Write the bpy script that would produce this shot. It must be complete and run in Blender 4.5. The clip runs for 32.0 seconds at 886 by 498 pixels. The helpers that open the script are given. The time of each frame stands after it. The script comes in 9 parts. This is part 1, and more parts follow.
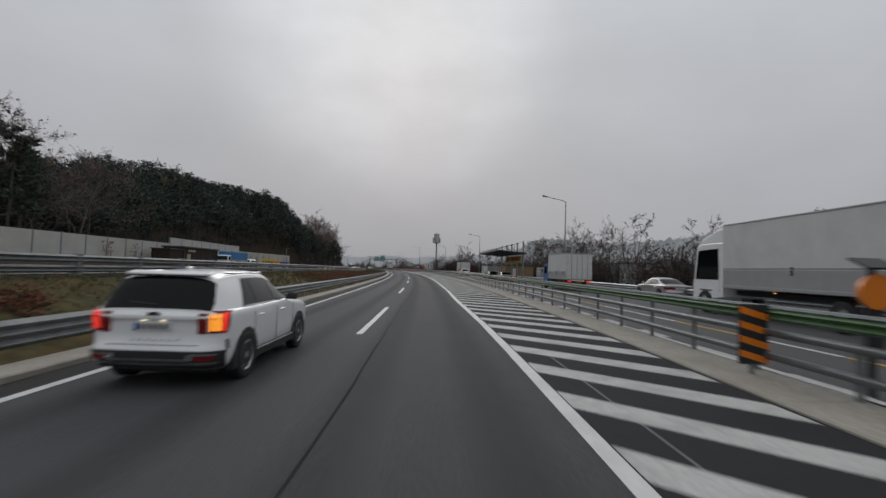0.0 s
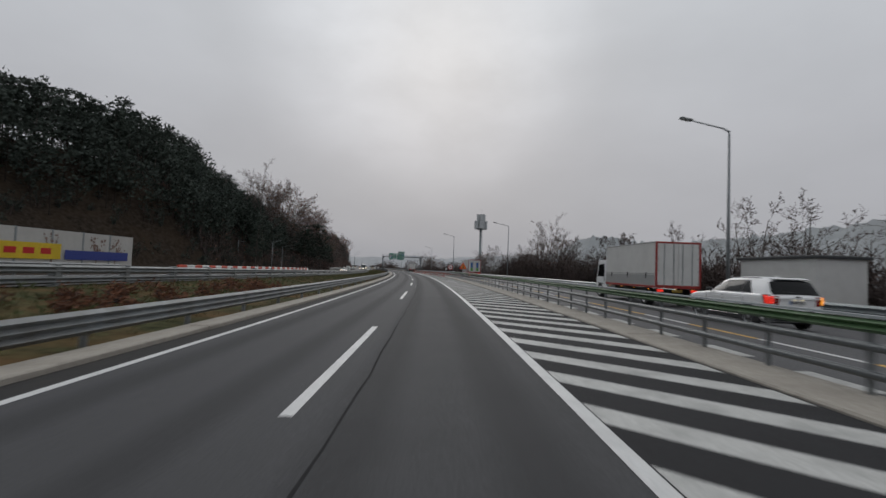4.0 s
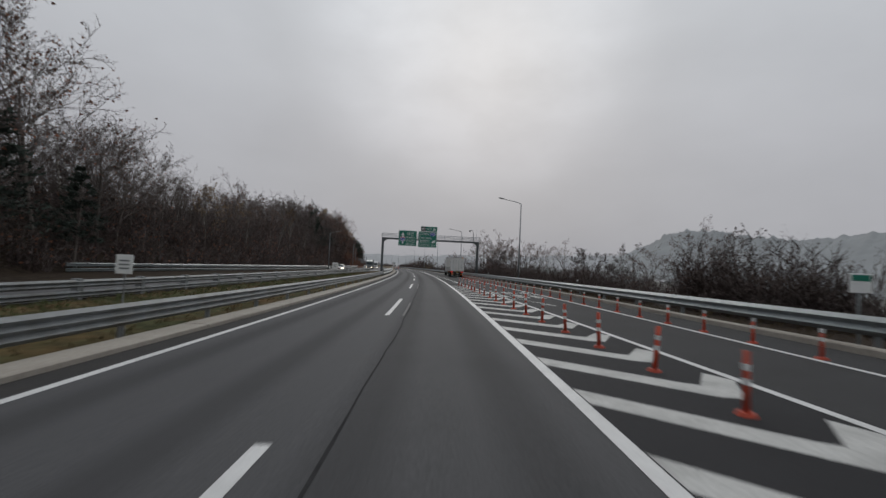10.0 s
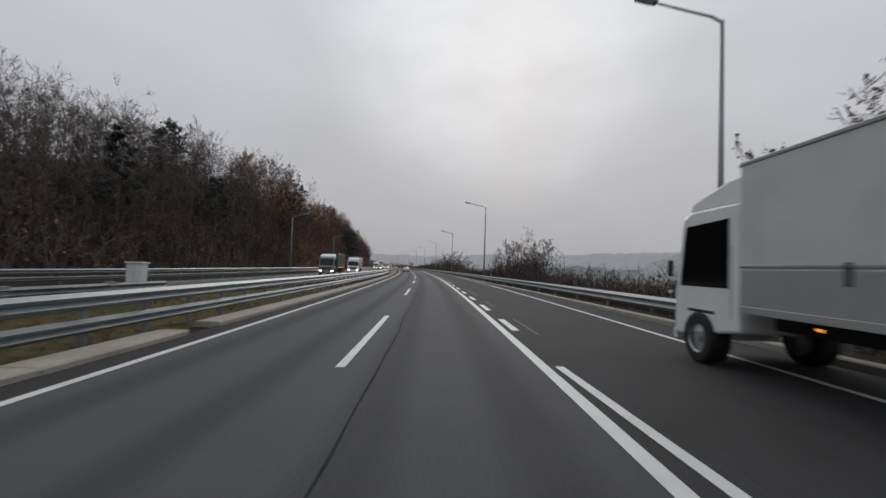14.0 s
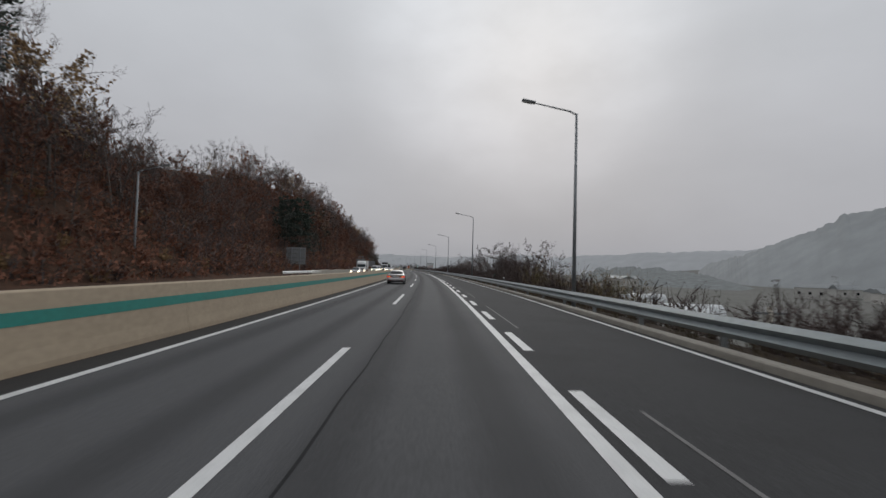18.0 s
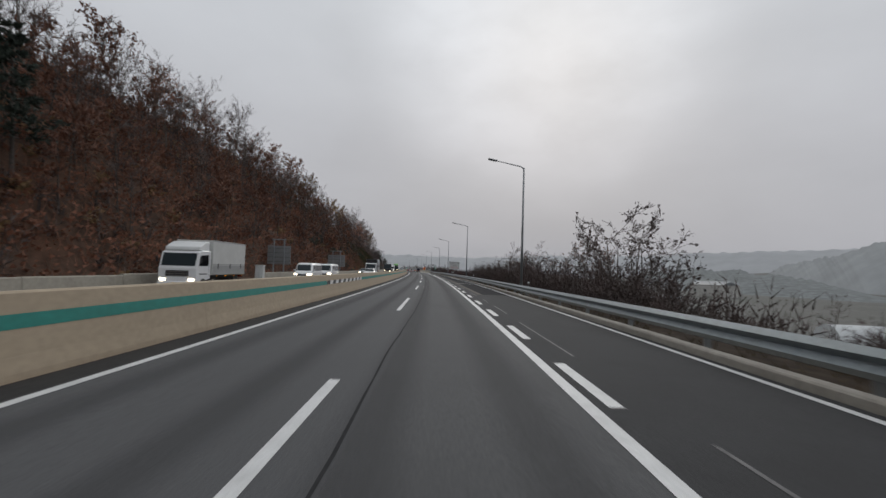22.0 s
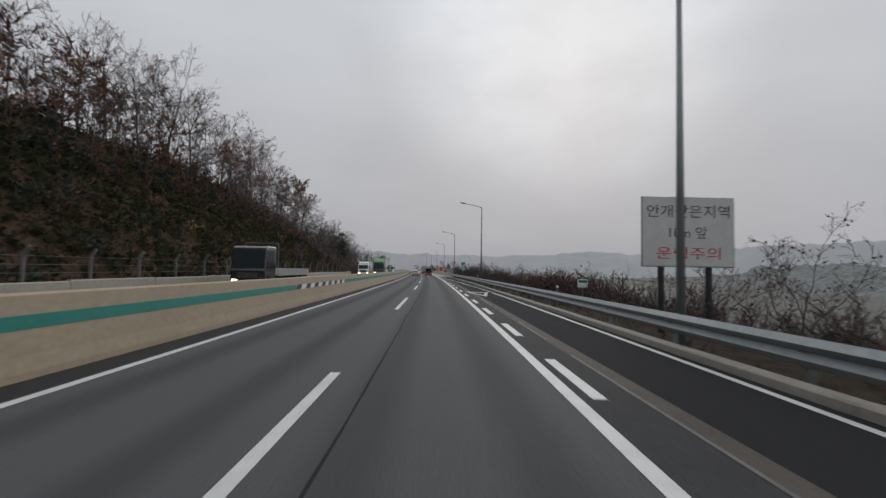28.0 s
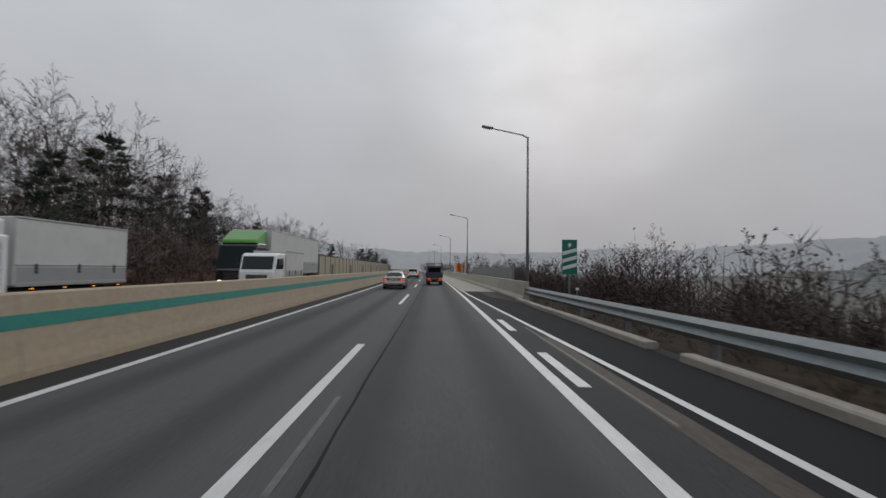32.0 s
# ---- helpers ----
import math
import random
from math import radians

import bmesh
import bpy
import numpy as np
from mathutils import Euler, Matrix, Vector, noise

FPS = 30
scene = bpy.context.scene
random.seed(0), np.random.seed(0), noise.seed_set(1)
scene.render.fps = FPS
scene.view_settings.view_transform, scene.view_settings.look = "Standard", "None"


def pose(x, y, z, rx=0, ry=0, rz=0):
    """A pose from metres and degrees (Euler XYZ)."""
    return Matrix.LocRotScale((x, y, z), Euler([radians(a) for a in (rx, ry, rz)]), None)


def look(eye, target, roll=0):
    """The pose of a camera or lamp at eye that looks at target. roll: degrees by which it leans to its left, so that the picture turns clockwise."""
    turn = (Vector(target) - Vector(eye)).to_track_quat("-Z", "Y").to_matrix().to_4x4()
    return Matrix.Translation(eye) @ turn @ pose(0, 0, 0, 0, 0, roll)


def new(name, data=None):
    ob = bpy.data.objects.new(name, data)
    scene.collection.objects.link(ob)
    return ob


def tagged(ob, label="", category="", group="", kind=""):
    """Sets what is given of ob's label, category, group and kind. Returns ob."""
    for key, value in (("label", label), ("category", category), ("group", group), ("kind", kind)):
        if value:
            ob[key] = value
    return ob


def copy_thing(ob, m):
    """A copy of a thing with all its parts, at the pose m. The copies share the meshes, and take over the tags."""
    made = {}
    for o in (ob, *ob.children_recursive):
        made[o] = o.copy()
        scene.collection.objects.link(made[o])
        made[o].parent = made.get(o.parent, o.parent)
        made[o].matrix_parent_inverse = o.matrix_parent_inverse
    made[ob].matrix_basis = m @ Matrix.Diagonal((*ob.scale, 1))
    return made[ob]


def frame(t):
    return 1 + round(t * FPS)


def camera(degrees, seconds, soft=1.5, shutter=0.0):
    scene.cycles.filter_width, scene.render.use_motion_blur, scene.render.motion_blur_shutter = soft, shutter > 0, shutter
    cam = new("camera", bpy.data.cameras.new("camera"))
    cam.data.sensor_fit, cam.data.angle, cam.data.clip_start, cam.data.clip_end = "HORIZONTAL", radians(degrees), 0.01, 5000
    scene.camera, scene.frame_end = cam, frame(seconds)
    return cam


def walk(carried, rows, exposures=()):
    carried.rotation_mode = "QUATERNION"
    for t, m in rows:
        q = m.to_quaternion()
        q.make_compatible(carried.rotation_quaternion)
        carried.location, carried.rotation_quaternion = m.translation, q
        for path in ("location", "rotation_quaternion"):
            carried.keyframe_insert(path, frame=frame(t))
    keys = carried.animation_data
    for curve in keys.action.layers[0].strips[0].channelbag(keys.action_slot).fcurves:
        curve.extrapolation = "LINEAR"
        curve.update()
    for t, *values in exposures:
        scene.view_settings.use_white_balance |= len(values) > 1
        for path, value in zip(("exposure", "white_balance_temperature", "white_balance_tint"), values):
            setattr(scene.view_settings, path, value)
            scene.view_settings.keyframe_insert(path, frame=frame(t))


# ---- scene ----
# the walk: one drive along the carriageway
cam = camera(88.12, 32.0, soft=1.5, shutter=0.2)
PATH = [
    (0, pose(1.933, 0.000, 1.793, 92.47, -1.80, -1.13)),
    (0.5, pose(1.860, 11.465, 1.791, 92.52, -1.82, -0.73)),
    (1, pose(1.672, 22.809, 1.788, 92.52, -1.84, -0.22)),
    (1.5, pose(1.381, 34.019, 1.785, 92.54, -1.89, 0.42)),
    (2, pose(1.017, 45.115, 1.783, 92.53, -1.96, 1.00)),
    (2.5, pose(0.568, 56.173, 1.782, 92.50, -2.03, 1.59)),
    (3, pose(0.041, 67.254, 1.782, 92.49, -2.08, 2.10)),
    (3.5, pose(-0.558, 78.374, 1.783, 92.53, -2.10, 2.52)),
    (4, pose(-1.236, 89.510, 1.785, 92.51, -2.10, 2.95)),
    (4.5, pose(-1.995, 100.624, 1.787, 92.47, -2.09, 3.37)),
    (5, pose(-2.832, 111.674, 1.791, 92.44, -2.08, 3.77)),
    (5.5, pose(-3.744, 122.626, 1.794, 92.45, -2.08, 4.17)),
    (6, pose(-4.728, 133.469, 1.797, 92.49, -2.11, 4.58)),
    (6.5, pose(-5.785, 144.225, 1.800, 92.45, -2.21, 5.02)),
    (7, pose(-6.935, 154.941, 1.802, 92.40, -2.33, 5.43)),
    (7.5, pose(-8.240, 165.659, 1.802, 92.34, -2.36, 5.90)),
    (8, pose(-9.689, 176.417, 1.802, 92.33, -2.40, 6.49)),
    (8.5, pose(-11.260, 187.221, 1.801, 92.30, -2.45, 7.14)),
    (9, pose(-12.923, 198.046, 1.800, 92.32, -2.51, 7.73)),
    (9.5, pose(-14.671, 208.883, 1.797, 92.34, -2.60, 8.21)),
    (10, pose(-16.493, 219.756, 1.795, 92.30, -2.65, 8.64)),
    (10.5, pose(-18.418, 230.670, 1.792, 92.19, -2.67, 9.08)),
    (11, pose(-20.436, 241.611, 1.790, 92.19, -2.66, 9.54)),
    (11.5, pose(-22.537, 252.563, 1.786, 92.24, -2.60, 9.98)),
    (12, pose(-24.707, 263.528, 1.784, 92.33, -2.51, 10.41)),
    (12.5, pose(-26.934, 274.513, 1.781, 92.36, -2.34, 10.79)),
    (13, pose(-29.215, 285.501, 1.780, 92.26, -2.19, 11.18)),
    (13.5, pose(-31.520, 296.465, 1.779, 92.27, -2.09, 11.59)),
    (14, pose(-33.853, 307.382, 1.779, 92.29, -1.97, 11.92)),
    (14.5, pose(-36.232, 318.238, 1.780, 92.29, -1.85, 12.19)),
    (15, pose(-38.678, 329.022, 1.780, 92.29, -1.75, 12.46)),
    (15.5, pose(-41.211, 339.727, 1.780, 92.34, -1.69, 12.79)),
    (16, pose(-43.855, 350.339, 1.780, 92.53, -1.75, 13.32)),
    (16.5, pose(-46.579, 360.862, 1.778, 92.56, -1.73, 13.79)),
    (17, pose(-49.371, 371.296, 1.775, 92.51, -1.69, 14.20)),
    (17.5, pose(-52.225, 381.642, 1.773, 92.45, -1.65, 14.57)),
    (18, pose(-55.136, 391.905, 1.771, 92.43, -1.61, 14.94)),
    (18.5, pose(-58.098, 402.092, 1.769, 92.42, -1.58, 15.27)),
    (19, pose(-61.115, 412.216, 1.767, 92.40, -1.58, 15.62)),
    (19.5, pose(-64.184, 422.301, 1.765, 92.39, -1.62, 15.93)),
    (20, pose(-67.263, 432.371, 1.765, 92.41, -1.71, 16.21)),
    (20.5, pose(-70.366, 442.409, 1.764, 92.35, -1.74, 16.45)),
    (21, pose(-73.511, 452.384, 1.764, 92.30, -1.72, 16.73)),
    (21.5, pose(-76.703, 462.271, 1.763, 92.42, -1.74, 17.10)),
    (22, pose(-79.930, 472.063, 1.763, 92.58, -1.77, 17.52)),
    (22.5, pose(-83.182, 481.760, 1.763, 92.60, -1.81, 17.88)),
    (23, pose(-86.448, 491.366, 1.762, 92.59, -1.85, 18.14)),
    (23.5, pose(-89.704, 500.899, 1.761, 92.60, -1.88, 18.28)),
    (24, pose(-92.953, 510.377, 1.759, 92.56, -1.88, 18.41)),
    (24.5, pose(-96.209, 519.803, 1.758, 92.48, -1.85, 18.56)),
    (25, pose(-99.467, 529.179, 1.756, 92.38, -1.78, 18.70)),
    (25.5, pose(-102.734, 538.508, 1.755, 92.37, -1.64, 18.83)),
    (26, pose(-106.035, 547.800, 1.755, 92.41, -1.49, 19.00)),
    (26.5, pose(-109.375, 557.066, 1.754, 92.46, -1.35, 19.19)),
    (27, pose(-112.758, 566.310, 1.754, 92.53, -1.21, 19.41)),
    (27.5, pose(-116.184, 575.529, 1.753, 92.58, -1.08, 19.64)),
    (28, pose(-119.656, 584.714, 1.753, 92.58, -0.96, 19.92)),
    (28.5, pose(-123.158, 593.873, 1.751, 92.52, -0.90, 20.15)),
    (29, pose(-126.692, 603.020, 1.750, 92.46, -0.89, 20.37)),
    (29.5, pose(-130.256, 612.155, 1.749, 92.47, -0.89, 20.62)),
    (30, pose(-133.839, 621.267, 1.747, 92.50, -0.90, 20.84)),
    (30.5, pose(-137.417, 630.345, 1.746, 92.50, -0.87, 21.01)),
    (31, pose(-140.981, 639.378, 1.745, 92.50, -0.81, 21.11)),
    (31.5, pose(-144.533, 648.358, 1.744, 92.47, -0.73, 21.14)),
    (32, pose(-148.078, 657.282, 1.742, 92.46, -0.63, 21.13)),
]
walk(cam, PATH, [(0, -0.06), (4, -0.04), (7, 0.0), (9, -0.03), (11.5, -0.06), (12.3, -0.02), (13, 0.13), (15.5, 0.06), (17, 0.02), (20, -0.02), (22, 0.08), (25, 0.09), (29, 0.07), (30, 0.03), (32, 0.0)])

# ---- the road's plan: heading (degrees, left positive) and cross fall along its length s ----
KNOT = np.array([-150, -50, 0, 40, 80, 120, 160, 200, 240, 280, 320, 360, 400, 440, 480, 520, 560, 600, 640, 680, 720, 800, 978, 1400], float)
HEAD = np.radians([-6.35, -2.12, 0.0, 1.7, 3.4, 5.12, 6.86, 8.58, 10.23, 11.77, 13.21, 14.57, 15.84, 17.02, 18.11, 19.07, 19.92, 20.7, 21.42, 22.08, 22.72, 24.0, 26.85, 26.85])
FALL = np.array([0.0199, 0.0199, 0.0199, 0.0163, 0.0165, 0.0209, 0.0234, 0.0253, 0.0234, 0.0185, 0.0144, 0.0118, 0.008, 0.0057, 0.0054, 0.0031, -0.0001, -0.0013, -0.0048, -0.0076, -0.0076, -0.0076, -0.0076, -0.0076])

SGRID = np.arange(-150, 1400, 0.5)
_th = np.interp(SGRID, KNOT, HEAD)
_gx = np.concatenate(([0], np.cumsum(-np.sin(_th[1:]) * 0.5)))
_gy = np.concatenate(([0], np.cumsum(np.cos(_th[1:]) * 0.5)))
_i0 = int(np.argmin(abs(SGRID)))
_gx -= _gx[_i0]
_gy -= _gy[_i0]


def heading(s):
    return float(np.interp(s, KNOT, HEAD))


def level(s, u):
    """Height of the road's plane at (s, u)."""
    return float(np.interp(s, KNOT, FALL)) * max(-12.0, min(12.0, u))


def P(s, u, z=0.0):
    """World place of a point s along the road, u to its right and z above its plane."""
    h = heading(s)
    x, y = float(np.interp(s, SGRID, _gx)), float(np.interp(s, SGRID, _gy))
    return Vector((x + u * math.cos(h), y + u * math.sin(h), z + level(s, u)))


def at(s, u, z=0.0, turn=0.0, lean=0.0):
    """Pose with its y axis along the road at (s, u)."""
    return Matrix.Translation(P(s, u, z)) @ pose(0, 0, 0, 0, lean, math.degrees(heading(s)) + turn)


# ---- sky and light: an overcast morning with thin fog ----
world = bpy.data.worlds.new("overcast_sky")
scene.world = world
world.use_nodes = True
wn, wl = world.node_tree.nodes, world.node_tree.links
wn.clear()
w_out = wn.new("ShaderNodeOutputWorld")
w_bg = wn.new("ShaderNodeBackground")
w_sky = wn.new("ShaderNodeTexSky")
w_sky.sky_type = "NISHITA"
w_sky.sun_disc = False
w_sky.sun_elevation = radians(27)
w_sky.sun_rotation = radians(-4)
w_sky.air_density = 2.0
w_sky.dust_density = 6.0
w_co = wn.new("ShaderNodeTexCoord")
w_sep = wn.new("ShaderNodeSeparateXYZ")
wl.new(w_co.outputs["Generated"], w_sep.inputs[0])
w_ramp = wn.new("ShaderNodeValToRGB")
wl.new(w_sep.outputs["Z"], w_ramp.inputs[0])
e = w_ramp.color_ramp.elements
e[0].position, e[0].color = 0.0, (0.345, 0.350, 0.374, 1)
e[1].position, e[1].color = 1.0, (0.580, 0.605, 0.638, 1)
for pos, col in ((0.06, (0.380, 0.385, 0.413, 1)), (0.25, (0.455, 0.464, 0.496, 1)), (0.5, (0.540, 0.562, 0.597, 1))):
    el = e.new(pos)
    el.color = col
# the thin place in the cloud before the sun
w_dot = wn.new("ShaderNodeVectorMath")
w_dot.operation = "DOT_PRODUCT"
_sd = Vector((-0.09, math.cos(radians(28)), math.sin(radians(28)))).normalized()
w_dot.inputs[1].default_value = _sd
w_nrm = wn.new("ShaderNodeVectorMath")
w_nrm.operation = "NORMALIZE"
wl.new(w_co.outputs["Generated"], w_nrm.inputs[0])
wl.new(w_nrm.outputs[0], w_dot.inputs[0])
w_glow = wn.new("ShaderNodeMapRange")
w_glow.interpolation_type = "SMOOTHERSTEP"
w_glow.inputs["From Min"].default_value = 0.915
w_glow.inputs["From Max"].default_value = 1.0
wl.new(w_dot.outputs["Value"], w_glow.inputs["Value"])
w_map = wn.new("ShaderNodeMapping")
w_map.inputs["Scale"].default_value = (2.2, 2.2, 4.0)
wl.new(w_co.outputs["Generated"], w_map.inputs[0])
w_noise = wn.new("ShaderNodeTexNoise")
w_noise.inputs["Scale"].default_value = 1.6
w_noise.inputs["Detail"].default_value = 6.0
w_noise.inputs["Roughness"].default_value = 0.5
wl.new(w_map.outputs[0], w_noise.inputs["Vector"])
w_cl = wn.new("ShaderNodeMapRange")
w_cl.inputs["From Min"].default_value = 0.3
w_cl.inputs["From Max"].default_value = 0.7
w_cl.inputs["To Min"].default_value = 0.95
w_cl.inputs["To Max"].default_value = 1.05
wl.new(w_noise.outputs["Fac"], w_cl.inputs["Value"])
w_gn = wn.new("ShaderNodeMapRange")
w_gn.inputs["From Min"].default_value = 0.35
w_gn.inputs["From Max"].default_value = 0.65
w_gn.inputs["To Min"].default_value = 0.7
w_gn.inputs["To Max"].default_value = 1.3
w_n2 = wn.new("ShaderNodeTexNoise")
w_n2.inputs["Scale"].default_value = 2.6
w_n2.inputs["Detail"].default_value = 7.0
wl.new(w_map.outputs[0], w_n2.inputs["Vector"])
wl.new(w_n2.outputs["Fac"], w_gn.inputs["Value"])
w_gl = wn.new("ShaderNodeMath")
w_gl.operation = "MULTIPLY"
wl.new(w_glow.outputs[0], w_gl.inputs[0])
wl.new(w_gn.outputs[0], w_gl.inputs[1])
w_gm = wn.new("ShaderNodeMath")
w_gm.operation = "MULTIPLY_ADD"
wl.new(w_gl.outputs[0], w_gm.inputs[0])
w_gm.inputs[1].default_value = 0.225
wl.new(w_cl.outputs[0], w_gm.inputs[2])
w_mul = wn.new("ShaderNodeVectorMath")
w_mul.operation = "SCALE"
wl.new(w_ramp.outputs[0], w_mul.inputs[0])
wl.new(w_gm.outputs[0], w_mul.inputs["Scale"])
w_mix = wn.new("ShaderNodeMix")
w_mix.data_type = "RGBA"
w_mix.inputs["Factor"].default_value = 0.0015
wl.new(w_mul.outputs[0], w_mix.inputs["A"])
wl.new(w_sky.outputs[0], w_mix.inputs["B"])
wl.new(w_mix.outputs["Result"], w_bg.inputs["Color"])
w_bg.inputs["Strength"].default_value = 1.0
wl.new(w_bg.outputs[0], w_out.inputs["Surface"])

sun_data = bpy.data.lights.new("sun", "SUN")
sun_data.energy = 0.5
sun_data.angle = radians(30)
sun_data.color = (1.0, 0.97, 0.93)
sun = new("sun", sun_data)
sun.matrix_world = look(_sd * 100, (0, 0, 0))

# ---- materials ----
def material(name, base, rough=0.7, metal=0.0, grain=0.0, scale=8.0, stain=0.0, stain_scale=0.5, stain_col=None,
             bump=0.0, bump_scale=60.0, vary=0.0, coat=0.0, stretch=None, spec=0.5):
    """A surface with fine grain, larger stains and relief, all in metres of the object or the world."""
    m = bpy.data.materials.new(name)
    m.use_nodes = True
    n, l = m.node_tree.nodes, m.node_tree.links
    b = n["Principled BSDF"]
    b.inputs["Roughness"].default_value = rough
    b.inputs["Metallic"].default_value = metal
    b.inputs["Coat Weight"].default_value = coat
    b.inputs["Specular IOR Level"].default_value = spec
    b.inputs["Base Color"].default_value = (*base, 1)
    m.diffuse_color = (*base, 1)
    geo = n.new("ShaderNodeNewGeometry")
    vec = geo.outputs["Position"]
    if stretch:
        mp = n.new("ShaderNodeMapping")
        mp.inputs["Scale"].default_value = stretch
        l.new(vec, mp.inputs[0])
        vec = mp.outputs[0]
    col = None
    if grain:
        t = n.new("ShaderNodeTexNoise")
        t.inputs["Scale"].default_value = scale
        t.inputs["Detail"].default_value = 5
        l.new(vec, t.inputs["Vector"])
        r = n.new("ShaderNodeMapRange")
        r.inputs["From Min"].default_value, r.inputs["From Max"].default_value = 0.3, 0.7
        r.inputs["To Min"].default_value, r.inputs["To Max"].default_value = 1 - grain, 1 + grain
        l.new(t.outputs["Fac"], r.inputs["Value"])
        v = n.new("ShaderNodeVectorMath")
        v.operation = "SCALE"
        v.inputs[0].default_value = base
        l.new(r.outputs[0], v.inputs["Scale"])
        col = v.outputs[0]
    if stain:
        t = n.new("ShaderNodeTexNoise")
        t.inputs["Scale"].default_value = stain_scale
        t.inputs["Detail"].default_value = 6
        t.inputs["Roughness"].default_value = 0.65
        l.new(vec, t.inputs["Vector"])
        r = n.new("ShaderNodeMapRange")
        r.inputs["From Min"].default_value, r.inputs["From Max"].default_value = 0.45, 0.72
        r.inputs["To Min"].default_value, r.inputs["To Max"].default_value = 0, stain
        l.new(t.outputs["Fac"], r.inputs["Value"])
        x = n.new("ShaderNodeMix")
        x.data_type = "RGBA"
        l.new(r.outputs[0], x.inputs["Factor"])
        if col:
            l.new(col, x.inputs["A"])
        else:
            x.inputs["A"].default_value = (*base, 1)
        sc = stain_col or tuple(c * 0.5 for c in base)
        x.inputs["B"].default_value = (*sc, 1)
        col = x.outputs["Result"]
    if vary:
        oi = n.new("ShaderNodeObjectInfo")
        r = n.new("ShaderNodeMapRange")
        r.inputs["To Min"].default_value, r.inputs["To Max"].default_value = 1 - vary, 1 + vary
        l.new(oi.outputs["Random"], r.inputs["Value"])
        v = n.new("ShaderNodeVectorMath")
        v.operation = "SCALE"
        if col:
            l.new(col, v.inputs[0])
        else:
            v.inputs[0].default_value = base
        l.new(r.outputs[0], v.inputs["Scale"])
        col = v.outputs[0]
    if col:
        l.new(col, b.inputs["Base Color"])
    if bump:
        t = n.new("ShaderNodeTexNoise")
        t.inputs["Scale"].default_value = bump_scale
        t.inputs["Detail"].default_value = 3
        l.new(vec, t.inputs["Vector"])
        bp = n.new("ShaderNodeBump")
        bp.inputs["Strength"].default_value = bump
        bp.inputs["Distance"].default_value = 0.01
        l.new(t.outputs["Fac"], bp.inputs["Height"])
        l.new(bp.outputs[0], b.inputs["Normal"])
    return m


def glowing(name, base, glow, strength):
    m = material(name, base, rough=0.25)
    b = m.node_tree.nodes["Principled BSDF"]
    b.inputs["Emission Color"].default_value = (*glow, 1)
    b.inputs["Emission Strength"].default_value = strength
    return m


def glassy(name, base, rough=0.06):
    m = material(name, base, rough=rough, spec=0.18)
    return m


ASPHALT = material("asphalt", (0.082, 0.082, 0.086), 0.8, grain=0.3, scale=38, stain=0.6, stain_scale=0.35, stain_col=(0.076, 0.076, 0.078), bump=0.35, bump_scale=90, spec=0.2)
ASPHALT_LANE = material("asphalt_slow_lane", (0.077, 0.077, 0.08), 0.8, grain=0.3, scale=38, stain=0.6, stain_scale=0.4, stain_col=(0.056, 0.056, 0.058), bump=0.35, bump_scale=90, spec=0.2)
# asphalt tones for stretches of the drive, darkest first and paler further on
ASPHALT_A = material("asphalt_first_section", (0.075, 0.075, 0.079), 0.8, grain=0.3, scale=38, stain=0.6, stain_scale=0.35, stain_col=(0.069, 0.069, 0.071), bump=0.35, bump_scale=90, spec=0.2)
ASPHALT_LANE_A = material("asphalt_slow_first", (0.07, 0.07, 0.073), 0.8, grain=0.3, scale=38, stain=0.6, stain_scale=0.4, stain_col=(0.053, 0.053, 0.055), bump=0.35, bump_scale=90, spec=0.2)
ASPHALT_B = material("asphalt_middle_section", (0.087, 0.087, 0.091), 0.8, grain=0.3, scale=38, stain=0.6, stain_scale=0.35, stain_col=(0.08, 0.08, 0.082), bump=0.35, bump_scale=90, spec=0.2)
ASPHALT_LANE_B = material("asphalt_slow_middle", (0.082, 0.082, 0.085), 0.8, grain=0.3, scale=38, stain=0.6, stain_scale=0.4, stain_col=(0.064, 0.064, 0.066), bump=0.35, bump_scale=90, spec=0.2)
ASPHALT_C = material("asphalt_far_section", (0.094, 0.094, 0.097), 0.8, grain=0.3, scale=38, stain=0.6, stain_scale=0.35, stain_col=(0.086, 0.086, 0.088), bump=0.35, bump_scale=90, spec=0.2)
ASPHALT_LANE_C = material("asphalt_slow_far", (0.09, 0.09, 0.092), 0.8, grain=0.3, scale=38, stain=0.6, stain_scale=0.4, stain_col=(0.074, 0.074, 0.075), bump=0.35, bump_scale=90, spec=0.2)
ASPHALT_SIDE = material("asphalt_shoulder", (0.052, 0.052, 0.053), 0.85, grain=0.35, scale=38, stain=0.6, stain_scale=0.5, stain_col=(0.038, 0.037, 0.037), bump=0.4, bump_scale=90, spec=0.15)
ASPHALT_NEW = material("asphalt_dark", (0.029, 0.029, 0.032), 0.9, grain=0.25, scale=45, stain=0.4, stain_scale=0.3, stain_col=(0.034, 0.034, 0.036), bump=0.35, bump_scale=90, spec=0.06)
ASPHALT_RAMP = material("asphalt_grey", (0.1, 0.1, 0.103), 0.7, grain=0.18, scale=45, stain=0.4, stain_scale=0.25, bump=0.35, bump_scale=90, spec=0.2)
ASPHALT_WORN = material("asphalt_seam", (0.075, 0.063, 0.053), 0.75, grain=0.4, scale=20, stain=0.6, stain_scale=1.0, stain_col=(0.12, 0.105, 0.09), bump=0.5, bump_scale=70, spec=0.2)
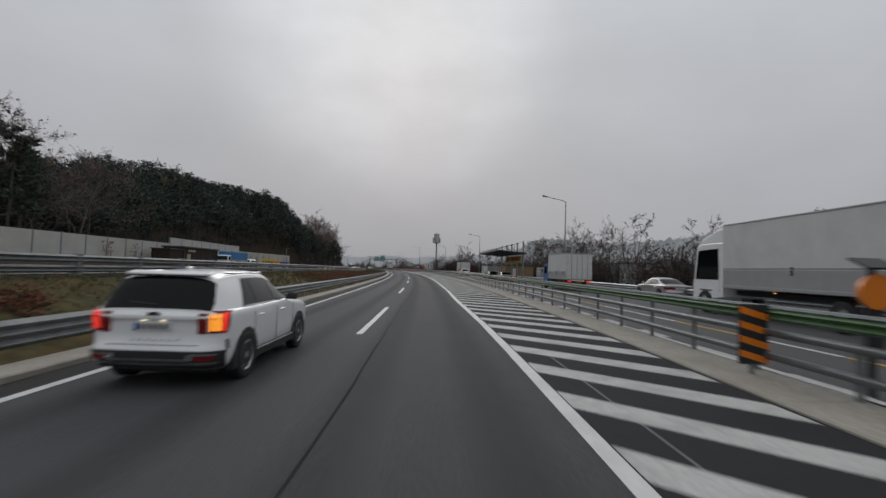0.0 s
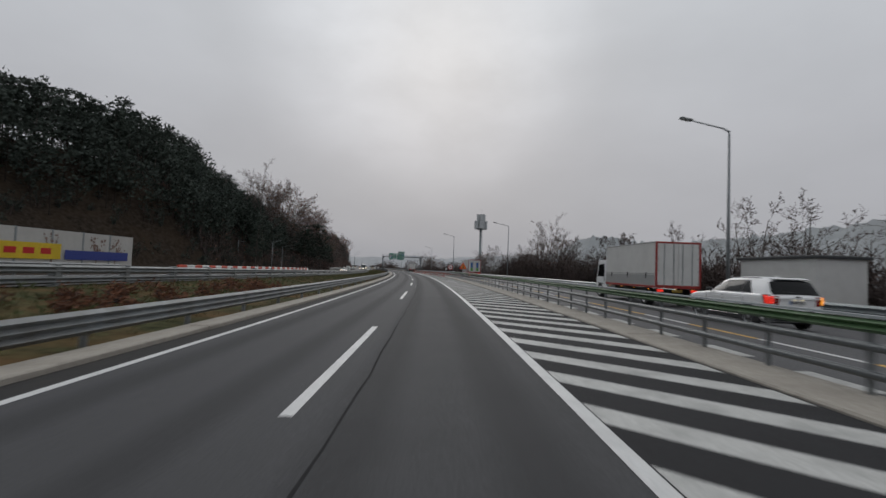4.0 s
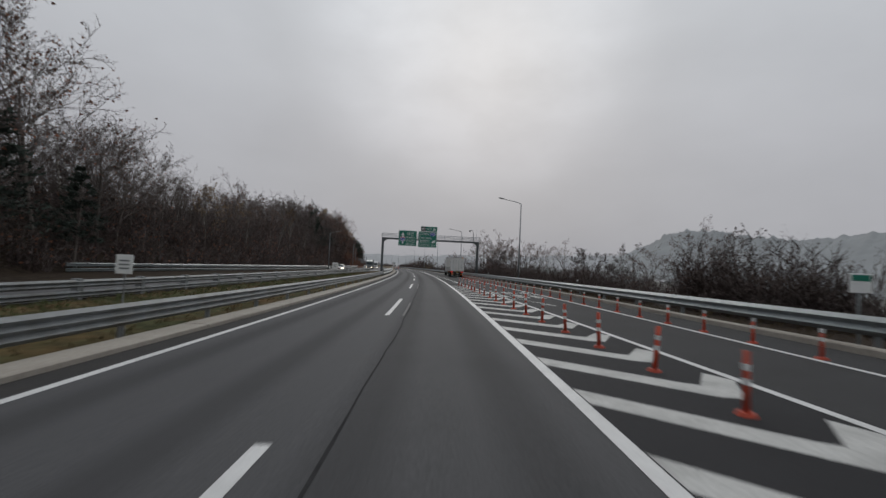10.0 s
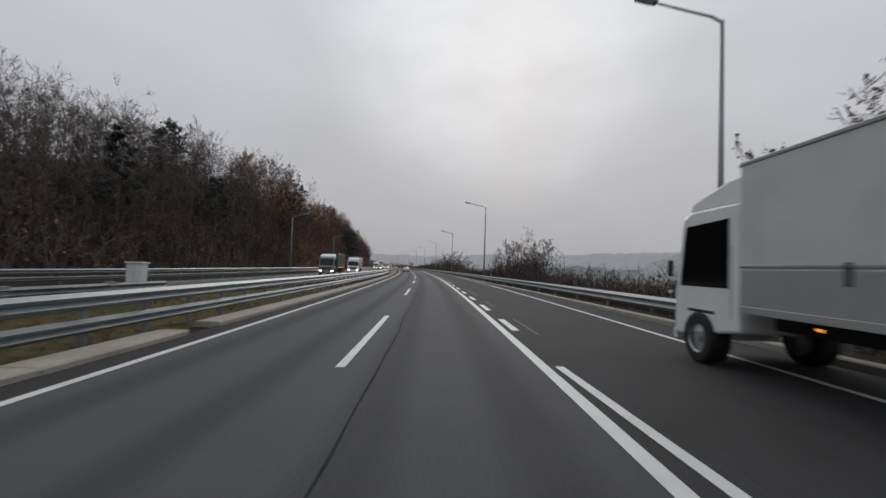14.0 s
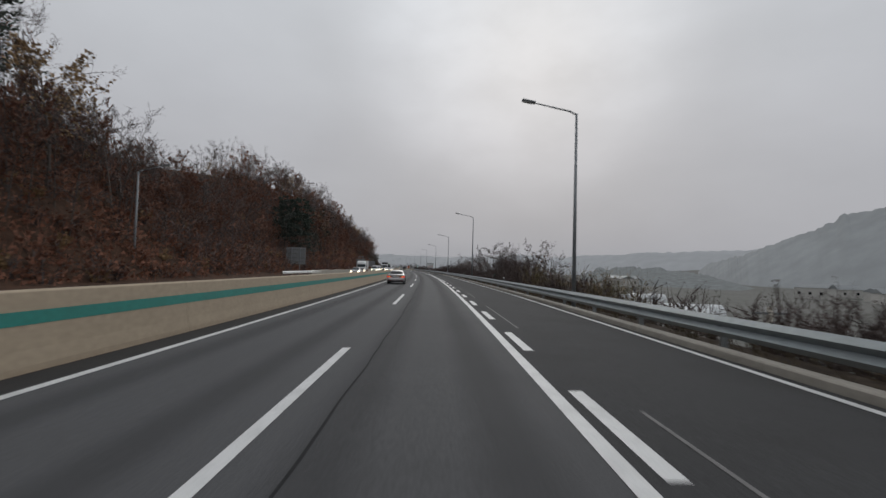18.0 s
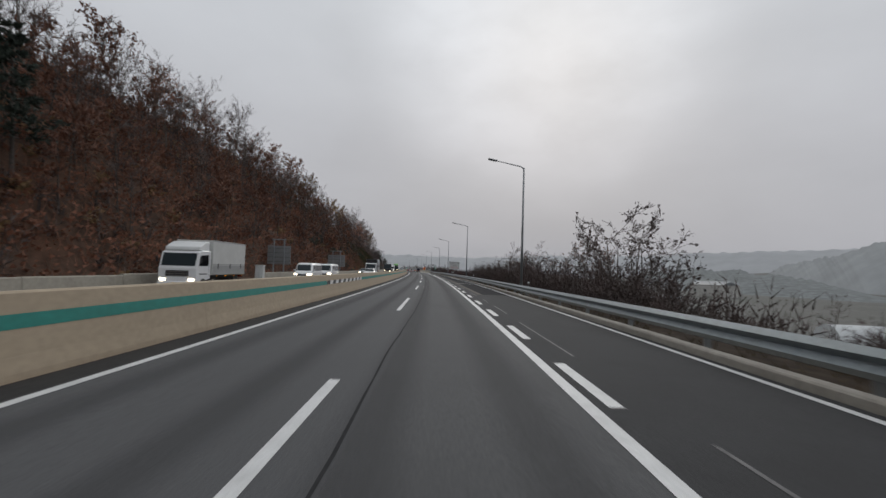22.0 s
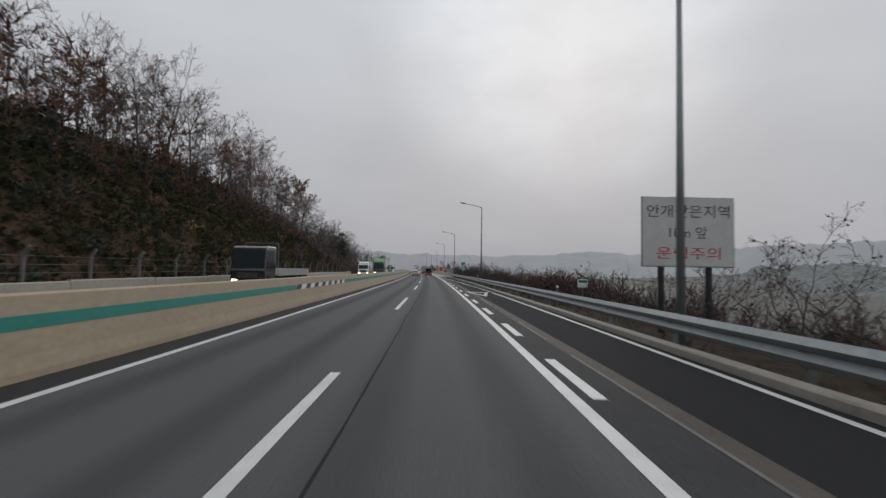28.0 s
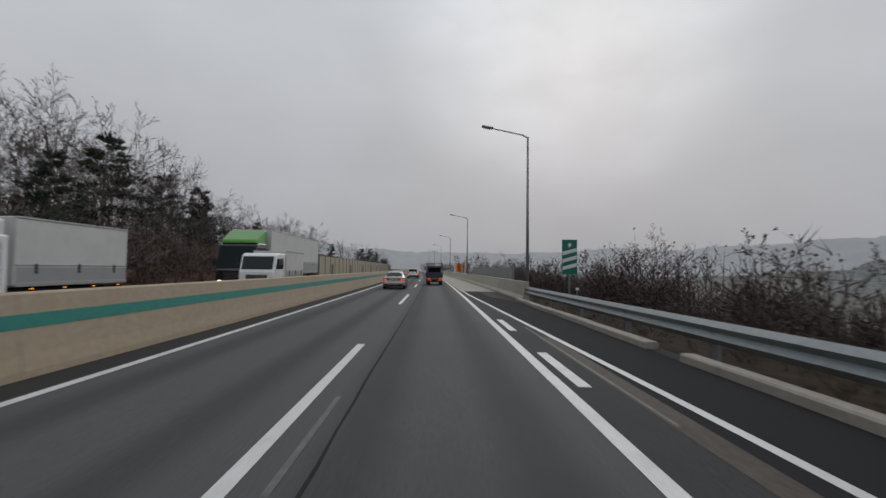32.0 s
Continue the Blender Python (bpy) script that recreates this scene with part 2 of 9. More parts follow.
ASPHALT_HATCH = material("asphalt_gore", (0.032, 0.032, 0.034), 0.85, grain=0.25, scale=45, stain=0.4, stain_scale=0.3, bump=0.35, bump_scale=90, spec=0.15)
SEALANT = material("crack_sealant", (0.036, 0.036, 0.037), 0.95, grain=0.3, scale=14, spec=0.05)
WEAR = material("wheel_track", (0.062, 0.062, 0.064), 0.75, grain=0.25, scale=45, stain=0.4, stain_scale=0.15, spec=0.2)
_a = WEAR.node_tree.nodes.new("ShaderNodeAttribute")
_a.attribute_name = "fade"
WEAR.node_tree.links.new(_a.outputs["Fac"], WEAR.node_tree.nodes["Principled BSDF"].inputs["Alpha"])
GHOST = material("worn_paint", (0.14, 0.137, 0.133), 0.75, grain=0.35, scale=16, stain=0.9, stain_scale=2.2, stain_col=(0.085, 0.084, 0.085))
PAINT = material("road_paint_white", (0.66, 0.66, 0.65), 0.6, grain=0.12, scale=30, stain=0.5, stain_scale=1.8, stain_col=(0.42, 0.42, 0.41), bump=0.2, bump_scale=80)
PAINT_OLD = material("road_paint_grey", (0.5, 0.5, 0.48), 0.7, grain=0.18, scale=18, stain=0.75, stain_scale=1.5, stain_col=(0.25, 0.25, 0.24))
PAINT_YELLOW = material("road_paint_yellow", (0.62, 0.36, 0.06), 0.6, grain=0.15, scale=20, stain=0.5, stain_scale=2)
KERB = material("kerb_concrete", (0.36, 0.33, 0.285), 0.85, grain=0.16, scale=12, stain=0.55, stain_scale=0.8, stain_col=(0.22, 0.195, 0.165), bump=0.4, bump_scale=50)
BARRIER = material("barrier_concrete", (0.44, 0.355, 0.255), 0.82, grain=0.1, scale=9, stain=0.35, stain_scale=0.6, stain_col=(0.33, 0.265, 0.19), bump=0.25, bump_scale=40)
BAND = material("teal_paint", (0.015, 0.23, 0.19), 0.6, grain=0.14, scale=10, stain=0.4, stain_scale=1.2, stain_col=(0.02, 0.16, 0.135))
WHITE = material("white_paint", (0.72, 0.72, 0.71), 0.55, grain=0.07, scale=9, stain=0.35, stain_scale=1.0, stain_col=(0.5, 0.49, 0.47))
BLACK = material("black_paint", (0.03, 0.03, 0.032), 0.6, grain=0.15, scale=9)
STEEL = material("galvanised_steel", (0.235, 0.262, 0.27), 0.42, metal=0.5, grain=0.14, scale=7, stain=0.45, stain_scale=1.2, stain_col=(0.22, 0.23, 0.225))
STEEL_DULL = material("weathered_steel", (0.21, 0.225, 0.23), 0.6, metal=0.3, grain=0.18, scale=6, stain=0.75, stain_scale=1.5, stain_col=(0.115, 0.105, 0.092))
POLE = material("pole_steel", (0.26, 0.275, 0.285), 0.5, metal=0.3, grain=0.1, scale=4, stain=0.3, stain_scale=2)
PIPE_STEEL = material("dark_pipe_steel", (0.12, 0.13, 0.135), 0.38, metal=0.3, grain=0.15, scale=6, stain=0.5, stain_scale=1.2, stain_col=(0.08, 0.085, 0.085))
GREENRAIL = material("green_rail_paint", (0.06, 0.125, 0.05), 0.55, grain=0.16, scale=5, stain=0.5, stain_scale=1.0, stain_col=(0.13, 0.18, 0.11))
RUBBER = material("orange_rubber", (0.42, 0.05, 0.018), 0.55, grain=0.12, scale=12, vary=0.2)
GRASS_SOIL = material("verge_soil", (0.085, 0.075, 0.05), 0.95, grain=0.45, scale=3.0, stain=0.8, stain_scale=0.35, stain_col=(0.13, 0.085, 0.05), bump=0.8, bump_scale=12)
# field colour is greyed so that the valley mist sits in it
FIELD = material("valley_field", (0.13, 0.127, 0.115), 0.95, grain=0.35, scale=0.5, stain=0.8, stain_scale=0.03, stain_col=(0.09, 0.095, 0.08))
SOIL_DARK = material("dark_soil", (0.04, 0.031, 0.024), 0.95, grain=0.5, scale=2.0, stain=0.8, stain_scale=0.3, stain_col=(0.05, 0.036, 0.024), bump=0.8, bump_scale=10, spec=0.05)
TURF = material("median_turf", (0.062, 0.064, 0.03), 0.95, grain=0.5, scale=3.0, stain=0.95, stain_scale=0.3, stain_col=(0.165, 0.092, 0.044), bump=0.8, bump_scale=14, spec=0.05)
ASPHALT_GUTTER = material("asphalt_gutter", (0.038, 0.037, 0.037), 0.85, grain=0.35, scale=30, stain=0.5, stain_scale=1.2, stain_col=(0.055, 0.05, 0.045), spec=0.15)
LITTER = material("leaf_litter", (0.07, 0.043, 0.031), 0.95, grain=0.5, scale=2.0, stain=0.8, stain_scale=0.25, stain_col=(0.1, 0.05, 0.031), bump=0.8, bump_scale=10, spec=0.1)

# ---- building helpers ----
def mesh_from(name, verts, faces, mat=None, smooth=False):
    me = bpy.data.meshes.new(name)
    me.from_pydata([tuple(v) for v in verts], [], faces)
    if mat:
        me.materials.append(mat)
    if smooth:
        me.polygons.foreach_set("use_smooth", [True] * len(me.polygons))
    me.update()
    return me


def part(name, bm, mat, parent, label="", smooth=False, m=None):
    """Links a bmesh or a mesh as one object under a thing or a part."""
    if isinstance(bm, bpy.types.Mesh):
        me = bm
    else:
        me = bpy.data.meshes.new(name)
        bm.to_mesh(me)
        bm.free()
        if smooth:
            me.polygons.foreach_set("use_smooth", [True] * len(me.polygons))
    if mat and not me.materials:
        me.materials.append(mat)
    ob = new(name, me)
    if parent:
        ob.parent = parent
    if m is not None:
        ob.matrix_basis = m
    if label:
        ob["label"] = label
    return ob


def thing(name, m, label, category, group="", kind=""):
    ob = new(name)
    ob.empty_display_size = 0.3
    ob.matrix_basis = m
    return tagged(ob, label, category, group, kind)


def box(sx, sy, sz, x=0, y=0, z=0, bevel=0.0, bm=None, rot=None, seg=1):
    """A box with its centre at (x, y, z)."""
    own = bm is None
    bm = bm or bmesh.new()
    m = Matrix.Translation((x, y, z))
    if rot:
        m = m @ rot
    r = bmesh.ops.create_cube(bm, size=1.0, matrix=m @ Matrix.Diagonal((sx, sy, sz, 1)))
    if bevel:
        es = list({e for v in r["verts"] for e in v.link_edges})
        bmesh.ops.bevel(bm, geom=es, offset=bevel, segments=seg, profile=0.5, affect="EDGES")
    return bm


def tube(a, b, r0, r1=None, n=8, bm=None, caps=True):
    """A tapered round bar from a to b."""
    bm = bm or bmesh.new()
    a, b = Vector(a), Vector(b)
    d = b - a
    q = d.to_track_quat("Z", "Y").to_matrix().to_4x4()
    bmesh.ops.create_cone(bm, cap_ends=caps, segments=n, radius1=r0, radius2=r0 if r1 is None else r1, depth=d.length,
                          matrix=Matrix.Translation((a + b) / 2) @ q)
    return bm


def loft(name, s0, s1, profile, mat, step=4.0, parent=None, smooth=False, closed=False, label=""):
    """A strip drawn along the road; profile is a list of (u, z) or a function of s that gives one."""
    n = max(2, int(math.ceil((s1 - s0) / step)) + 1)
    vs, fs = [], []
    k = 0
    for i in range(n):
        s = s0 + (s1 - s0) * i / (n - 1)
        pr = profile(s) if callable(profile) else profile
        k = len(pr)
        vs += [P(s, u, z) for u, z in pr]
    for i in range(n - 1):
        for j in range(k if closed else k - 1):
            a, b = i * k + j, i * k + (j + 1) % k
            fs.append((a, b, b + k, a + k))
    if closed:
        fs.append(tuple(range(k))[::-1])
        fs.append(tuple((n - 1) * k + j for j in range(k)))
    return part(name, mesh_from(name, vs, fs, mat, smooth), mat, parent, label)


def table(*pairs):
    xs, ys = [p[0] for p in pairs], [p[1] for p in pairs]
    return lambda s: float(np.interp(s, xs, ys))


S0, S1 = -90.0, 1150.0
KERB_IN = table((-90, 5.6), (-20, 6.2), (5, 6.55), (13, 6.75), (30, 6.85), (50, 6.95), (75, 7.05), (140, 6.92), (165, 6.95), (184, 7.0))
EDGE_R = table((190, 10.5), (205, 10.2), (250, 9.2), (294, 8.0), (360, 7.9), (430, 7.6), (450, 7.3), (507, 7.1), (550, 7.1), (606, 6.75), (640, 6.4), (682, 5.17), (694, 4.7), (712, 4.05), (1150, 4.05))
RAIL_R = table((-90, 19.6), (150, 17.0), (180, 15.2), (205, 13.0), (230, 12.0), (280, 11.1), (300, 10.6), (324, 10.0), (345, 9.4), (361, 8.8), (381, 8.6), (424, 8.2), (443, 8.0), (507, 7.6), (527, 7.6), (606, 7.4), (684, 7.3), (704, 7.05), (1150, 7.05))
RAMP_L = table((-90, 8.0), (150, 8.2), (184, 7.95), (205, 7.45), (245, 6.2), (258, 5.55), (269, 5.2), (277, 5.1), (291, 4.8), (298, 4.58), (308, 4.25), (318, 3.95))
OPP_R = table((-90, -12.6), (300, -12.6), (340, -9.5), (395, -6.2), (420, -5.6), (1150, -5.6))
OPP_L = table((-90, -24.0), (120, -22.0), (200, -20.5), (340, -18.8), (400, -18.0), (460, -16.4), (560, -13.6), (1150, -13.6))

OPP_Z = table((-90, 1.5), (16, 1.35), (83, 1.05), (150, 0.55), (214, 0.15), (1150, 0.1))

# ---- terrain: one sheet to the horizon ----
HILL_EDGE = table((-150, -44), (60, -43), (150, -40), (165, -33), (200, -29), (330, -24), (380, -22.5), (430, -20), (500, -18.5), (560, -16.0), (700, -15.6), (760, -18), (900, -25))
HILL_TOP = table((-150, 4), (40, 3), (90, 10.6), (100, 11.7), (115, 14.9), (130, 17.6), (160, 17), (180, 15.5), (205, 11.5), (235, 9), (262, 7.5), (275, 6), (300, 5), (335, 8), (350, 10), (390, 13.5), (425, 14.5), (440, 13), (450, 11.5), (465, 12.3), (476, 12.8), (485, 13), (492, 15.8), (498, 20), (550, 20), (575, 20), (600, 17), (625, 12), (650, 12), (675, 8.5), (700, 3.0), (740, 1.0), (900, 1.0), (1100, 14))
HILL_RUN = table((-150, 30), (90, 30), (140, 24), (165, 14), (215, 13), (250, 12), (290, 9), (330, 9), (380, 11), (425, 12.5), (450, 15.5), (475, 17), (500, 19), (560, 19), (600, 16), (640, 10), (680, 8), (700, 8), (740, 12), (1100, 60))
DROP = table((-150, 30), (150, 27), (185, 19), (230, 15.5), (300, 12.5), (360, 10.2), (430, 9.4), (1150, 8.6))


def terrain(s, u):
    """Ground height over the road's plane."""
    if u > -4.3:
        d = DROP(s)
        if u < d:
            return -0.09
        low = -7.5 if s > 150 else -5.0
        f = min(1.0, (u - d) / (16.0 if s > 150 else 20.0))
        f = f * f * (3 - 2 * f)
        far = max(0.0, min(1.0, (u - 260) / 300))
        return -0.12 + low * f + 26 * far * far + 0.4 * noise.noise((s * 0.04, u * 0.05, 3)) * f
    e = HILL_EDGE(s)
    if u > e:
        o, q = OPP_R(s), OPP_L(s)
        if u > o:
            w = max(0.01, (-4.3 - o))
            f = (-4.3 - u) / w
            f = min(1.0, max(0.0, f * 1.25 - 0.16))
            return -0.04 + OPP_Z(s) * f
        if u > q:
            return OPP_Z(s) - 0.06
        return OPP_Z(s) + 0.25 * (q - u) / max(0.5, q - e)
    run, top = HILL_RUN(s), HILL_TOP(s)
    f = min(1.0, (e - u) / run)
    g = f * (1.25 - 0.25 * f) if f < 1 else 1.0
    z = OPP_Z(s) + 0.25 + top * g + 1.5 * noise.noise((s * 0.03, u * 0.06, 9)) * f
    beyond = max(0.0, (e - u - run))
    return z + min(8.0, beyond * 0.08) - max(0, beyond - 220) * 0.03


def build_ground():
    us = [-1500, -900, -500, -300, -200, -150, -120, -100] + list(np.arange(-90, -4.0, 2.0)) + [-4.3, -4.25, 0, 4] + list(np.arange(6, 60, 2.0)) + [66, 75, 90, 110, 140, 180, 230, 300, 400, 560, 900, 1500]
    ss = list(np.arange(-150, 1000, 5.0)) + [1020, 1060, 1120, 1200, 1300, 1390]
    vs, fs = [], []
    k = len(us)
    for s in ss:
        for u in us:
            vs.append(P(s, u, terrain(s, u)))
    field, dark = [], []
    for i in range(len(ss) - 1):
        for j in range(k - 1):
            a = i * k + j
            (field if us[j] >= 24 and ss[i] > 150 else fs if us[j] < 0 and ss[i] > 395 else dark).append((a, a + 1, a + k + 1, a + k))
    for name, faces, mat, label in (("valley_field", field, FIELD, "harvested fields on the valley floor, mist put in as grey"), ("dark_ground", dark, SOIL_DARK, "dark brown soil with rotten leaves")):
        low = sorted({q for f in faces for q in f})
        at_ = {q: i for i, q in enumerate(low)}
        ob = new(name, mesh_from(name, [vs[q] for q in low], [tuple(at_[q] for q in f) for f in faces], mat, True))
        tagged(ob, label, "ground", kind="structure")
    low = sorted({q for f in fs for q in f})
    at_ = {q: i for i, q in enumerate(low)}
    ob = new("ground", mesh_from("ground", [vs[q] for q in low], [tuple(at_[q] for q in f) for f in fs], LITTER, True))
    tagged(ob, "rough ground with brown leaf litter and dead grass", "ground", kind="structure")


build_ground()
skirt = new("far_ground", mesh_from("far_ground", [(-4500, -4500, -12), (4500, -4500, -12), (4500, 4500, -12), (-4500, 4500, -12)], [(0, 1, 2, 3)], GRASS_SOIL))
tagged(skirt, "flat misty valley floor with dead grass", "ground", kind="structure")

# ---- carriageways ----
def road_right(s):
    return KERB_IN(s) + 0.02 if s < 186 else RAIL_R(s) - 0.25


for a, b, fast, slow in ((S0, 118, ASPHALT_A, ASPHALT_LANE_A), (118, 352, ASPHALT, ASPHALT_LANE), (352, 416, ASPHALT_B, ASPHALT_LANE_B), (416, S1, ASPHALT_C, ASPHALT_LANE_C)):
    road = loft("road", a, b, [(-4.32, 0), (-1.8, 0), (0.75, 0)], fast, 5)
    tagged(road, "grey worn asphalt of the fast lane", "road", kind="structure")
    lane = loft("slow_lane", a, b, [(0.75, 0), (2.2, 0), (3.7, 0)], slow, 5)
    tagged(lane, "grey asphalt of the slow lane beside a paving joint", "road", kind="structure")
verge_lane = loft("hard_shoulder", S0, S1, lambda s: [(3.7, 0), (road_right(s) if s > 184 else KERB_IN(s) + 0.02, 0)], ASPHALT_SIDE, 2)
tagged(verge_lane, "dark asphalt hard shoulder", "road", kind="structure")
ramp = loft("ramp_road", S0, 196, lambda s: [(KERB_IN(s) + 0.6, -0.012), (12, -0.012), (max(RAIL_R(s) - 0.2, KERB_IN(s) + 4), -0.012)], ASPHALT_RAMP, 5)
tagged(ramp, "grey asphalt slip road beside the main carriageway", "road", kind="structure")
opp = loft("opposite_road", S0, S1, lambda s: [(OPP_L(s), OPP_Z(s)), ((OPP_L(s) + OPP_R(s)) / 2, OPP_Z(s)), (OPP_R(s), OPP_Z(s))], ASPHALT_RAMP, 6)
tagged(opp, "grey asphalt carriageway for oncoming traffic", "road", kind="structure")
lot = loft("parking_apron", -60, 165, lambda s: [(RAIL_R(s) - 0.3, -0.03), (DROP(s) - 0.3, -0.03)], ASPHALT_RAMP, 6)
tagged(lot, "grey asphalt parking apron beside the slip road", "pavement", kind="structure")
SEAM_R = table((500, 5.25), (527, 5.03), (545, 5.12), (625, 4.88), (690, 4.82), (712, 4.3), (1150, 4.3))
shoulder = loft("shoulder", 514, S1, lambda s: [(SEAM_R(s), 0.004), (max(EDGE_R(s) + 0.3, RAIL_R(s) - 0.61) if s < 704 else EDGE_R(690) + 0.5, 0.004)], ASPHALT_NEW, 5)
tagged(shoulder, "newer darker asphalt strip on the hard shoulder", "road", kind="structure")
seam = loft("shoulder_seam", 514, 690, lambda s: [(SEAM_R(s) - 0.36, 0.003), (SEAM_R(s) + 0.03, 0.003)], ASPHALT_WORN, 5)
tagged(seam, "crumbling brown seam between two asphalt layers", "road", kind="structure")
for uu, ww in ((0.95, 0.55), (2.75, 0.55), (-2.7, 0.5), (-0.9, 0.5)):
    wt = loft("wheel_track", S0, S1, [(uu + ww * q, 0.002) for q in (-1.0, -0.6, -0.25, 0.25, 0.6, 1.0)], WEAR, 8)
    fade = wt.data.attributes.new("fade", "FLOAT", "POINT")
    fade.data.foreach_set("value", [(0.0, 0.13, 0.26, 0.26, 0.13, 0.0)[i % 6] for i in range(len(wt.data.vertices))])
    tagged(wt, "smoother worn wheel track in the asphalt", "road", kind="structure")

gutter = loft("gutter_strip", S0, S1, [(-4.31, 0.003), (-3.66, 0.003)], ASPHALT_GUTTER, 6)
tagged(gutter, "dirty dark asphalt strip beside the median kerb", "road", kind="structure")
bank = loft("median_strip", S0, 345, lambda s: [(u, terrain(s, u) + 0.02) for u in (OPP_R(s) + 0.4, OPP_R(s) * 0.75 - 1.2, OPP_R(s) * 0.5 - 2.4, OPP_R(s) * 0.25 - 3.6, -4.85)], TURF, 5)
tagged(bank, "grassy median bank with green and brown patches", "ground", kind="structure")

# sealed crack that wanders along the lane's left side
def crack_line():
    vs, fs = [], []
    n = 0
    rr = random.Random(5)
    s, u = S0, 0.75
    w = 0.02
    while s < S1 - 200:
        u += rr.uniform(-0.03, 0.03) + (0.74 - u) * 0.12
        w = 0.012 + 0.012 * rr.random()
        vs += [P(s, u - w, 0.0035), P(s, u + w, 0.0035)]
        if n:
            fs.append((2 * n - 2, 2 * n - 1, 2 * n + 1, 2 * n))
        n += 1
        s += 1.0
    ob = new("sealed_crack", mesh_from("sealed_crack", vs, fs, SEALANT))
    tagged(ob, "thin black sealed crack along the lane", "road", kind="structure")


crack_line()

# ---- painted lines ----
def line(name, s0, s1, uf, width, mat=PAINT, z=0.006, label="white painted edge line", step=5):
    f = uf if callable(uf) else (lambda s: uf)
    ob = loft(name, s0, s1, lambda s: [(f(s) - width / 2, z), (f(s) + width / 2, z)], mat, step)
    return tagged(ob, label, "road marking", kind="structure")


line("edge_line", S0, S1, -3.52, 0.17)
LINE_R = table((S0, 3.66), (14, 3.66), (24, 3.5), (29, 3.49), (34, 3.57), (50, 3.57), (64, 3.66), (S1, 3.66))
line("edge_line", S0, S1, LINE_R, 0.2)
line("ramp_line", S0, 318, RAMP_L, 0.16, z=0.007)
line("edge_line", 186, 735, EDGE_R, 0.15, z=0.009)
for off in (0.9, 8.2):
    ol = loft("opposite_line", S0, S1, lambda s: [(OPP_R(s) - off - 0.08, OPP_Z(s) + 0.008), (OPP_R(s) - off + 0.08, OPP_Z(s) + 0.008)], PAINT, 6)
    tagged(ol, "white painted edge line", "road marking", kind="structure")
line("ramp_edge_line", S0, 186, lambda s: 12.2 - 1.7 * max(0, s - 120) / 66, 0.15, z=0.0)
rg = random.Random(4)
for q, e, uu in ((131.0, 138.0, 0.6), (236.8, 242.6, 0.66), (257.0, 265.9, 0.68), (354.0, 358.8, 0.58), (461.0, 467.4, 0.64), (523.0, 527.8, 0.66), (639.9, 646.5, 0.46), (681.5, 684.2, 0.45)):
    for du, ww, mat in ((0.0, 0.035, GHOST), (0.08, 0.012, SEALANT))[:1 if q > 600 else 2]:
        g_ = loft("worn_line_trace", q, e, [(uu + du - ww, 0.005), (uu + du + ww, 0.005)], mat, 3)
        tagged(g_, "faint trace of an old scraped line on the asphalt", "road marking", kind="structure")
q = 322.0
while q < 700:
    ln = rg.uniform(2.0, 9.0)
    du = rg.uniform(-0.07, 0.07)
    g_ = loft("worn_line_trace", q, q + ln, [(4.55 + du - 0.028, 0.005), (4.55 + du + 0.028, 0.005)], GHOST, 3)
    tagged(g_, "faint trace of an old scraped line on the asphalt", "road marking", kind="structure")
    q += ln + rg.uniform(2, 9)

_dn = [0, 1, 2, 3, 4, 6, 9, 10, 14, 20, 21, 24, 25, 29, 30, 60]
_ds = [20.5, 40.4, 62.0, 82.7, 103.2, 144.5, 205, 225, 305.8, 427, 447.2, 508.2, 528.5, 607.8, 628.2, 1231.0]
for i in range(-4, 45):
    far = float(np.interp(i, _dn, _ds)) if i >= 0 else 20.5 + 20.6 * i
    du = -0.12 if 30 < far < 100 else 0.0
    d = loft("lane_dash", far - 8.3, far, [(du - 0.01, 0.006), (du + 0.16, 0.006)], PAINT, 2.1)
    tagged(d, "white painted lane dash on the asphalt", "road marking", "lane dashes", "structure")
_rn = [0, 4, 11, 18, 21, 28, 31, 41, 44, 47, 50, 52, 53, 54, 62]
_rs = [358.7, 382.3, 425.2, 468.0, 486.7, 528.2, 546.0, 606.4, 624.6, 643.9, 663.3, 678.6, 684.9, 691.2, 741.0]
for i in range(-6, 55):
    near = float(np.interp(i, _rn, _rs)) if i >= 0 else 358.7 + 6.0 * i
    d = loft("taper_dash", near, near + 2.85, [(3.92, 0.006), (4.13, 0.006)], PAINT, 1.5)
    tagged(d, "short white painted dash beside the edge line", "road marking", "taper dashes", "structure")


def bar(name, pts, mat, label, z=0.006, kind="structure"):
    vs = [P(s, u, z) for s, u in pts]
    ob = new(name, mesh_from(name, vs, [tuple(range(len(vs)))], mat))
    return tagged(ob, label, "road marking", "hatch bars", kind)


# give-way triangle on the hard shoulder, its point towards the traffic
def triangle_mark():
    out_ = [(637.4, 4.22), (637.0, 6.1), (631.0, 5.3)]
    inn_ = [(636.4, 4.66), (636.35, 5.8), (632.8, 5.25)]
    vs = [P(s, u, 0.008) for s, u in out_ + inn_]
    ob = new("triangle_mark", mesh_from("triangle_mark", vs, [(i, (i + 1) % 3, 3 + (i + 1) % 3, 3 + i) for i in range(3)], PAINT_OLD))
    tagged(ob, "worn white painted triangle outline on dark asphalt", "road marking", kind="structure")


triangle_mark()


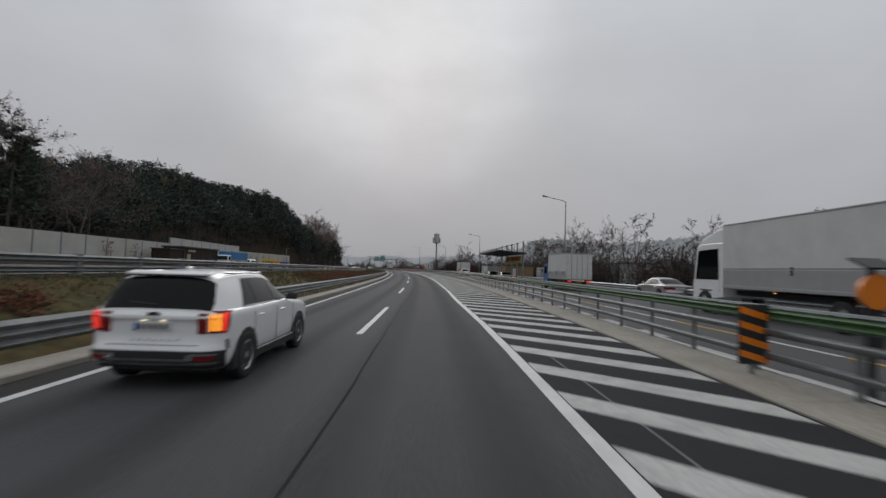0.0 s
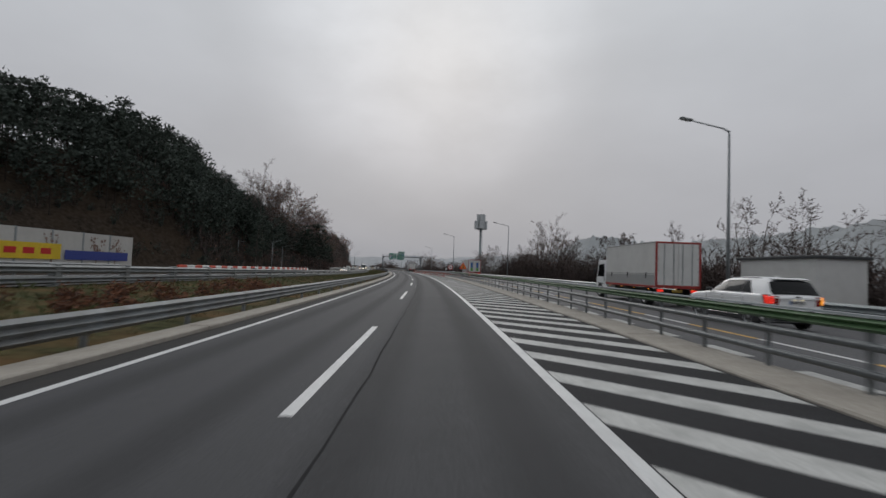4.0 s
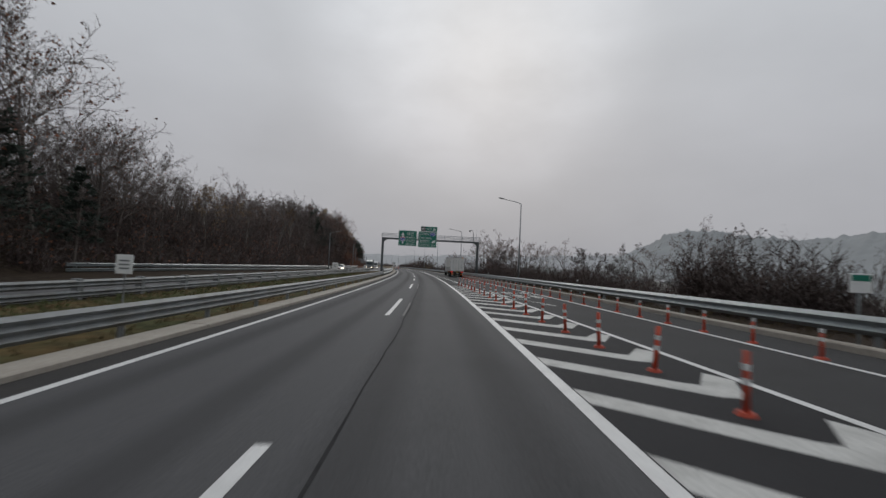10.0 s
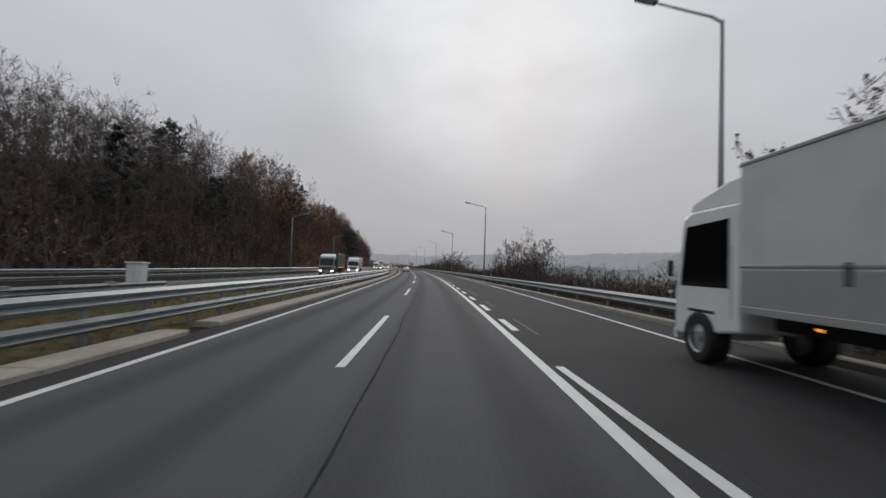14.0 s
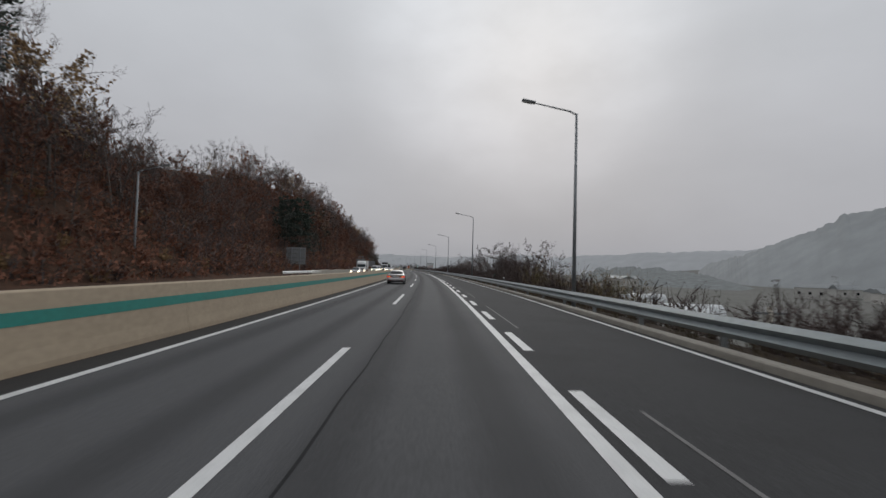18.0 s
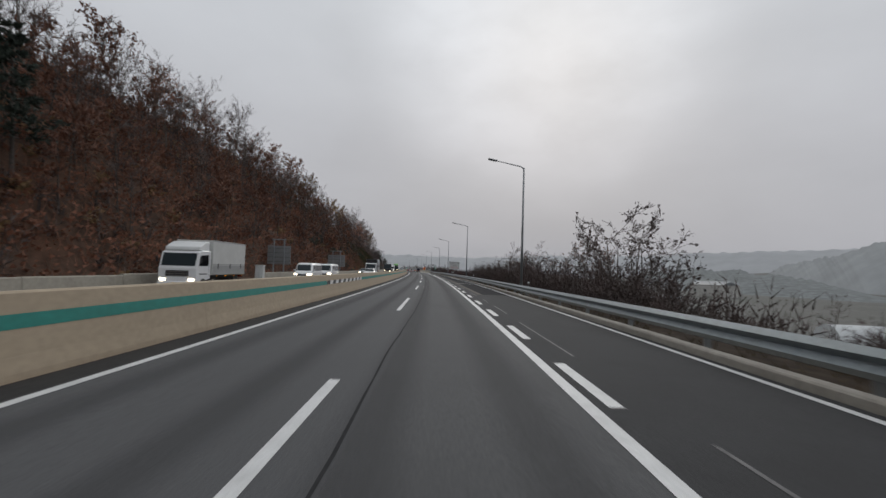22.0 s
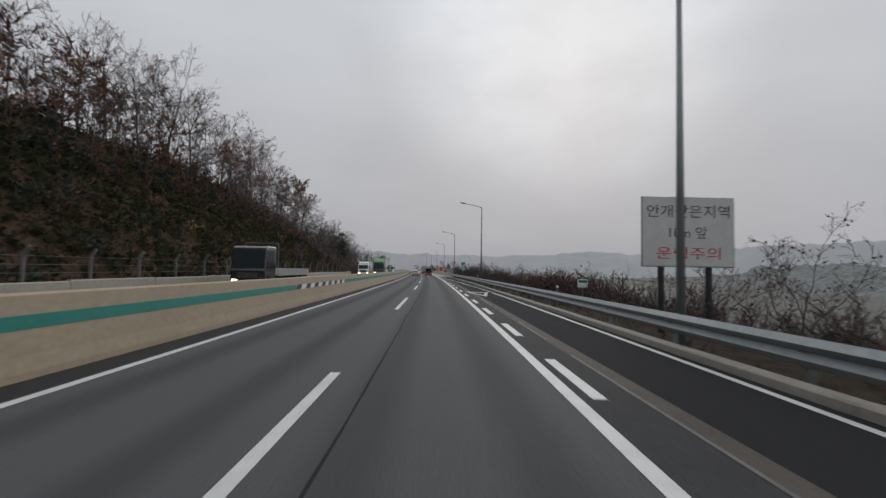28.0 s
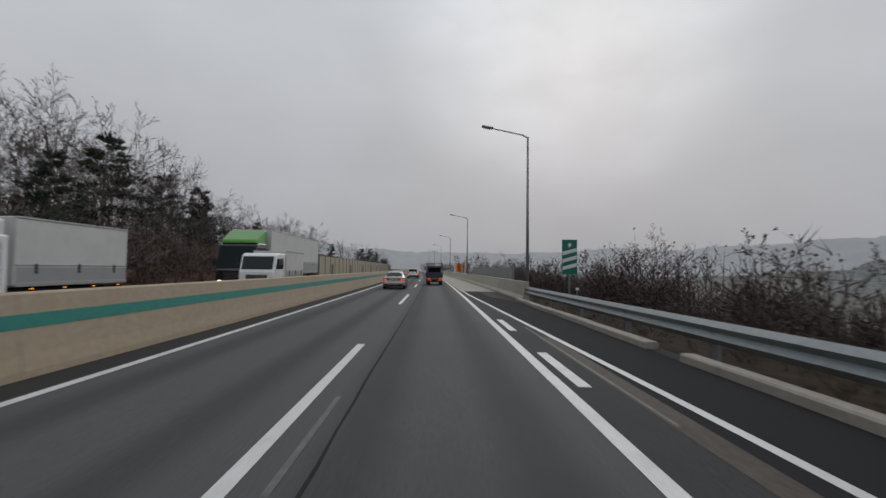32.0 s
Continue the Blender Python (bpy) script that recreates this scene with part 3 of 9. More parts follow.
for i in range(-22, 90):
    s = float(np.interp(i, (-22, 0, 2, 12, 14, 22, 34, 68, 79, 90), (-38.0, 4.62, 8.68, 28.61, 33.29, 49.2, 72.35, 138.17, 159.54, 181.0))) - 0.8
    k = KERB_IN(s - 3) - 0.06
    u0 = LINE_R(s) + 0.12
    w = k - u0
    bar("hatch_bar", [(s, u0), (s - w * 0.97, k), (s - w * 0.97 + 0.8, k), (s + 0.8, u0)], PAINT_OLD, "wide worn white hatch bar on the asphalt")
# an old scraped line under the hatching
for a, b, u0, w in ((3.5, 9.5, 4.38, 0.02), (26.5, 30.5, 4.38, 0.02), (47.0, 51.0, 4.38, 0.02), (269.9, 275.7, 4.64, 0.06), (272.6, 274.7, 5.5, 0.07), (294.0, 296.4, 5.07, 0.03)):
    g_ = loft("worn_line_trace", a, b, [(u0 - w, 0.0045), (u0 + w, 0.0045)], GHOST, 3)
    tagged(g_, "faint trace of an old scraped line on the asphalt", "road marking", kind="structure")
# chevrons whose tips turn forward along the slip road's line
for i in range(37):
    far = float(np.interp(i, (0, 10, 24, 35), (182.9, 206.0, 239.1, 264.5)))
    bend = RAMP_L(far - 2.3) - 1.05
    w = bend - 3.78
    if w > 0.3:
        bar("chevron_bar", [(far, 3.78), (far - 0.75, 3.78), (far - 0.75 - w, bend + 0.05), (far - 0.85 - w, bend + 0.4), (far + 0.25 - w, bend + 0.95), (far + 0.75 - w, bend + 0.72), (far - 0.1 - w, bend + 0.18), (far - w, bend)][::-1], PAINT_OLD, "worn white chevron bar with a hooked tip")
# lettering on the slip road, too worn to read
rl_ = random.Random(12)
for row, (lo, hi) in enumerate(((251.9, 254.9), (248.0, 251.3))):
    for u0 in (5.95, 6.2, 6.45, 6.95, 7.15, 7.4, 7.65, 8.2, 8.4, 8.65):
        a0, a1 = lo + rl_.uniform(0, 0.9), hi - rl_.uniform(0, 0.8)
        du = rl_.uniform(-0.12, 0.12)
        wd = rl_.uniform(0.08, 0.15)
        bar("worn_letter_bar", [(a0, u0), (a1, u0 + du), (a1, u0 + du + wd), (a0, u0 + wd)][::-1], PAINT_OLD, "worn white lettering stroke painted on the asphalt", 0.0075)
    for u0 in (6.0, 7.0, 8.2):
        for a0 in (lo + 0.5, hi - 0.9):
            bar("worn_letter_bar", [(a0, u0), (a0 + 0.3, u0), (a0 + 0.3, u0 + 0.55), (a0, u0 + 0.55)][::-1], PAINT_OLD, "worn white lettering stroke painted on the asphalt", 0.011)
bar("worn_letter_bar", [(248.5, 6.4), (250.0, 6.1), (250.2, 6.3), (247.6, 6.6), (242.5, 7.75), (242.4, 7.6)], PAINT_OLD, "long worn white stroke painted on the asphalt", 0.014)
bar("bay_marking", [(542.97, 4.69), (541.2, 5.7), (541.05, 5.36)], PAINT, "white painted wedge marking of an emergency bay", 0.011)
bar("bay_marking", [(541.2, 5.70), (538.35, 6.75), (538.2, 6.65), (541.1, 5.5)], PAINT, "white painted line of an emergency bay", 0.012)
hatch_bed = loft("hatch_bed", S0, 268, lambda s: [(3.72, 0.003), (KERB_IN(s) + 0.0 if s < 184 else max(3.8, RAMP_L(s) - 0.1), 0.003)], ASPHALT_HATCH, 5)
tagged(hatch_bed, "dark asphalt under the hatched gore", "road", kind="structure")
q = -40.0
while q < 180:
    bar("ramp_block", [(q, KERB_IN(q) + 1.26), (q, KERB_IN(q) + 1.7), (q + 1.5, KERB_IN(q) + 1.7), (q + 1.5, KERB_IN(q) + 1.26)], PAINT_OLD, "worn white block marking beside the kerb", -0.004)
    q += 2.9
q = -40.0
while q < 180:
    bar("ramp_dash", [(q, 10.6), (q, 10.75), (q + 3.2, 10.75), (q + 3.2, 10.6)], PAINT_YELLOW if int(q / 4) % 2 else PAINT, "painted dash on the slip road", -0.004)
    q += 3.3

# ---- kerbs ----
def kerb(name, s0, s1, uf, w, h, label, joint=6.0, gaps=()):
    root = thing(name, Matrix.Identity(4), label, "kerb", kind="structure")
    rr = random.Random(int(abs(s0)) + 7)
    s = s0
    while s < s1:
        e = min([s1, s + joint] + [g0 for g0, g1 in gaps if s < g0 < s + joint])
        a = rr.uniform(-0.015, 0.015)
        c = 0.03
        loft("kerb_stone", s, e - 0.02, lambda q: [(uf(q) + a, -0.05), (uf(q) + a, h - c), (uf(q) + a + c, h + a * 0.4), (uf(q) + a + w - c, h + a * 0.4), (uf(q) + a + w, h - c), (uf(q) + a + w, -0.05)], KERB, 3.0, root, closed=True)
        s = e
        for g0, g1 in gaps:
            if g0 <= s < g1 or s < g0 < s + 0.5:
                s = g1
    return root


kerb("median_kerb", S0, 399, lambda s: -4.95, 0.72, 0.12, "beige concrete kerb strip at the median", gaps=((206.3, 208.8), (321.0, 322.6)))
kerb("gore_kerb", S0, 184, lambda s: KERB_IN(s), 1.2, 0.06, "flat beige concrete kerb strip under the guardrail")
kerb("verge_kerb", 186, 704, lambda s: max(EDGE_R(s) + 0.28, RAIL_R(s) - 0.66), 0.3, 0.17, "beige concrete kerb along the hard shoulder", 4.0, ((388.0, 389.2), (474.6, 476.0), (597.0, 597.8), (687.0, 688.4)))

# ---- median barrier ----
def barrier_profile(u0, w=0.31, h=1.27):
    return [(u0 + w - 0.03, -0.05), (u0 + w - 0.04, 0.08), (u0 + w - 0.09, 0.33), (u0 + w - 0.20, h - 0.03), (u0 + w - 0.23, h), (u0 - w + 0.23, h), (u0 - w + 0.20, h - 0.03), (u0 - w + 0.09, 0.33), (u0 - w + 0.04, 0.08), (u0 - w + 0.03, -0.05)]


BU = -4.72
B_START = 397.0
barrier = thing("median_barrier", Matrix.Identity(4), "tan painted concrete median barrier with a teal band", "barrier", kind="structure")
s = B_START
while s < 1120:
    e = min(1120, s + 12)
    loft("barrier_section", s, e - 0.012, barrier_profile(BU), BARRIER, 6, barrier, closed=True)
    s = e


def band(s0, s1, mat, name="painted_band"):
    loft(name, s0, s1, [(BU + 0.31 - 0.136 + 0.005, 0.72), (BU + 0.31 - 0.162 + 0.005, 0.94)], mat, 6, barrier)


STRIPED = ((507.0, 519.5), (621.0, 632.0))
at_s = B_START + 0.3
for a, b in STRIPED:
    band(at_s, a, BAND)
    s = a
    i = 0
    while s < b - 0.01:
        vs = [P(q, BU + 0.31 - (0.136 if z < 0.8 else 0.162) + 0.005, z) for q, z in ((s - 0.16, 0.72), (s + 0.64, 0.72), (s + 0.96, 0.94), (s + 0.16, 0.94))]
        part("slanted_stripe", mesh_from("slanted_stripe", vs, [(0, 1, 2, 3)], WHITE if i % 2 else BLACK), None, barrier)
        s += 0.8
        i += 1
    at_s = b + 0.3
band(at_s, 1120, BAND)

# ---- guardrails ----
def beam(u0, z0, h, waves, depth=0.1, face=1):
    pr = []
    n = waves * 4
    for i in range(n + 1):
        z = z0 + h * i / n
        pr.append((u0 + face * depth * (0.5 - 0.5 * math.cos(2 * math.pi * waves * i / n)), z))
    return pr


def guardrail(name, s0, s1, uf, beams, post_h, gap, mat, label, face=1, post_mat=None, pw=0.12, zf=lambda s: 0.0):
    root = thing(name, Matrix.Identity(4), label, "guardrail", kind="structure")
    for z0, h, waves, bmat in beams:
        s = s0
        while s < s1 - 0.5:
            e = min(s1, s + 40)
            loft("rail_beam", s, e + 0.02, lambda q: [(uf(q) + du, z + zf(q)) for du, z in beam(0, z0, h, waves, face=face)], bmat or mat, 4, root, smooth=False)
            s = e
    me = bpy.data.meshes.new("rail_post")
    b = box(pw, pw, post_h + 0.3, 0, 0, post_h / 2 - 0.15, bevel=0.012)
    box(0.1, 0.16, 0.2, face * 0.06, 0, post_h - 0.22, bm=b)
    b.to_mesh(me)
    b.free()
    me.materials.append(post_mat or STEEL_DULL)
    s = s0 + 1
    while s < s1:
        part("rail_post", me, None, root, m=at(s, uf(s) - face * 0.09, zf(s)))
        s += gap
    return root


guardrail("median_guardrail", S0, 300, lambda s: -5.25 - 0.6 * max(0, min(1, (s - 285) / 20)) * 0.3, [(0.29, 0.5, 3, None)], 0.77, 4.0, STEEL_DULL, "grey three-wave steel guardrail with weathered posts")
guardrail("median_guardrail_high", 298, 401, lambda s: -5.2 - 0.25 * max(0, min(1, (s - 385) / 16)), [(0.78, 0.34, 2, None), (0.3, 0.3, 2, None)], 1.12, 2.0, STEEL, "taller grey double steel guardrail on posts")
guardrail("opposite_guardrail", S0, 330, lambda s: OPP_R(s) + 0.3, [(0.56, 0.32, 2, None), (0.16, 0.3, 2, None)], 0.92, 4.0, STEEL_DULL, "weathered grey double guardrail beside the oncoming lanes", face=1, pw=0.3, zf=lambda s: OPP_Z(s) - 0.1)
guardrail("far_guardrail", 60, 126, lambda s: OPP_L(s) - 0.4, [(0.46, 0.32, 2, None)], 0.8, 4.0, STEEL_DULL, "weathered grey guardrail on the far side of the oncoming lanes", zf=OPP_Z)
FAR_RAIL = table((256, -25.8), (300, -22.0), (345, -19.3), (400, -18.4))
guardrail("far_guardrail", 256, 400, FAR_RAIL, [(0.66, 0.3, 2, None), (0.26, 0.26, 2, None)], 0.98, 4.0, STEEL, "grey double guardrail below the wooded slope", zf=OPP_Z)
guardrail("verge_guardrail", 186, 722, RAIL_R, [(0.37, 0.46, 2, None)], 0.8, 4.0, STEEL, "grey two-wave steel guardrail along the verge", face=-1)
guardrail("apron_guardrail", -60, 186, RAIL_R, [(0.44, 0.36, 2, None)], 0.82, 4.0, STEEL, "grey two-wave steel guardrail along the slip road", face=-1)


def pipe_rail():
    """Gore fence: posts with two dark square pipes and a green rounded beam behind them."""
    root = thing("gore_guardrail", Matrix.Identity(4), "steel post fence with two grey rails and a green beam", "guardrail", kind="structure")
    f = lambda s: KERB_IN(s) + 1.03
    for z0 in (0.37, 0.76):
        # rounded pipe with a flat bright top
        loft("rail_pipe", S0, 183, lambda s: [(f(s) - 0.08 + 0.065 * math.cos(t), z0 + 0.065 * math.sin(t)) for t in (0.26, 0.79, 1.57, 2.36, 2.88, 3.4, 3.93, 4.71, 5.5, 6.02)], PIPE_STEEL, 5, root, closed=True, smooth=True)
    loft("rail_beam", S0, 183, lambda s: [(f(s) - 0.02 + du, z) for du, z in beam(0, 0.95, 0.2, 2, 0.07, -1)], GREENRAIL, 5, root)
    loft("rail_cap", S0, 183, lambda s: [(f(s) - 0.06, 1.165), (f(s) - 0.05, 1.2), (f(s) + 0.1, 1.2), (f(s) + 0.12, 1.165)], STEEL, 5, root)
    me = bpy.data.meshes.new("rail_post")
    b = box(0.07, 0.09, 1.3, 0, 0, 0.47, bevel=0.01)
    b.to_mesh(me)
    b.free()
    me.materials.append(STEEL_DULL)
    s = -60.0
    while s < 183:
        part("rail_post", me, None, root, m=at(s, f(s) + 0.05))
        s += 2.0


pipe_rail()

# ---- street lamps ----
HEAD_GREY = material("lamp_head_grey", (0.2, 0.21, 0.215), 0.45, metal=0.3, grain=0.08, scale=10)
LENS = material("lamp_lens", (0.5, 0.5, 0.48), 0.2)


def lamp_post(m, h=10.0, arm=2.7, group="lamps along the verge", label="tall tapered grey steel street lamp, unlit"):
    root = thing("street_lamp", m, label, "street lamp", group)
    part("base_plate", box(0.42, 0.42, 0.03, 0, 0, 0.015, 0.006), STEEL_DULL, root)
    part("pole", tube((0, 0, 0), (0, 0, h), 0.11, 0.06, 12), POLE, root, smooth=True)
    part("hatch", box(0.012, 0.13, 0.32, -0.108, 0, 0.75, 0.004), STEEL_DULL, root)
    b = tube((0, 0, h - 0.05), (-0.35, 0, h + 0.12), 0.05, 0.045, 8)
    tube((-0.33, 0, h + 0.115), (-arm + 0.45, 0, h + 0.5), 0.045, 0.035, 8, b)
    part("arm", b, POLE, root, smooth=True)
    hd = part("lamp_head", box(0.72, 0.28, 0.12, -arm + 0.2, 0, h + 0.56, 0.045, rot=pose(0, 0, 0, 0, 10, 0), seg=2), HEAD_GREY, root)
    part("lens", box(0.46, 0.2, 0.03, -arm + 0.15, 0, h + 0.5, 0.008, rot=pose(0, 0, 0, 0, 10, 0)), LENS, hd)
    return root


lamp = lamp_post(at(114.5, 18.3, -0.05))
for s, u, z in ((52.8, 18.3, -0.05), (-8, 18.4, -0.05), (171.2, 17.2, -0.3), (276.5, 12.9, -0.1), (324.0, 10.7, -0.1), (371.4, 9.35, 0.0), (420.0, 9.1, -0.1), (469.0, 8.9, -0.05),
                (516.5, 8.45, 0.05), (564.0, 8.2, -0.2), (611.2, 7.75, -0.1), (659.5, 8.05, 0.0), (705.8, 7.45, 0.15), (752.0, 7.6, 0), (799, 7.6, 0), (846, 7.6, 0), (893, 7.6, 0), (940, 7.6, 0)):
    copy_thing(lamp, at(s, u, min(z, 0.0)))
copy_thing(lamp, at(230.0, 14.5, -0.3)).scale = (1.2, 1.2, 1.2)
small_lamp = lamp_post(at(328, -19.4, 0.1, 180), 8.6, 2.3, "lamps beyond the oncoming lanes", "grey steel street lamp beyond the oncoming lanes, unlit")
for s, u in ((380, -18.8), (433.0, -21.2)):
    copy_thing(small_lamp, at(s, u, OPP_Z(s), 180))
for s, u in ((166.3, -23.0), (184.0, -26.0), (118.0, -30.0)):
    copy_thing(small_lamp, at(s, u, OPP_Z(s), 180)).scale = (0.58, 0.58, 0.58)

# ---- trees ----
BARK = material("grey_brown_bark", (0.11, 0.092, 0.08), 0.9, grain=0.3, scale=6, stain=0.4, stain_scale=1.5, bump=0.6, bump_scale=25, vary=0.25)
PALE_BARK = material("pale_bark", (0.26, 0.24, 0.215), 0.85, grain=0.25, scale=5, stain=0.6, stain_scale=2, stain_col=(0.1, 0.09, 0.08), vary=0.2)
PINE_BARK = material("dark_pine_bark", (0.04, 0.033, 0.028), 0.95, grain=0.3, scale=6, spec=0.1)
TWIG = material("bare_twigs", (0.125, 0.1, 0.092), 0.9, grain=0.25, scale=1.2, vary=0.3)
TWIG_GREY = material("grey_twigs", (0.17, 0.155, 0.15), 0.9, grain=0.2, scale=1.0, vary=0.25)
BROWN_LEAF = material("dry_oak_leaves", (0.21, 0.092, 0.057), 0.85, grain=0.4, scale=2.5, stain=0.5, stain_scale=0.6, stain_col=(0.13, 0.072, 0.046), vary=0.3)
RUST_LEAF = material("rust_leaves", (0.13, 0.052, 0.026), 0.85, grain=0.4, scale=2.5, vary=0.3)
TAN_LEAF = material("dry_tan_leaves", (0.22, 0.14, 0.07), 0.85, grain=0.4, scale=2.5, vary=0.3)
NEEDLE = material("pine_needles", (0.04, 0.055, 0.042), 0.8, grain=0.4, scale=2.0, vary=0.3)
SCRUB = material("scrub_twigs", (0.075, 0.056, 0.05), 0.9, grain=0.35, scale=0.7, stain=0.6, stain_scale=0.15, stain_col=(0.085, 0.05, 0.045))
MAROON_LEAF = material("maroon_leaves", (0.1, 0.032, 0.034), 0.85, grain=0.4, scale=2.5)
GREENGRASS = material("green_weeds", (0.085, 0.105, 0.04), 0.9, grain=0.4, scale=1.0, stain=0.7, stain_scale=0.2, stain_col=(0.12, 0.09, 0.04))
VERGE_STRAW = material("verge_straw", (0.085, 0.062, 0.034), 0.9, grain=0.4, scale=1.0, stain=0.7, stain_scale=0.15, stain_col=(0.045, 0.04, 0.018))
MEDIAN_STRAW = material("median_straw", (0.17, 0.115, 0.06), 0.9, grain=0.4, scale=1.0, stain=0.9, stain_scale=0.12, stain_col=(0.075, 0.085, 0.03))
DARK_TURF = material("dark_slope_turf", (0.06, 0.064, 0.036), 0.95, grain=0.4, scale=1.2, stain=0.8, stain_scale=0.2, stain_col=(0.1, 0.074, 0.046), spec=0.1)
DRYGRASS = material("dry_grass", (0.16, 0.115, 0.06), 0.9, grain=0.4, scale=1.0, stain=0.8, stain_scale=0.12, stain_col=(0.07, 0.075, 0.025))


class Sprout:
    """Collects bars and thin blades for one mesh."""

    def __init__(self):
        self.v, self.f = [], []

    def bar(self, a, b, r0, r1, n):
        d = (b - a).normalized()
        x = d.orthogonal().normalized()
        y = d.cross(x)
        k = len(self.v)
        for c, r in ((a, r0), (b, r1)):
            for i in range(n):
                t = 2 * math.pi * i / n
                self.v.append(c + x * (r * math.cos(t)) + y * (r * math.sin(t)))
        for i in range(n):
            j = (i + 1) % n
            self.f.append((k + i, k + j, k + n + j, k + n + i))

    def blade(self, a, b, w, rr):
        d = (b - a).normalized()
        x = d.cross(Vector((rr.uniform(-1, 1), rr.uniform(-1, 1), rr.uniform(-1, 1)))).normalized() * w
        k = len(self.v)
        x = x * 1.35
        self.v += [a - x, a + x, b]
        self.f.append((k, k + 1, k + 2))

    def leaf(self, c, size, rr):
        x = Vector((rr.uniform(-1, 1), rr.uniform(-1, 1), rr.uniform(-1, 1))).normalized()
        y = x.orthogonal().normalized() * size
        x = x * size * 0.7
        k = len(self.v)
        self.v += [c - x, c + x * 0.6 - y * 0.7, c + x * 0.7 + y * 0.7]
        self.f.append((k, k + 1, k + 2))

    def mesh(self, name, mat):
        return mesh_from(name, self.v, self.f, mat)


def aim(rr, d, spread, lift=0.0):
    v = Vector((rr.gauss(0, 1), rr.gauss(0, 1), rr.gauss(0, 1))).normalized()
    r = (d * math.cos(spread) + (v - d * v.dot(d)).normalized() * math.sin(spread))
    r.z += lift
    return r.normalized()


def grow(wood, twig, leaf, p, d, ln, r, level, rr, c):
    """One bent shoot with its side shoots; returns nothing."""
    seg = (5, 4, 2, 2)[level] if level < 4 else 1
    pts, dirs = [p.copy()], []
    for i in range(seg):
        d = aim(rr, d, (0.10, 0.24, 0.3, 0.3, 0.2)[level], c["lift"][level])
        dirs.append(d)
        pts.append(pts[-1] + d * (ln / seg))
    for i in range(seg):
        ra, rb = r * (1 - 0.7 * i / seg), r * (1 - 0.7 * (i + 1) / seg)
        if level <= 1:
            wood.bar(pts[i], pts[i + 1], ra, rb, 6 if level == 0 else 4)
        elif level == 2:
            twig.bar(pts[i], pts[i + 1], max(0.012, ra), max(0.008, rb), 3)
        else:
            twig.blade(pts[i], pts[i + 1], c["blade"][level - 3], rr)
    if level >= 4:
        for x in range(c["leaves"]):
            leaf.leaf(pts[0].lerp(pts[-1], rr.random()) + Vector((rr.uniform(-0.14, 0.14), rr.uniform(-0.14, 0.14), rr.uniform(-0.14, 0.08))), c["leaf_size"] * rr.uniform(0.6, 1.3), rr)
        return
    n = c["count"][level]
    for j in range(n):
        lo = c["from"][level]
        f = lo + (1 - lo) * (j + rr.random()) / n
        k = min(seg - 1, int(f * seg))
        q = pts[k].lerp(pts[k + 1], min(1.0, f * seg - k))
        e = dirs[k]
        if level == 0:
            g = j * 2.4 + rr.uniform(-0.5, 0.5)
            w = rr.uniform(*c["open"]) * (1.15 - 0.55 * f)
            e = Vector((math.cos(g) * math.sin(w), math.sin(g) * math.sin(w), math.cos(w)))
            side = ln * c["limb"] * (1.15 - 0.62 * f) * rr.uniform(0.75, 1.2)
        else:
            e = aim(rr, e, rr.uniform(0.4, 0.95), 0.08)
            side = ln * rr.uniform(0.3, 0.55) * (1.2 - 0.5 * f)
        grow(wood, twig, leaf, q, e, side, r * (1 - 0.7 * f) * (0.55 if level == 0 else 0.45), level + 1, rr, c)


def bare_meshes(seed, h, fork=0.3, width=1.0, stems=1, leaves=0, leaf_size=0.12, flat=0.0, count=(9, 6, 6, 3), blade=(0.012, 0.009)):
    """Wood, twigs and leaves of a leafless broad tree of height h."""
    rr = random.Random(seed)
    wood, twig, leaf = Sprout(), Sprout(), Sprout()
    c = {"lift": (0.05, 0.10 - flat * 0.1, 0.06 - flat * 0.06, 0.03, 0.0), "blade": blade, "leaves": leaves, "leaf_size": leaf_size,
         "count": tuple(max(3, round(q / (stems ** 0.8))) if i == 0 else q for i, q in enumerate(count)), "from": (fork, 0.22, 0.15, 0.15),
         "open": (0.55 + flat * 0.3, 1.0 + flat * 0.35), "limb": 0.5 * width}
    for k in range(stems):
        a = 6.28 * k / stems + rr.uniform(-0.5, 0.5)
        w = 0.03 if stems == 1 else rr.uniform(0.12, 0.34)
        d = Vector((math.cos(a) * w, math.sin(a) * w, 1)).normalized()
        grow(wood, twig, leaf, Vector((math.cos(a), math.sin(a), 0)) * (0.0 if stems == 1 else 0.12) + Vector((0, 0, -0.4)), d, h * (0.86 if stems == 1 else rr.uniform(0.62, 0.86)), h * (0.0135 if stems == 1 else 0.009), 0, rr, c)
    return wood, twig, leaf


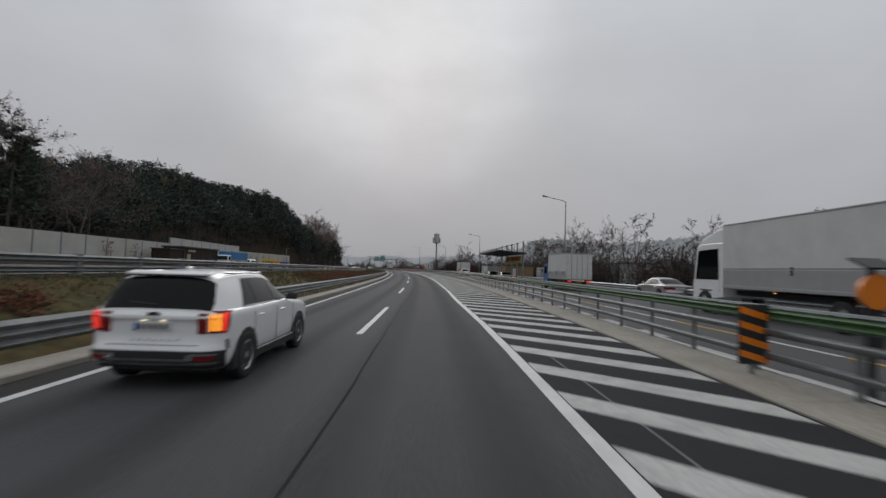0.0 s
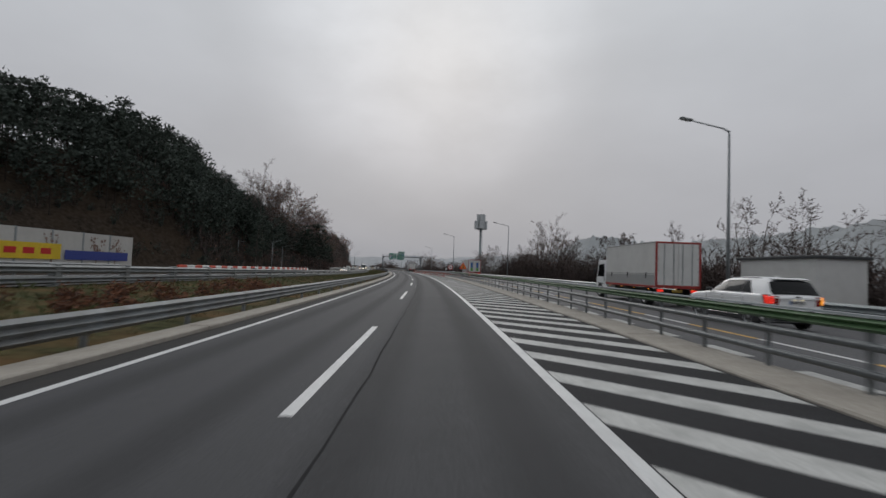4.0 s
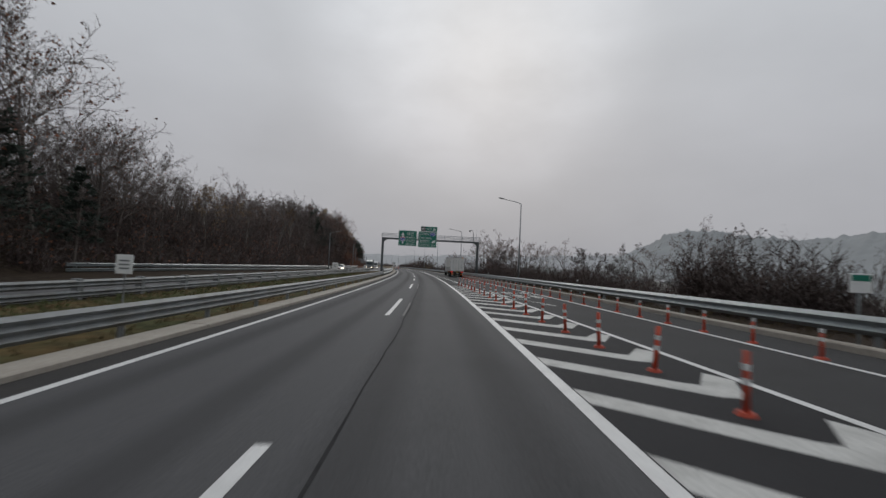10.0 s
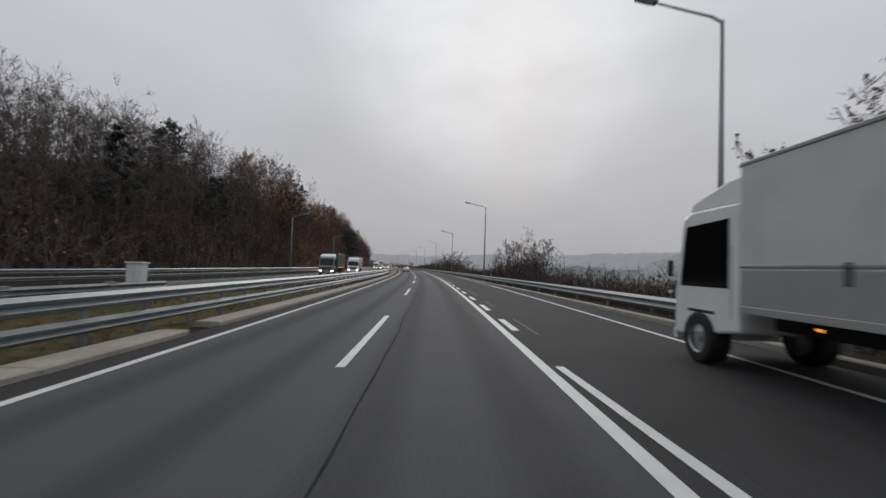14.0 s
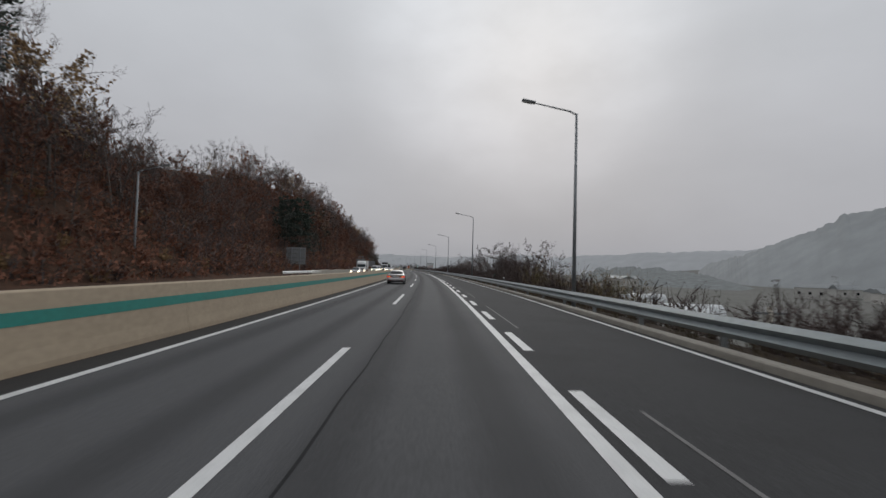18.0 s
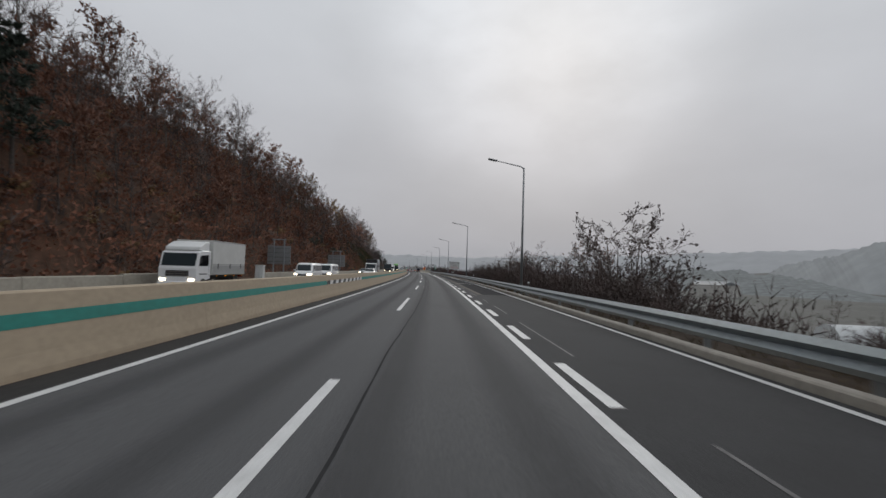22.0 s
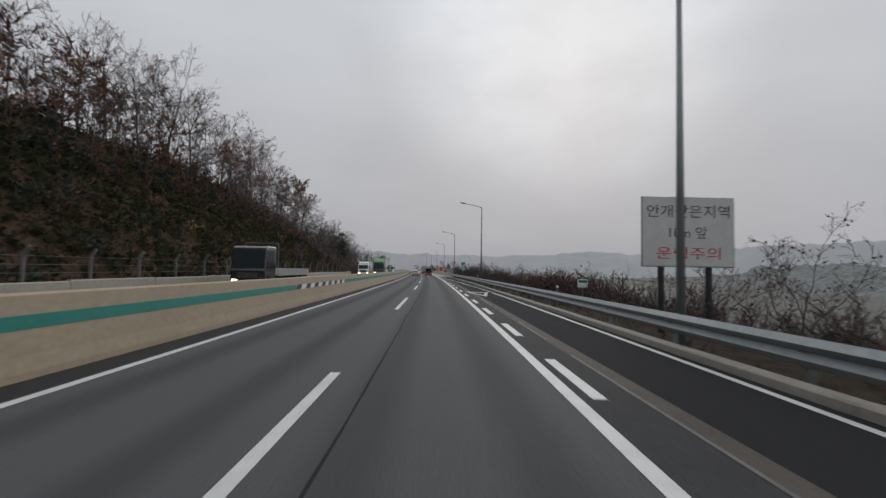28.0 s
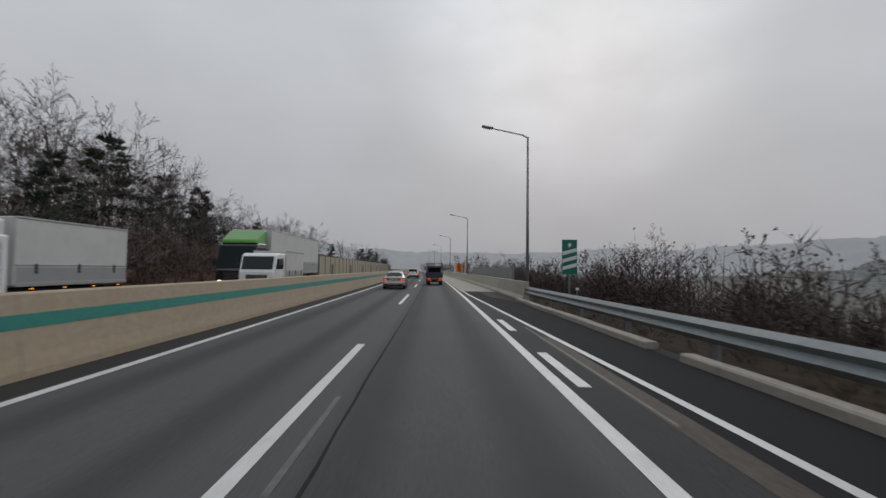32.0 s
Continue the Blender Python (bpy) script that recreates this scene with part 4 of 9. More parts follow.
def pine_meshes(seed, h, bushy=1.0):
    rr = random.Random(seed)
    wood, needle = Sprout(), Sprout()
    wood.bar(Vector((0, 0, -0.3)), Vector((0.1, 0, h * 0.55)), h * 0.014, h * 0.009, 6)
    wood.bar(Vector((0.1, 0, h * 0.55)), Vector((0, 0.1, h * 0.97)), h * 0.009, h * 0.002, 5)
    n = 15
    for i in range(n):
        f = 0.3 + 0.68 * i / n
        for j in range(4):
            if rr.random() < 0.12:
                continue
            ang = rr.uniform(0, 6.28)
            ln = h * (0.26 * (1.05 - f) + 0.045) * rr.uniform(0.6, 1.25) * bushy
            a = Vector((0, 0, h * (f + rr.uniform(-0.02, 0.02))))
            d = Vector((math.cos(ang), math.sin(ang), rr.uniform(0.0, 0.35))).normalized()
            e = a + d * ln
            wood.bar(a, e, 0.03, 0.01, 3)
            for q in range(4):
                c = a.lerp(e, 0.35 + 0.65 * rr.random())
                for x in range(9):
                    s0 = c + Vector((rr.gauss(0, 0.2), rr.gauss(0, 0.2), rr.gauss(0, 0.1))) * (ln * 0.42 + 0.3)
                    dd = aim(rr, d, rr.uniform(0.2, 1.2), 0.35)
                    needle.blade(s0, s0 + dd * rr.uniform(0.25, 0.5), 0.06, rr)
    return wood, needle


def tree_thing(name, m, wood, crown, wmat, cmat, label, category, group, leaf=None, lmat=None, scale=1.0):
    root = new(name)
    root.matrix_basis = m @ Matrix.Scale(scale, 4)
    tagged(root, label, category, group)
    part("trunk", wood, wmat, root)
    part("crown", crown, cmat, root)
    if leaf:
        part("dry_leaves", leaf, lmat, root)
    return root


BARE, OAK, PINE, BIRCH = [], [], [], []
for k in range(5):
    w, t, _ = bare_meshes(11 + k, 10.0, fork=0.28 + 0.05 * (k % 3), width=1.25 + 0.14 * (k % 3), stems=2 if k == 4 else 1, count=(9, 7, 7, 4), flat=0.25, blade=(0.012, 0.01))
    BARE.append((w.mesh("trunk", BARK), t.mesh("crown", TWIG), None))
for k in range(3):
    w, t, l = bare_meshes(31 + k, 10.0, fork=0.22, width=1.3, leaves=1, leaf_size=0.2, count=(9, 6, 5, 3))
    OAK.append((w.mesh("trunk", BARK), t.mesh("crown", TWIG), l.mesh("dry_leaves", BROWN_LEAF if k < 2 else TAN_LEAF)))
for k in range(3):
    w, n_ = pine_meshes(51 + k, 10.0, 1.0 + 0.2 * k)
    PINE.append((w.mesh("trunk", BARK), n_.mesh("crown", NEEDLE), None))
for k in range(2):
    w, t, _ = bare_meshes(71 + k, 10.0, fork=0.45, width=0.62, count=(9, 6, 6, 2))
    BIRCH.append((w.mesh("trunk", PALE_BARK), t.mesh("crown", TWIG_GREY), None))
# old broad trees with crooked limbs and a fine rounded crown
SPREAD = []
for k in range(3):
    w, t, l = bare_meshes(131 + k, 10.0, fork=0.2, width=1.55, leaves=1, leaf_size=0.13, flat=0.55, count=(11, 8, 7, 5), blade=(0.011, 0.009))
    l.f = l.f[::9]
    SPREAD.append((w.mesh("trunk", BARK), t.mesh("crown", TWIG), l.mesh("dry_leaves", BROWN_LEAF)))
# dry robinias with seed pods and a few leaves, on the valley side
ROBINIA = []
for k in range(4):
    w, t, l = bare_meshes(91 + k, 10.0, fork=0.2, width=1.15, stems=2 + k % 2, leaves=1, leaf_size=0.14, flat=0.6, count=(9, 7, 6, 4), blade=(0.015, 0.013))
    l.f = l.f[::6] if k < 3 else l.f[::3]
    ROBINIA.append((w.mesh("trunk", BARK), t.mesh("crown", TWIG), l.mesh("dry_leaves", SCRUB)))

TREE_KINDS = {
    "bare": (BARE, "bare_tree", "leafless grey-brown broad tree with fine twigs", "tree", "bare trees"),
    "oak": (OAK, "oak_tree", "oak tree holding dry reddish-brown leaves", "tree", "oak trees"),
    "pine": (PINE, "pine_tree", "dark green pine tree with a ragged crown", "tree", "pine trees"),
    "birch": (BIRCH, "pale_tree", "slender leafless tree with a pale trunk", "tree", "pale trees"),
    "spread": (SPREAD, "broad_tree", "old leafless broad tree with crooked limbs and fine twigs", "tree", "broad trees"),
    "robinia": (ROBINIA, "robinia_tree", "leafless spreading tree with dark seed pods", "tree", "valley trees"),
}


def plant(kind, s, u, h, rr, z=None):
    h *= 0.8 if kind == "spread" else 1.0
    lib, name, label, cat, group = TREE_KINDS[kind]
    w, c, l = lib[rr.randrange(len(lib))]
    zz = terrain(s, u) - 0.1 if z is None else z
    p = P(s, u, zz)
    m = Matrix.Translation(p) @ pose(0, 0, 0, rr.uniform(-3, 3), rr.uniform(-3, 3), rr.uniform(0, 360))
    tree_thing(name, m, w, c, None, None, label, cat, group, l, None, h / 10.0)


rt = random.Random(77)


def left_kind(s):
    """Which trees stand on the slope at s."""
    if s < 200:
        return rt.choices(("pine", "bare", "oak"), (7, 2, 1))[0]
    if s < 262:
        return rt.choices(("pine", "bare", "oak", "birch"), (3, 5, 1, 1))[0]
    if s < 345:
        return rt.choices(("birch", "bare", "oak"), (4, 5, 1))[0]
    if s < 430:
        return rt.choices(("oak", "bare", "pine"), (4, 5, 1))[0]
    if s < 560:
        return rt.choices(("oak", "bare", "pine"), (5, 6, 1))[0]
    if s < 690:
        return rt.choices(("oak", "bare"), (4, 6))[0]
    return rt.choices(("bare", "pine"), (5, 2))[0]


# the first rows of the wooded slope, tree by tree
n = 0
s = 45.0
while s < 770:
    for row in range(2):
        q = s + rt.uniform(-2.5, 2.5)
        run = HILL_RUN(q)
        u = HILL_EDGE(q) - 1.0 - row * run * 0.5 - rt.uniform(0.5, run * 0.4)
        if (500 < q < 640 and row == 0 and rt.random() < 0.8) or (615 < q < 692 and row == 0):
            continue
        if q < 165 and row == 0:
            continue
        hh = rt.uniform(7.5, 10.5) if q > 260 else rt.uniform(6.5, 9.5) if q > 190 else rt.uniform(8, 10.5)
        if 690 < q < 770:
            hh = rt.uniform(6, 8.5)
        if 440 < q < 489:
            hh = rt.uniform(4.5, 6.5)
        if 262 < q < 300:
            hh = rt.uniform(8, 10.5)
        if 296 <= q < 345:
            hh = rt.uniform(6.0, 8.0)
        plant(left_kind(q), q, u, hh, rt)
    s += 7.8
for q, u, h in ((55, -46, 15.5), (58, -47, 14.5), (62, -50, 14.5), (52, -52, 17), (180, -30, 9), (186, -31, 11), (216, -31, 10), (221, -29, 12), (226, -28.5, 10.5), (232, -28, 14), (238, -28, 12), (243, -27.5, 15), (250, -27, 11), (257, -26, 8.5), (402, -25, 11), (474, -22, 10), (478, -20.5, 9.5), (480, -24, 9.5), (483, -23, 10), (487, -22.5, 11), (720, -22.9, 10.2 - terrain(720, -22.9)), (723, -20.8, 9.5 - terrain(723, -20.8)), (756, -28, 8.5), (790, -40, 9)):
    plant("pine", q, u, h, rt)
for q, u, h in ((60, -46, 11), (70, -47, 13), (398, -24, 13), (404, -26, 13), (494, -21.5, 9), (498, -22, 8), (710, -21, 9.5), (714, -25, 9), (724, -28, 8), (731, -28, 7.5), (705, -20, 9.5), (698, -20, 9.5)):
    plant("oak" if 390 < q < 500 else "bare", q, u, h, rt)


for q, u, h in ((297, -29, 12), (302, -31, 12.5), (306, -28, 10.5), (51, -46, 20), (54, -51, 20), (68, -47, 17), (71, -50, 16), (199, -35, 18), (205, -34, 19), (211, -32, 20), (214, -36, 19), (218, -32, 20), (221, -37, 18), (224, -32, 19.5), (229, -33, 15), (234, -33, 17), (239, -31, 17.5), (244, -32, 18), (249, -31, 18.5), (254, -32, 19), (258, -30, 18.5), (261, -33, 17), (264, -29, 13.5), (268, -30, 12), (384, -27, 14.5), (390, -26, 15), (397, -28, 14), (640, -24, 11.5), (646, -22.5, 11.5), (653, -23, 10.5), (659, -22.2, 11.3), (665, -24, 11.5), (671, -22, 10.5), (677, -23, 11), (683, -21.8, 10.5), (689, -22, 9), (696, -21.5, 7.8), (705, -22, 8)):
    plant("spread", q, u, h, rt)


def low_tree(sp_w, sp_t, base, h, rr, tag):
    """A cheap leafless tree for the deep wood: thin trunk, bent limbs and a fine fan of twigs."""
    tip = base + Vector((rr.uniform(-0.6, 0.6), rr.uniform(-0.6, 0.6), h))
    sp_w.bar(base, base.lerp(tip, 0.7), 0.055, 0.02, 4)
    wide = 0.0155 if tag == "bare" else 0.05
    low, fan = (0.28, 0.5) if tag != "bare" else (0.14, 0.5)
    for i in range(12):
        f = rr.uniform(low, 0.85)
        a = base.lerp(tip, f)
        d = Vector((rr.gauss(0, 1), rr.gauss(0, 1), rr.uniform(fan - 0.2, fan + 0.9))).normalized()
        m = a + d * h * rr.uniform(0.1, 0.19)
        d = aim(rr, d, 0.3, 0.3)
        b = m + d * h * rr.uniform(0.08, 0.16)
        sp_w.blade(a, m, 0.022, rr)
        sp_w.blade(m, b, 0.013, rr)
        for j in range(11 if tag == "bare" else 9):
            g = rr.random()
            c = a.lerp(m, g * 2) if g < 0.3 else m.lerp(b, g)
            e = c + aim(rr, d, rr.uniform(0.3, 1.2), 0.1) * h * rr.uniform(0.06, 0.13)
            sp_t.blade(c, e, wide, rr)
            q = c.lerp(e, 0.6)
            sp_t.blade(q, q + aim(rr, d, rr.uniform(0.4, 1.2), 0.1) * h * rr.uniform(0.04, 0.09), wide * 0.8, rr)


def low_conifer(sp_w, sp_t, base, h, rr):
    """A pine of the deep wood: bare lower trunk and a domed crown of needle tufts."""
    tip = base + Vector((rr.uniform(-0.5, 0.5), rr.uniform(-0.5, 0.5), h))
    sp_w.bar(base, base.lerp(tip, 0.85), 0.075, 0.03, 4)
    rad = h * rr.uniform(0.17, 0.25)
    low = rr.uniform(0.15, 0.4)
    for i in range(32):
        f = rr.random() ** 0.8
        g = rr.uniform(0, 6.283)
        w = rad * math.sqrt(max(0.04, 1 - f * f)) * rr.uniform(0.55, 1.1)
        c = base.lerp(tip, low + (1 - low) * f) + Vector((math.cos(g) * w, math.sin(g) * w, 0))
        for j in range(6):
            k = c + Vector((rr.gauss(0, 0.42), rr.gauss(0, 0.42), rr.gauss(0, 0.2)))
            if j < 4:
                sp_t.leaf(k, rr.uniform(0.22, 0.42), rr)
            else:
                sp_t.blade(k, k + Vector((math.cos(g) * 0.5, math.sin(g) * 0.5, rr.uniform(0.1, 0.6))), 0.07, rr)


def deep_wood():
    rr = random.Random(88)
    sw, st = Sprout(), Sprout()
    for i in range(1150):
        s = 32 + 200 * rr.random() ** 0.95
        run = HILL_RUN(s)
        u = HILL_EDGE(s) - (0.3 * run if s < 165 else 1.5) - rr.random() * (run * 0.7 + 16)
        low_conifer(sw, st, P(s, u, terrain(s, u) - 0.2), rr.uniform(7.5, 10.0) * (0.8 if s > 185 else 0.66 if s < 95 else 0.9 if s < 120 else 1.04), rr)
    root = thing("woods", Matrix.Identity(4), "dense dark pine wood covering the slope", "woods", kind="stuff")
    part("trunks", sw.mesh("trunks", PINE_BARK), None, root)
    part("crowns", st.mesh("crowns", NEEDLE), None, root)
    for tag, lo, hi, mat, step in (("bare", 190, 790, TWIG, 0.72), ("oak", 395, 645, BROWN_LEAF, 1.2)):
        rr = random.Random(hash_of(tag))
        sw, st = Sprout(), Sprout()
        s = lo
        while s < hi:
            run = HILL_RUN(s)
            u = HILL_EDGE(s) - 2.0 - rr.random() ** 0.85 * (run + 9 if tag != "oak" else run)
            p = P(s, u, terrain(s, u) - 0.2)
            tall = 1.25 if 255 < s < 286 else 0.62 if 438 < s < 489 else 0.82 if 286 <= s < 328 else 0.85 if 328 <= s < 350 else 0.75 if tag == "oak" else 1.0
            if not (615 < s < 692 and HILL_EDGE(s) - u < 0.55 * run):
                low_tree(sw, st, p, rr.uniform(5.5, 10.0) * tall, rr, tag)
            s += step * rr.uniform(0.4, 1.1)
        if tag == "bare":
            for i in range(520):
                s = rr.uniform(225, 400)
                u = HILL_EDGE(s) - 1.5 - rr.random() * (HILL_RUN(s) + 24)
                low_tree(sw, st, P(s, u, terrain(s, u) - 0.2), rr.uniform(5.0, 9.0) * (0.62 if 290 < s < 330 else 1.0), rr, tag)
            for i in range(200):
                s = rr.uniform(190, 960)
                u = DROP(s) + rr.uniform(22, 110)
                low_tree(sw, st, P(s, u, terrain(s, u) - 0.2), rr.uniform(3.5, 7.5), rr, tag)
        root = thing("woods", Matrix.Identity(4), {"bare": "dense leafless grey-brown wood covering the slope", "oak": "rust-brown oak thicket on the slope"}[tag], "woods", kind="stuff")
        part("trunks", sw.mesh("trunks", BARK), None, root)
        part("crowns", st.mesh("crowns", mat), None, root)


def hash_of(t):
    return sum(ord(c) * (i + 3) for i, c in enumerate(t))


deep_wood()


def undergrowth(name, label, lo, hi, uf, count, hf, mat, seed, w=0.014, blades=7, spread=0.5):
    rr = random.Random(seed)
    sp = Sprout()
    for i in range(count):
        s = rr.uniform(lo, hi)
        u0, u1 = uf(s)
        u = rr.uniform(u0, u1)
        b = P(s, u, terrain(s, u) - 0.05)
        h = hf(s) * rr.uniform(0.5, 1.15)
        for j in range(blades):
            d = Vector((rr.gauss(0, spread), rr.gauss(0, spread), 1)).normalized()
            m = b + d * h * rr.uniform(0.3, 0.6)
            e = m + aim(rr, d, rr.uniform(0.1, 0.7), 0.1) * h * rr.uniform(0.35, 0.6)
            if j % 3 == 0:
                sp.blade(b, m, w * 1.4, rr)
            sp.blade(m, e, w, rr)
    ob = new(name, sp.mesh(name, mat))
    return tagged(ob, label, "undergrowth", kind="stuff")


def bushes(name, label, spots, mat, seed, leafy=0.0, lmat=None, w=0.013, stems=6, twigs=9, size=0.14):
    """Rounded leafless bushes; spots yields (s, u, height, radius)."""
    rr = random.Random(seed)
    sp, lf = Sprout(), Sprout()
    for s, u, h, rad in spots(rr):
        b = P(s, u, terrain(s, u) - 0.08)
        for j in range(stems):
            a, o = rr.uniform(0, 6.283), rr.random() ** 0.6
            top = Vector((math.cos(a) * rad * o, math.sin(a) * rad * o, h * (1 - 0.5 * o * o) * rr.uniform(0.75, 1.1)))
            foot = Vector((top.x * 0.2, top.y * 0.2, 0))
            mid = foot.lerp(top, 0.55) + Vector((-top.x * 0.12, -top.y * 0.12, h * 0.06))
            sp.blade(b + foot, b + mid, w * 1.5, rr)
            sp.blade(b + mid, b + top, w, rr)
            d = (top - mid).normalized()
            for k in range(twigs):
                g = rr.uniform(0.25, 1.5)
                c = foot.lerp(mid, g) if g < 1 else mid.lerp(top, (g - 1) * 2)
                e = c + aim(rr, d, rr.uniform(0.4, 1.2), 0.1) * (0.18 + 0.16 * h) * rr.uniform(0.5, 1.2)
                sp.blade(b + c, b + e, w * 0.8, rr)
                if rr.random() < leafy:
                    lf.leaf(b + e, size * rr.uniform(0.6, 1.4), rr)
                    if leafy > 0.7:
                        lf.leaf(b + c.lerp(e, rr.random()), size * rr.uniform(0.7, 1.7), rr)
    root = thing(name, Matrix.Identity(4), label, "bushes", kind="stuff")
    part("stems", sp.mesh("stems", mat), None, root)
    if lf.v:
        part("dry_leaves", lf.mesh("dry_leaves", lmat), None, root)


def slope_spots(lo, hi, n, up, h0, h1):
    def f(rr):
        for i in range(n):
            s = rr.uniform(lo, hi)
            u = HILL_EDGE(s) + 0.6 - rr.random() ** 0.9 * HILL_RUN(s) * up
            h = rr.uniform(h0, h1)
            if h1 > 1.0 and 615 < s < 692 and HILL_EDGE(s) - u < 0.58 * HILL_RUN(s) and rr.random() < 0.9:
                continue
            yield s, u, h, h * rr.uniform(0.45, 0.8)
    return f


bushes("hill_bushes", "dense brown leafless bushes on the wooded slope", slope_spots(380, 780, 1400, 1.15, 0.9, 2.8), TWIG, 5, 0.4, BROWN_LEAF, 0.034, 5, 7)
bushes("wood_brush", "tall grey-brown brush under the bare trees", slope_spots(165, 400, 950, 1.0, 1.8, 4.2), TWIG, 21, 0.15, BROWN_LEAF, 0.036, 6, 8)
bushes("slope_brush", "grey-brown saplings covering the crest of the cut slope", slope_spots(438, 505, 520, 1.4, 1.8, 3.4), TWIG, 33, 0.3, BROWN_LEAF, 0.028, 7, 9)
bushes("crest_brush", "grey-brown thicket of saplings on the wooded slope", slope_spots(222, 405, 760, 1.45, 2.2, 4.4), SCRUB, 22, 0.05, BROWN_LEAF, 0.03, 6, 9)
bushes("oak_bushes", "rust-brown oak scrub holding its dry leaves", slope_spots(385, 690, 1250, 1.1, 0.8, 2.4), TWIG, 15, 0.8, BROWN_LEAF, 0.03, 5, 8)


def leaf_cover(name, label, lo, hi, count, mat, seed):
    """Low leafy growth that hides the soil of the slope."""
    rr = random.Random(seed)
    lf = Sprout()
    for i in range(count):
        s = rr.uniform(lo, hi)
        u = HILL_EDGE(s) + 0.4 - rr.random() * HILL_RUN(s) * 1.05
        b = P(s, u, terrain(s, u))
        h = rr.uniform(0.25, 0.9)
        for k in range(13):
            p = b + Vector((rr.gauss(0, 0.45), rr.gauss(0, 0.45), rr.random() * h))
            if k < 4:
                lf.blade(p - Vector((0, 0, 0.3)), p + Vector((rr.gauss(0, 0.2), rr.gauss(0, 0.2), 0.45)), 0.02, rr)
            else:
                lf.leaf(p, rr.uniform(0.1, 0.26), rr)
    ob = new(name, lf.mesh(name, mat))
    tagged(ob, label, "undergrowth", kind="stuff")


leaf_cover("leaf_cover", "rust-brown leafy growth covering the slope", 395, 618, 7600, BROWN_LEAF, 41)
leaf_cover("turf_cover", "dark olive growth covering the mown slope", 596, 696, 3000, DARK_TURF, 43)
leaf_cover("dark_cover", "dark low growth covering the wooded slope", 165, 400, 4500, SCRUB, 42)
bushes("slope_turf", "low dark green growth on the mown lower slope", slope_spots(600, 694, 1500, 0.75, 0.3, 0.75), DARK_TURF, 23, 0.9, DARK_TURF, 0.02, 6, 8, 0.12)
bushes("slope_straw", "patches of tan dry grass on the mown lower slope", slope_spots(600, 694, 420, 0.85, 0.25, 0.6), DRYGRASS, 24, 0.7, TAN_LEAF, 0.016, 7, 8, 0.09)
bushes("dry_bushes", "tan dry shrubs among the brown scrub", slope_spots(380, 690, 330, 1.0, 0.6, 1.6), DRYGRASS, 16, 0.8, TAN_LEAF, 0.016, 6, 8)
bushes("green_bushes", "dark evergreen bushes on the slope", slope_spots(560, 660, 260, 0.8, 0.6, 1.8), SCRUB, 17, 0.95, NEEDLE, 0.02, 6, 10)
bushes("bank_bushes", "tall dark brush on the roadside bank", slope_spots(655, 760, 420, 0.9, 2.0, 4.2), TWIG, 20, 0.25, BROWN_LEAF, 0.036, 7, 9)
bushes("pine_bushes", "dark evergreen undergrowth below the pines", slope_spots(60, 215, 600, 1.0, 1.0, 3.0), SCRUB, 18, 0.9, NEEDLE, 0.022, 6, 9)

# ---- the valley side: trees and scrub below the verge ----
TREES_RIGHT = ((202.5, 20.5, 7.4), (205, 22, 7.0), (207, 20, 6.8), (211, 20.5, 6.0), (214.5, 20, 6.1), (218, 20, 6.3), (221, 20.5, 5.8), (241, 17, 4.4), (248, 17, 4.8), (256, 17, 4.3), (265, 18, 5.3), (272, 17, 4.8), (281, 17, 5.9), (289, 17, 6.4), (297, 17, 6.1), (303, 16, 6.6), (307, 17, 7.5), (312, 17, 8.2), (319, 17, 9.5), (322, 16, 8.4),
               (366, 17, 6.2), (372, 17, 6.4), (378, 17, 6.4), (386, 17, 6.0), (392, 17, 7.6))
TREES_FAR = ((460, 18, 5.4), (465, 19, 6.2), (470, 20, 5.6), (525, 22, 7.4), (532, 24, 8.6), (537, 23, 7.8), (529, 20, 6.2), (569, 20, 6.2), (575, 22, 7.4), (581, 25, 7.6), (587, 25, 7.2), (594, 24, 5.8), (628, 23, 4.4), (633, 22, 3.9),
             (662, 14, 3.0), (668, 15, 2.8), (675, 14, 2.4), (683, 14, 2.5), (690, 15, 2.8), (697, 14, 3.6), (702, 14, 3.9), (707, 15, 3.7), (714, 14, 3.8), (724, 15, 4.0), (736, 15, 3.8), (750, 15, 4.2))
SCRUB_TOP = table((185, 2.6), (196, 2.2), (212, 2.0), (231, 1.2), (236, 2.4), (265, 2.6), (300, 2.6), (330, 2.2), (378, 1.9), (398, 2.0), (410, 1.6), (413, -1.2), (421, -1.0), (424, 2.0), (430, 1.8), (432, -0.6), (436, 0.0), (438, 2.3), (462, 2.2), (468, 0.4), (476, 0.6), (480, 1.8), (484, 0.8), (488, 2.0), (492, 0.4), (497, 0.6), (501, 2.2), (528, 3.0), (545, 3.3), (556, 3.2), (572, 3.2), (578, 2.0), (602, 1.8), (607, 1.0), (612, 1.0), (620, 1.8), (632, 2.0), (638, 1.6), (648, 1.9), (652, 0.5), (657, 2.0), (668, 2.2), (673, 1.3), (690, 2.0), (760, 2.4))
rv = random.Random(123)
for q, u0, top in TREES_RIGHT + TREES_FAR:
    rv = random.Random(int(q * 10) + 5)
    for row in range(2):
        s = q + rv.uniform(-1.2, 1.2) + row * rv.uniform(-3, 3)
        u = u0 + rv.uniform(-0.8, 0.8) - row * rv.uniform(1.5, 3.5)
        if row and rv.random() < 0.35:
            continue
        h = top * (rv.uniform(0.93, 1.04) if row == 0 else rv.uniform(0.5, 0.75)) - terrain(s, u)
        plant("spread" if rv.random() < 0.4 else "robinia", s, u, h / 0.93, rv)
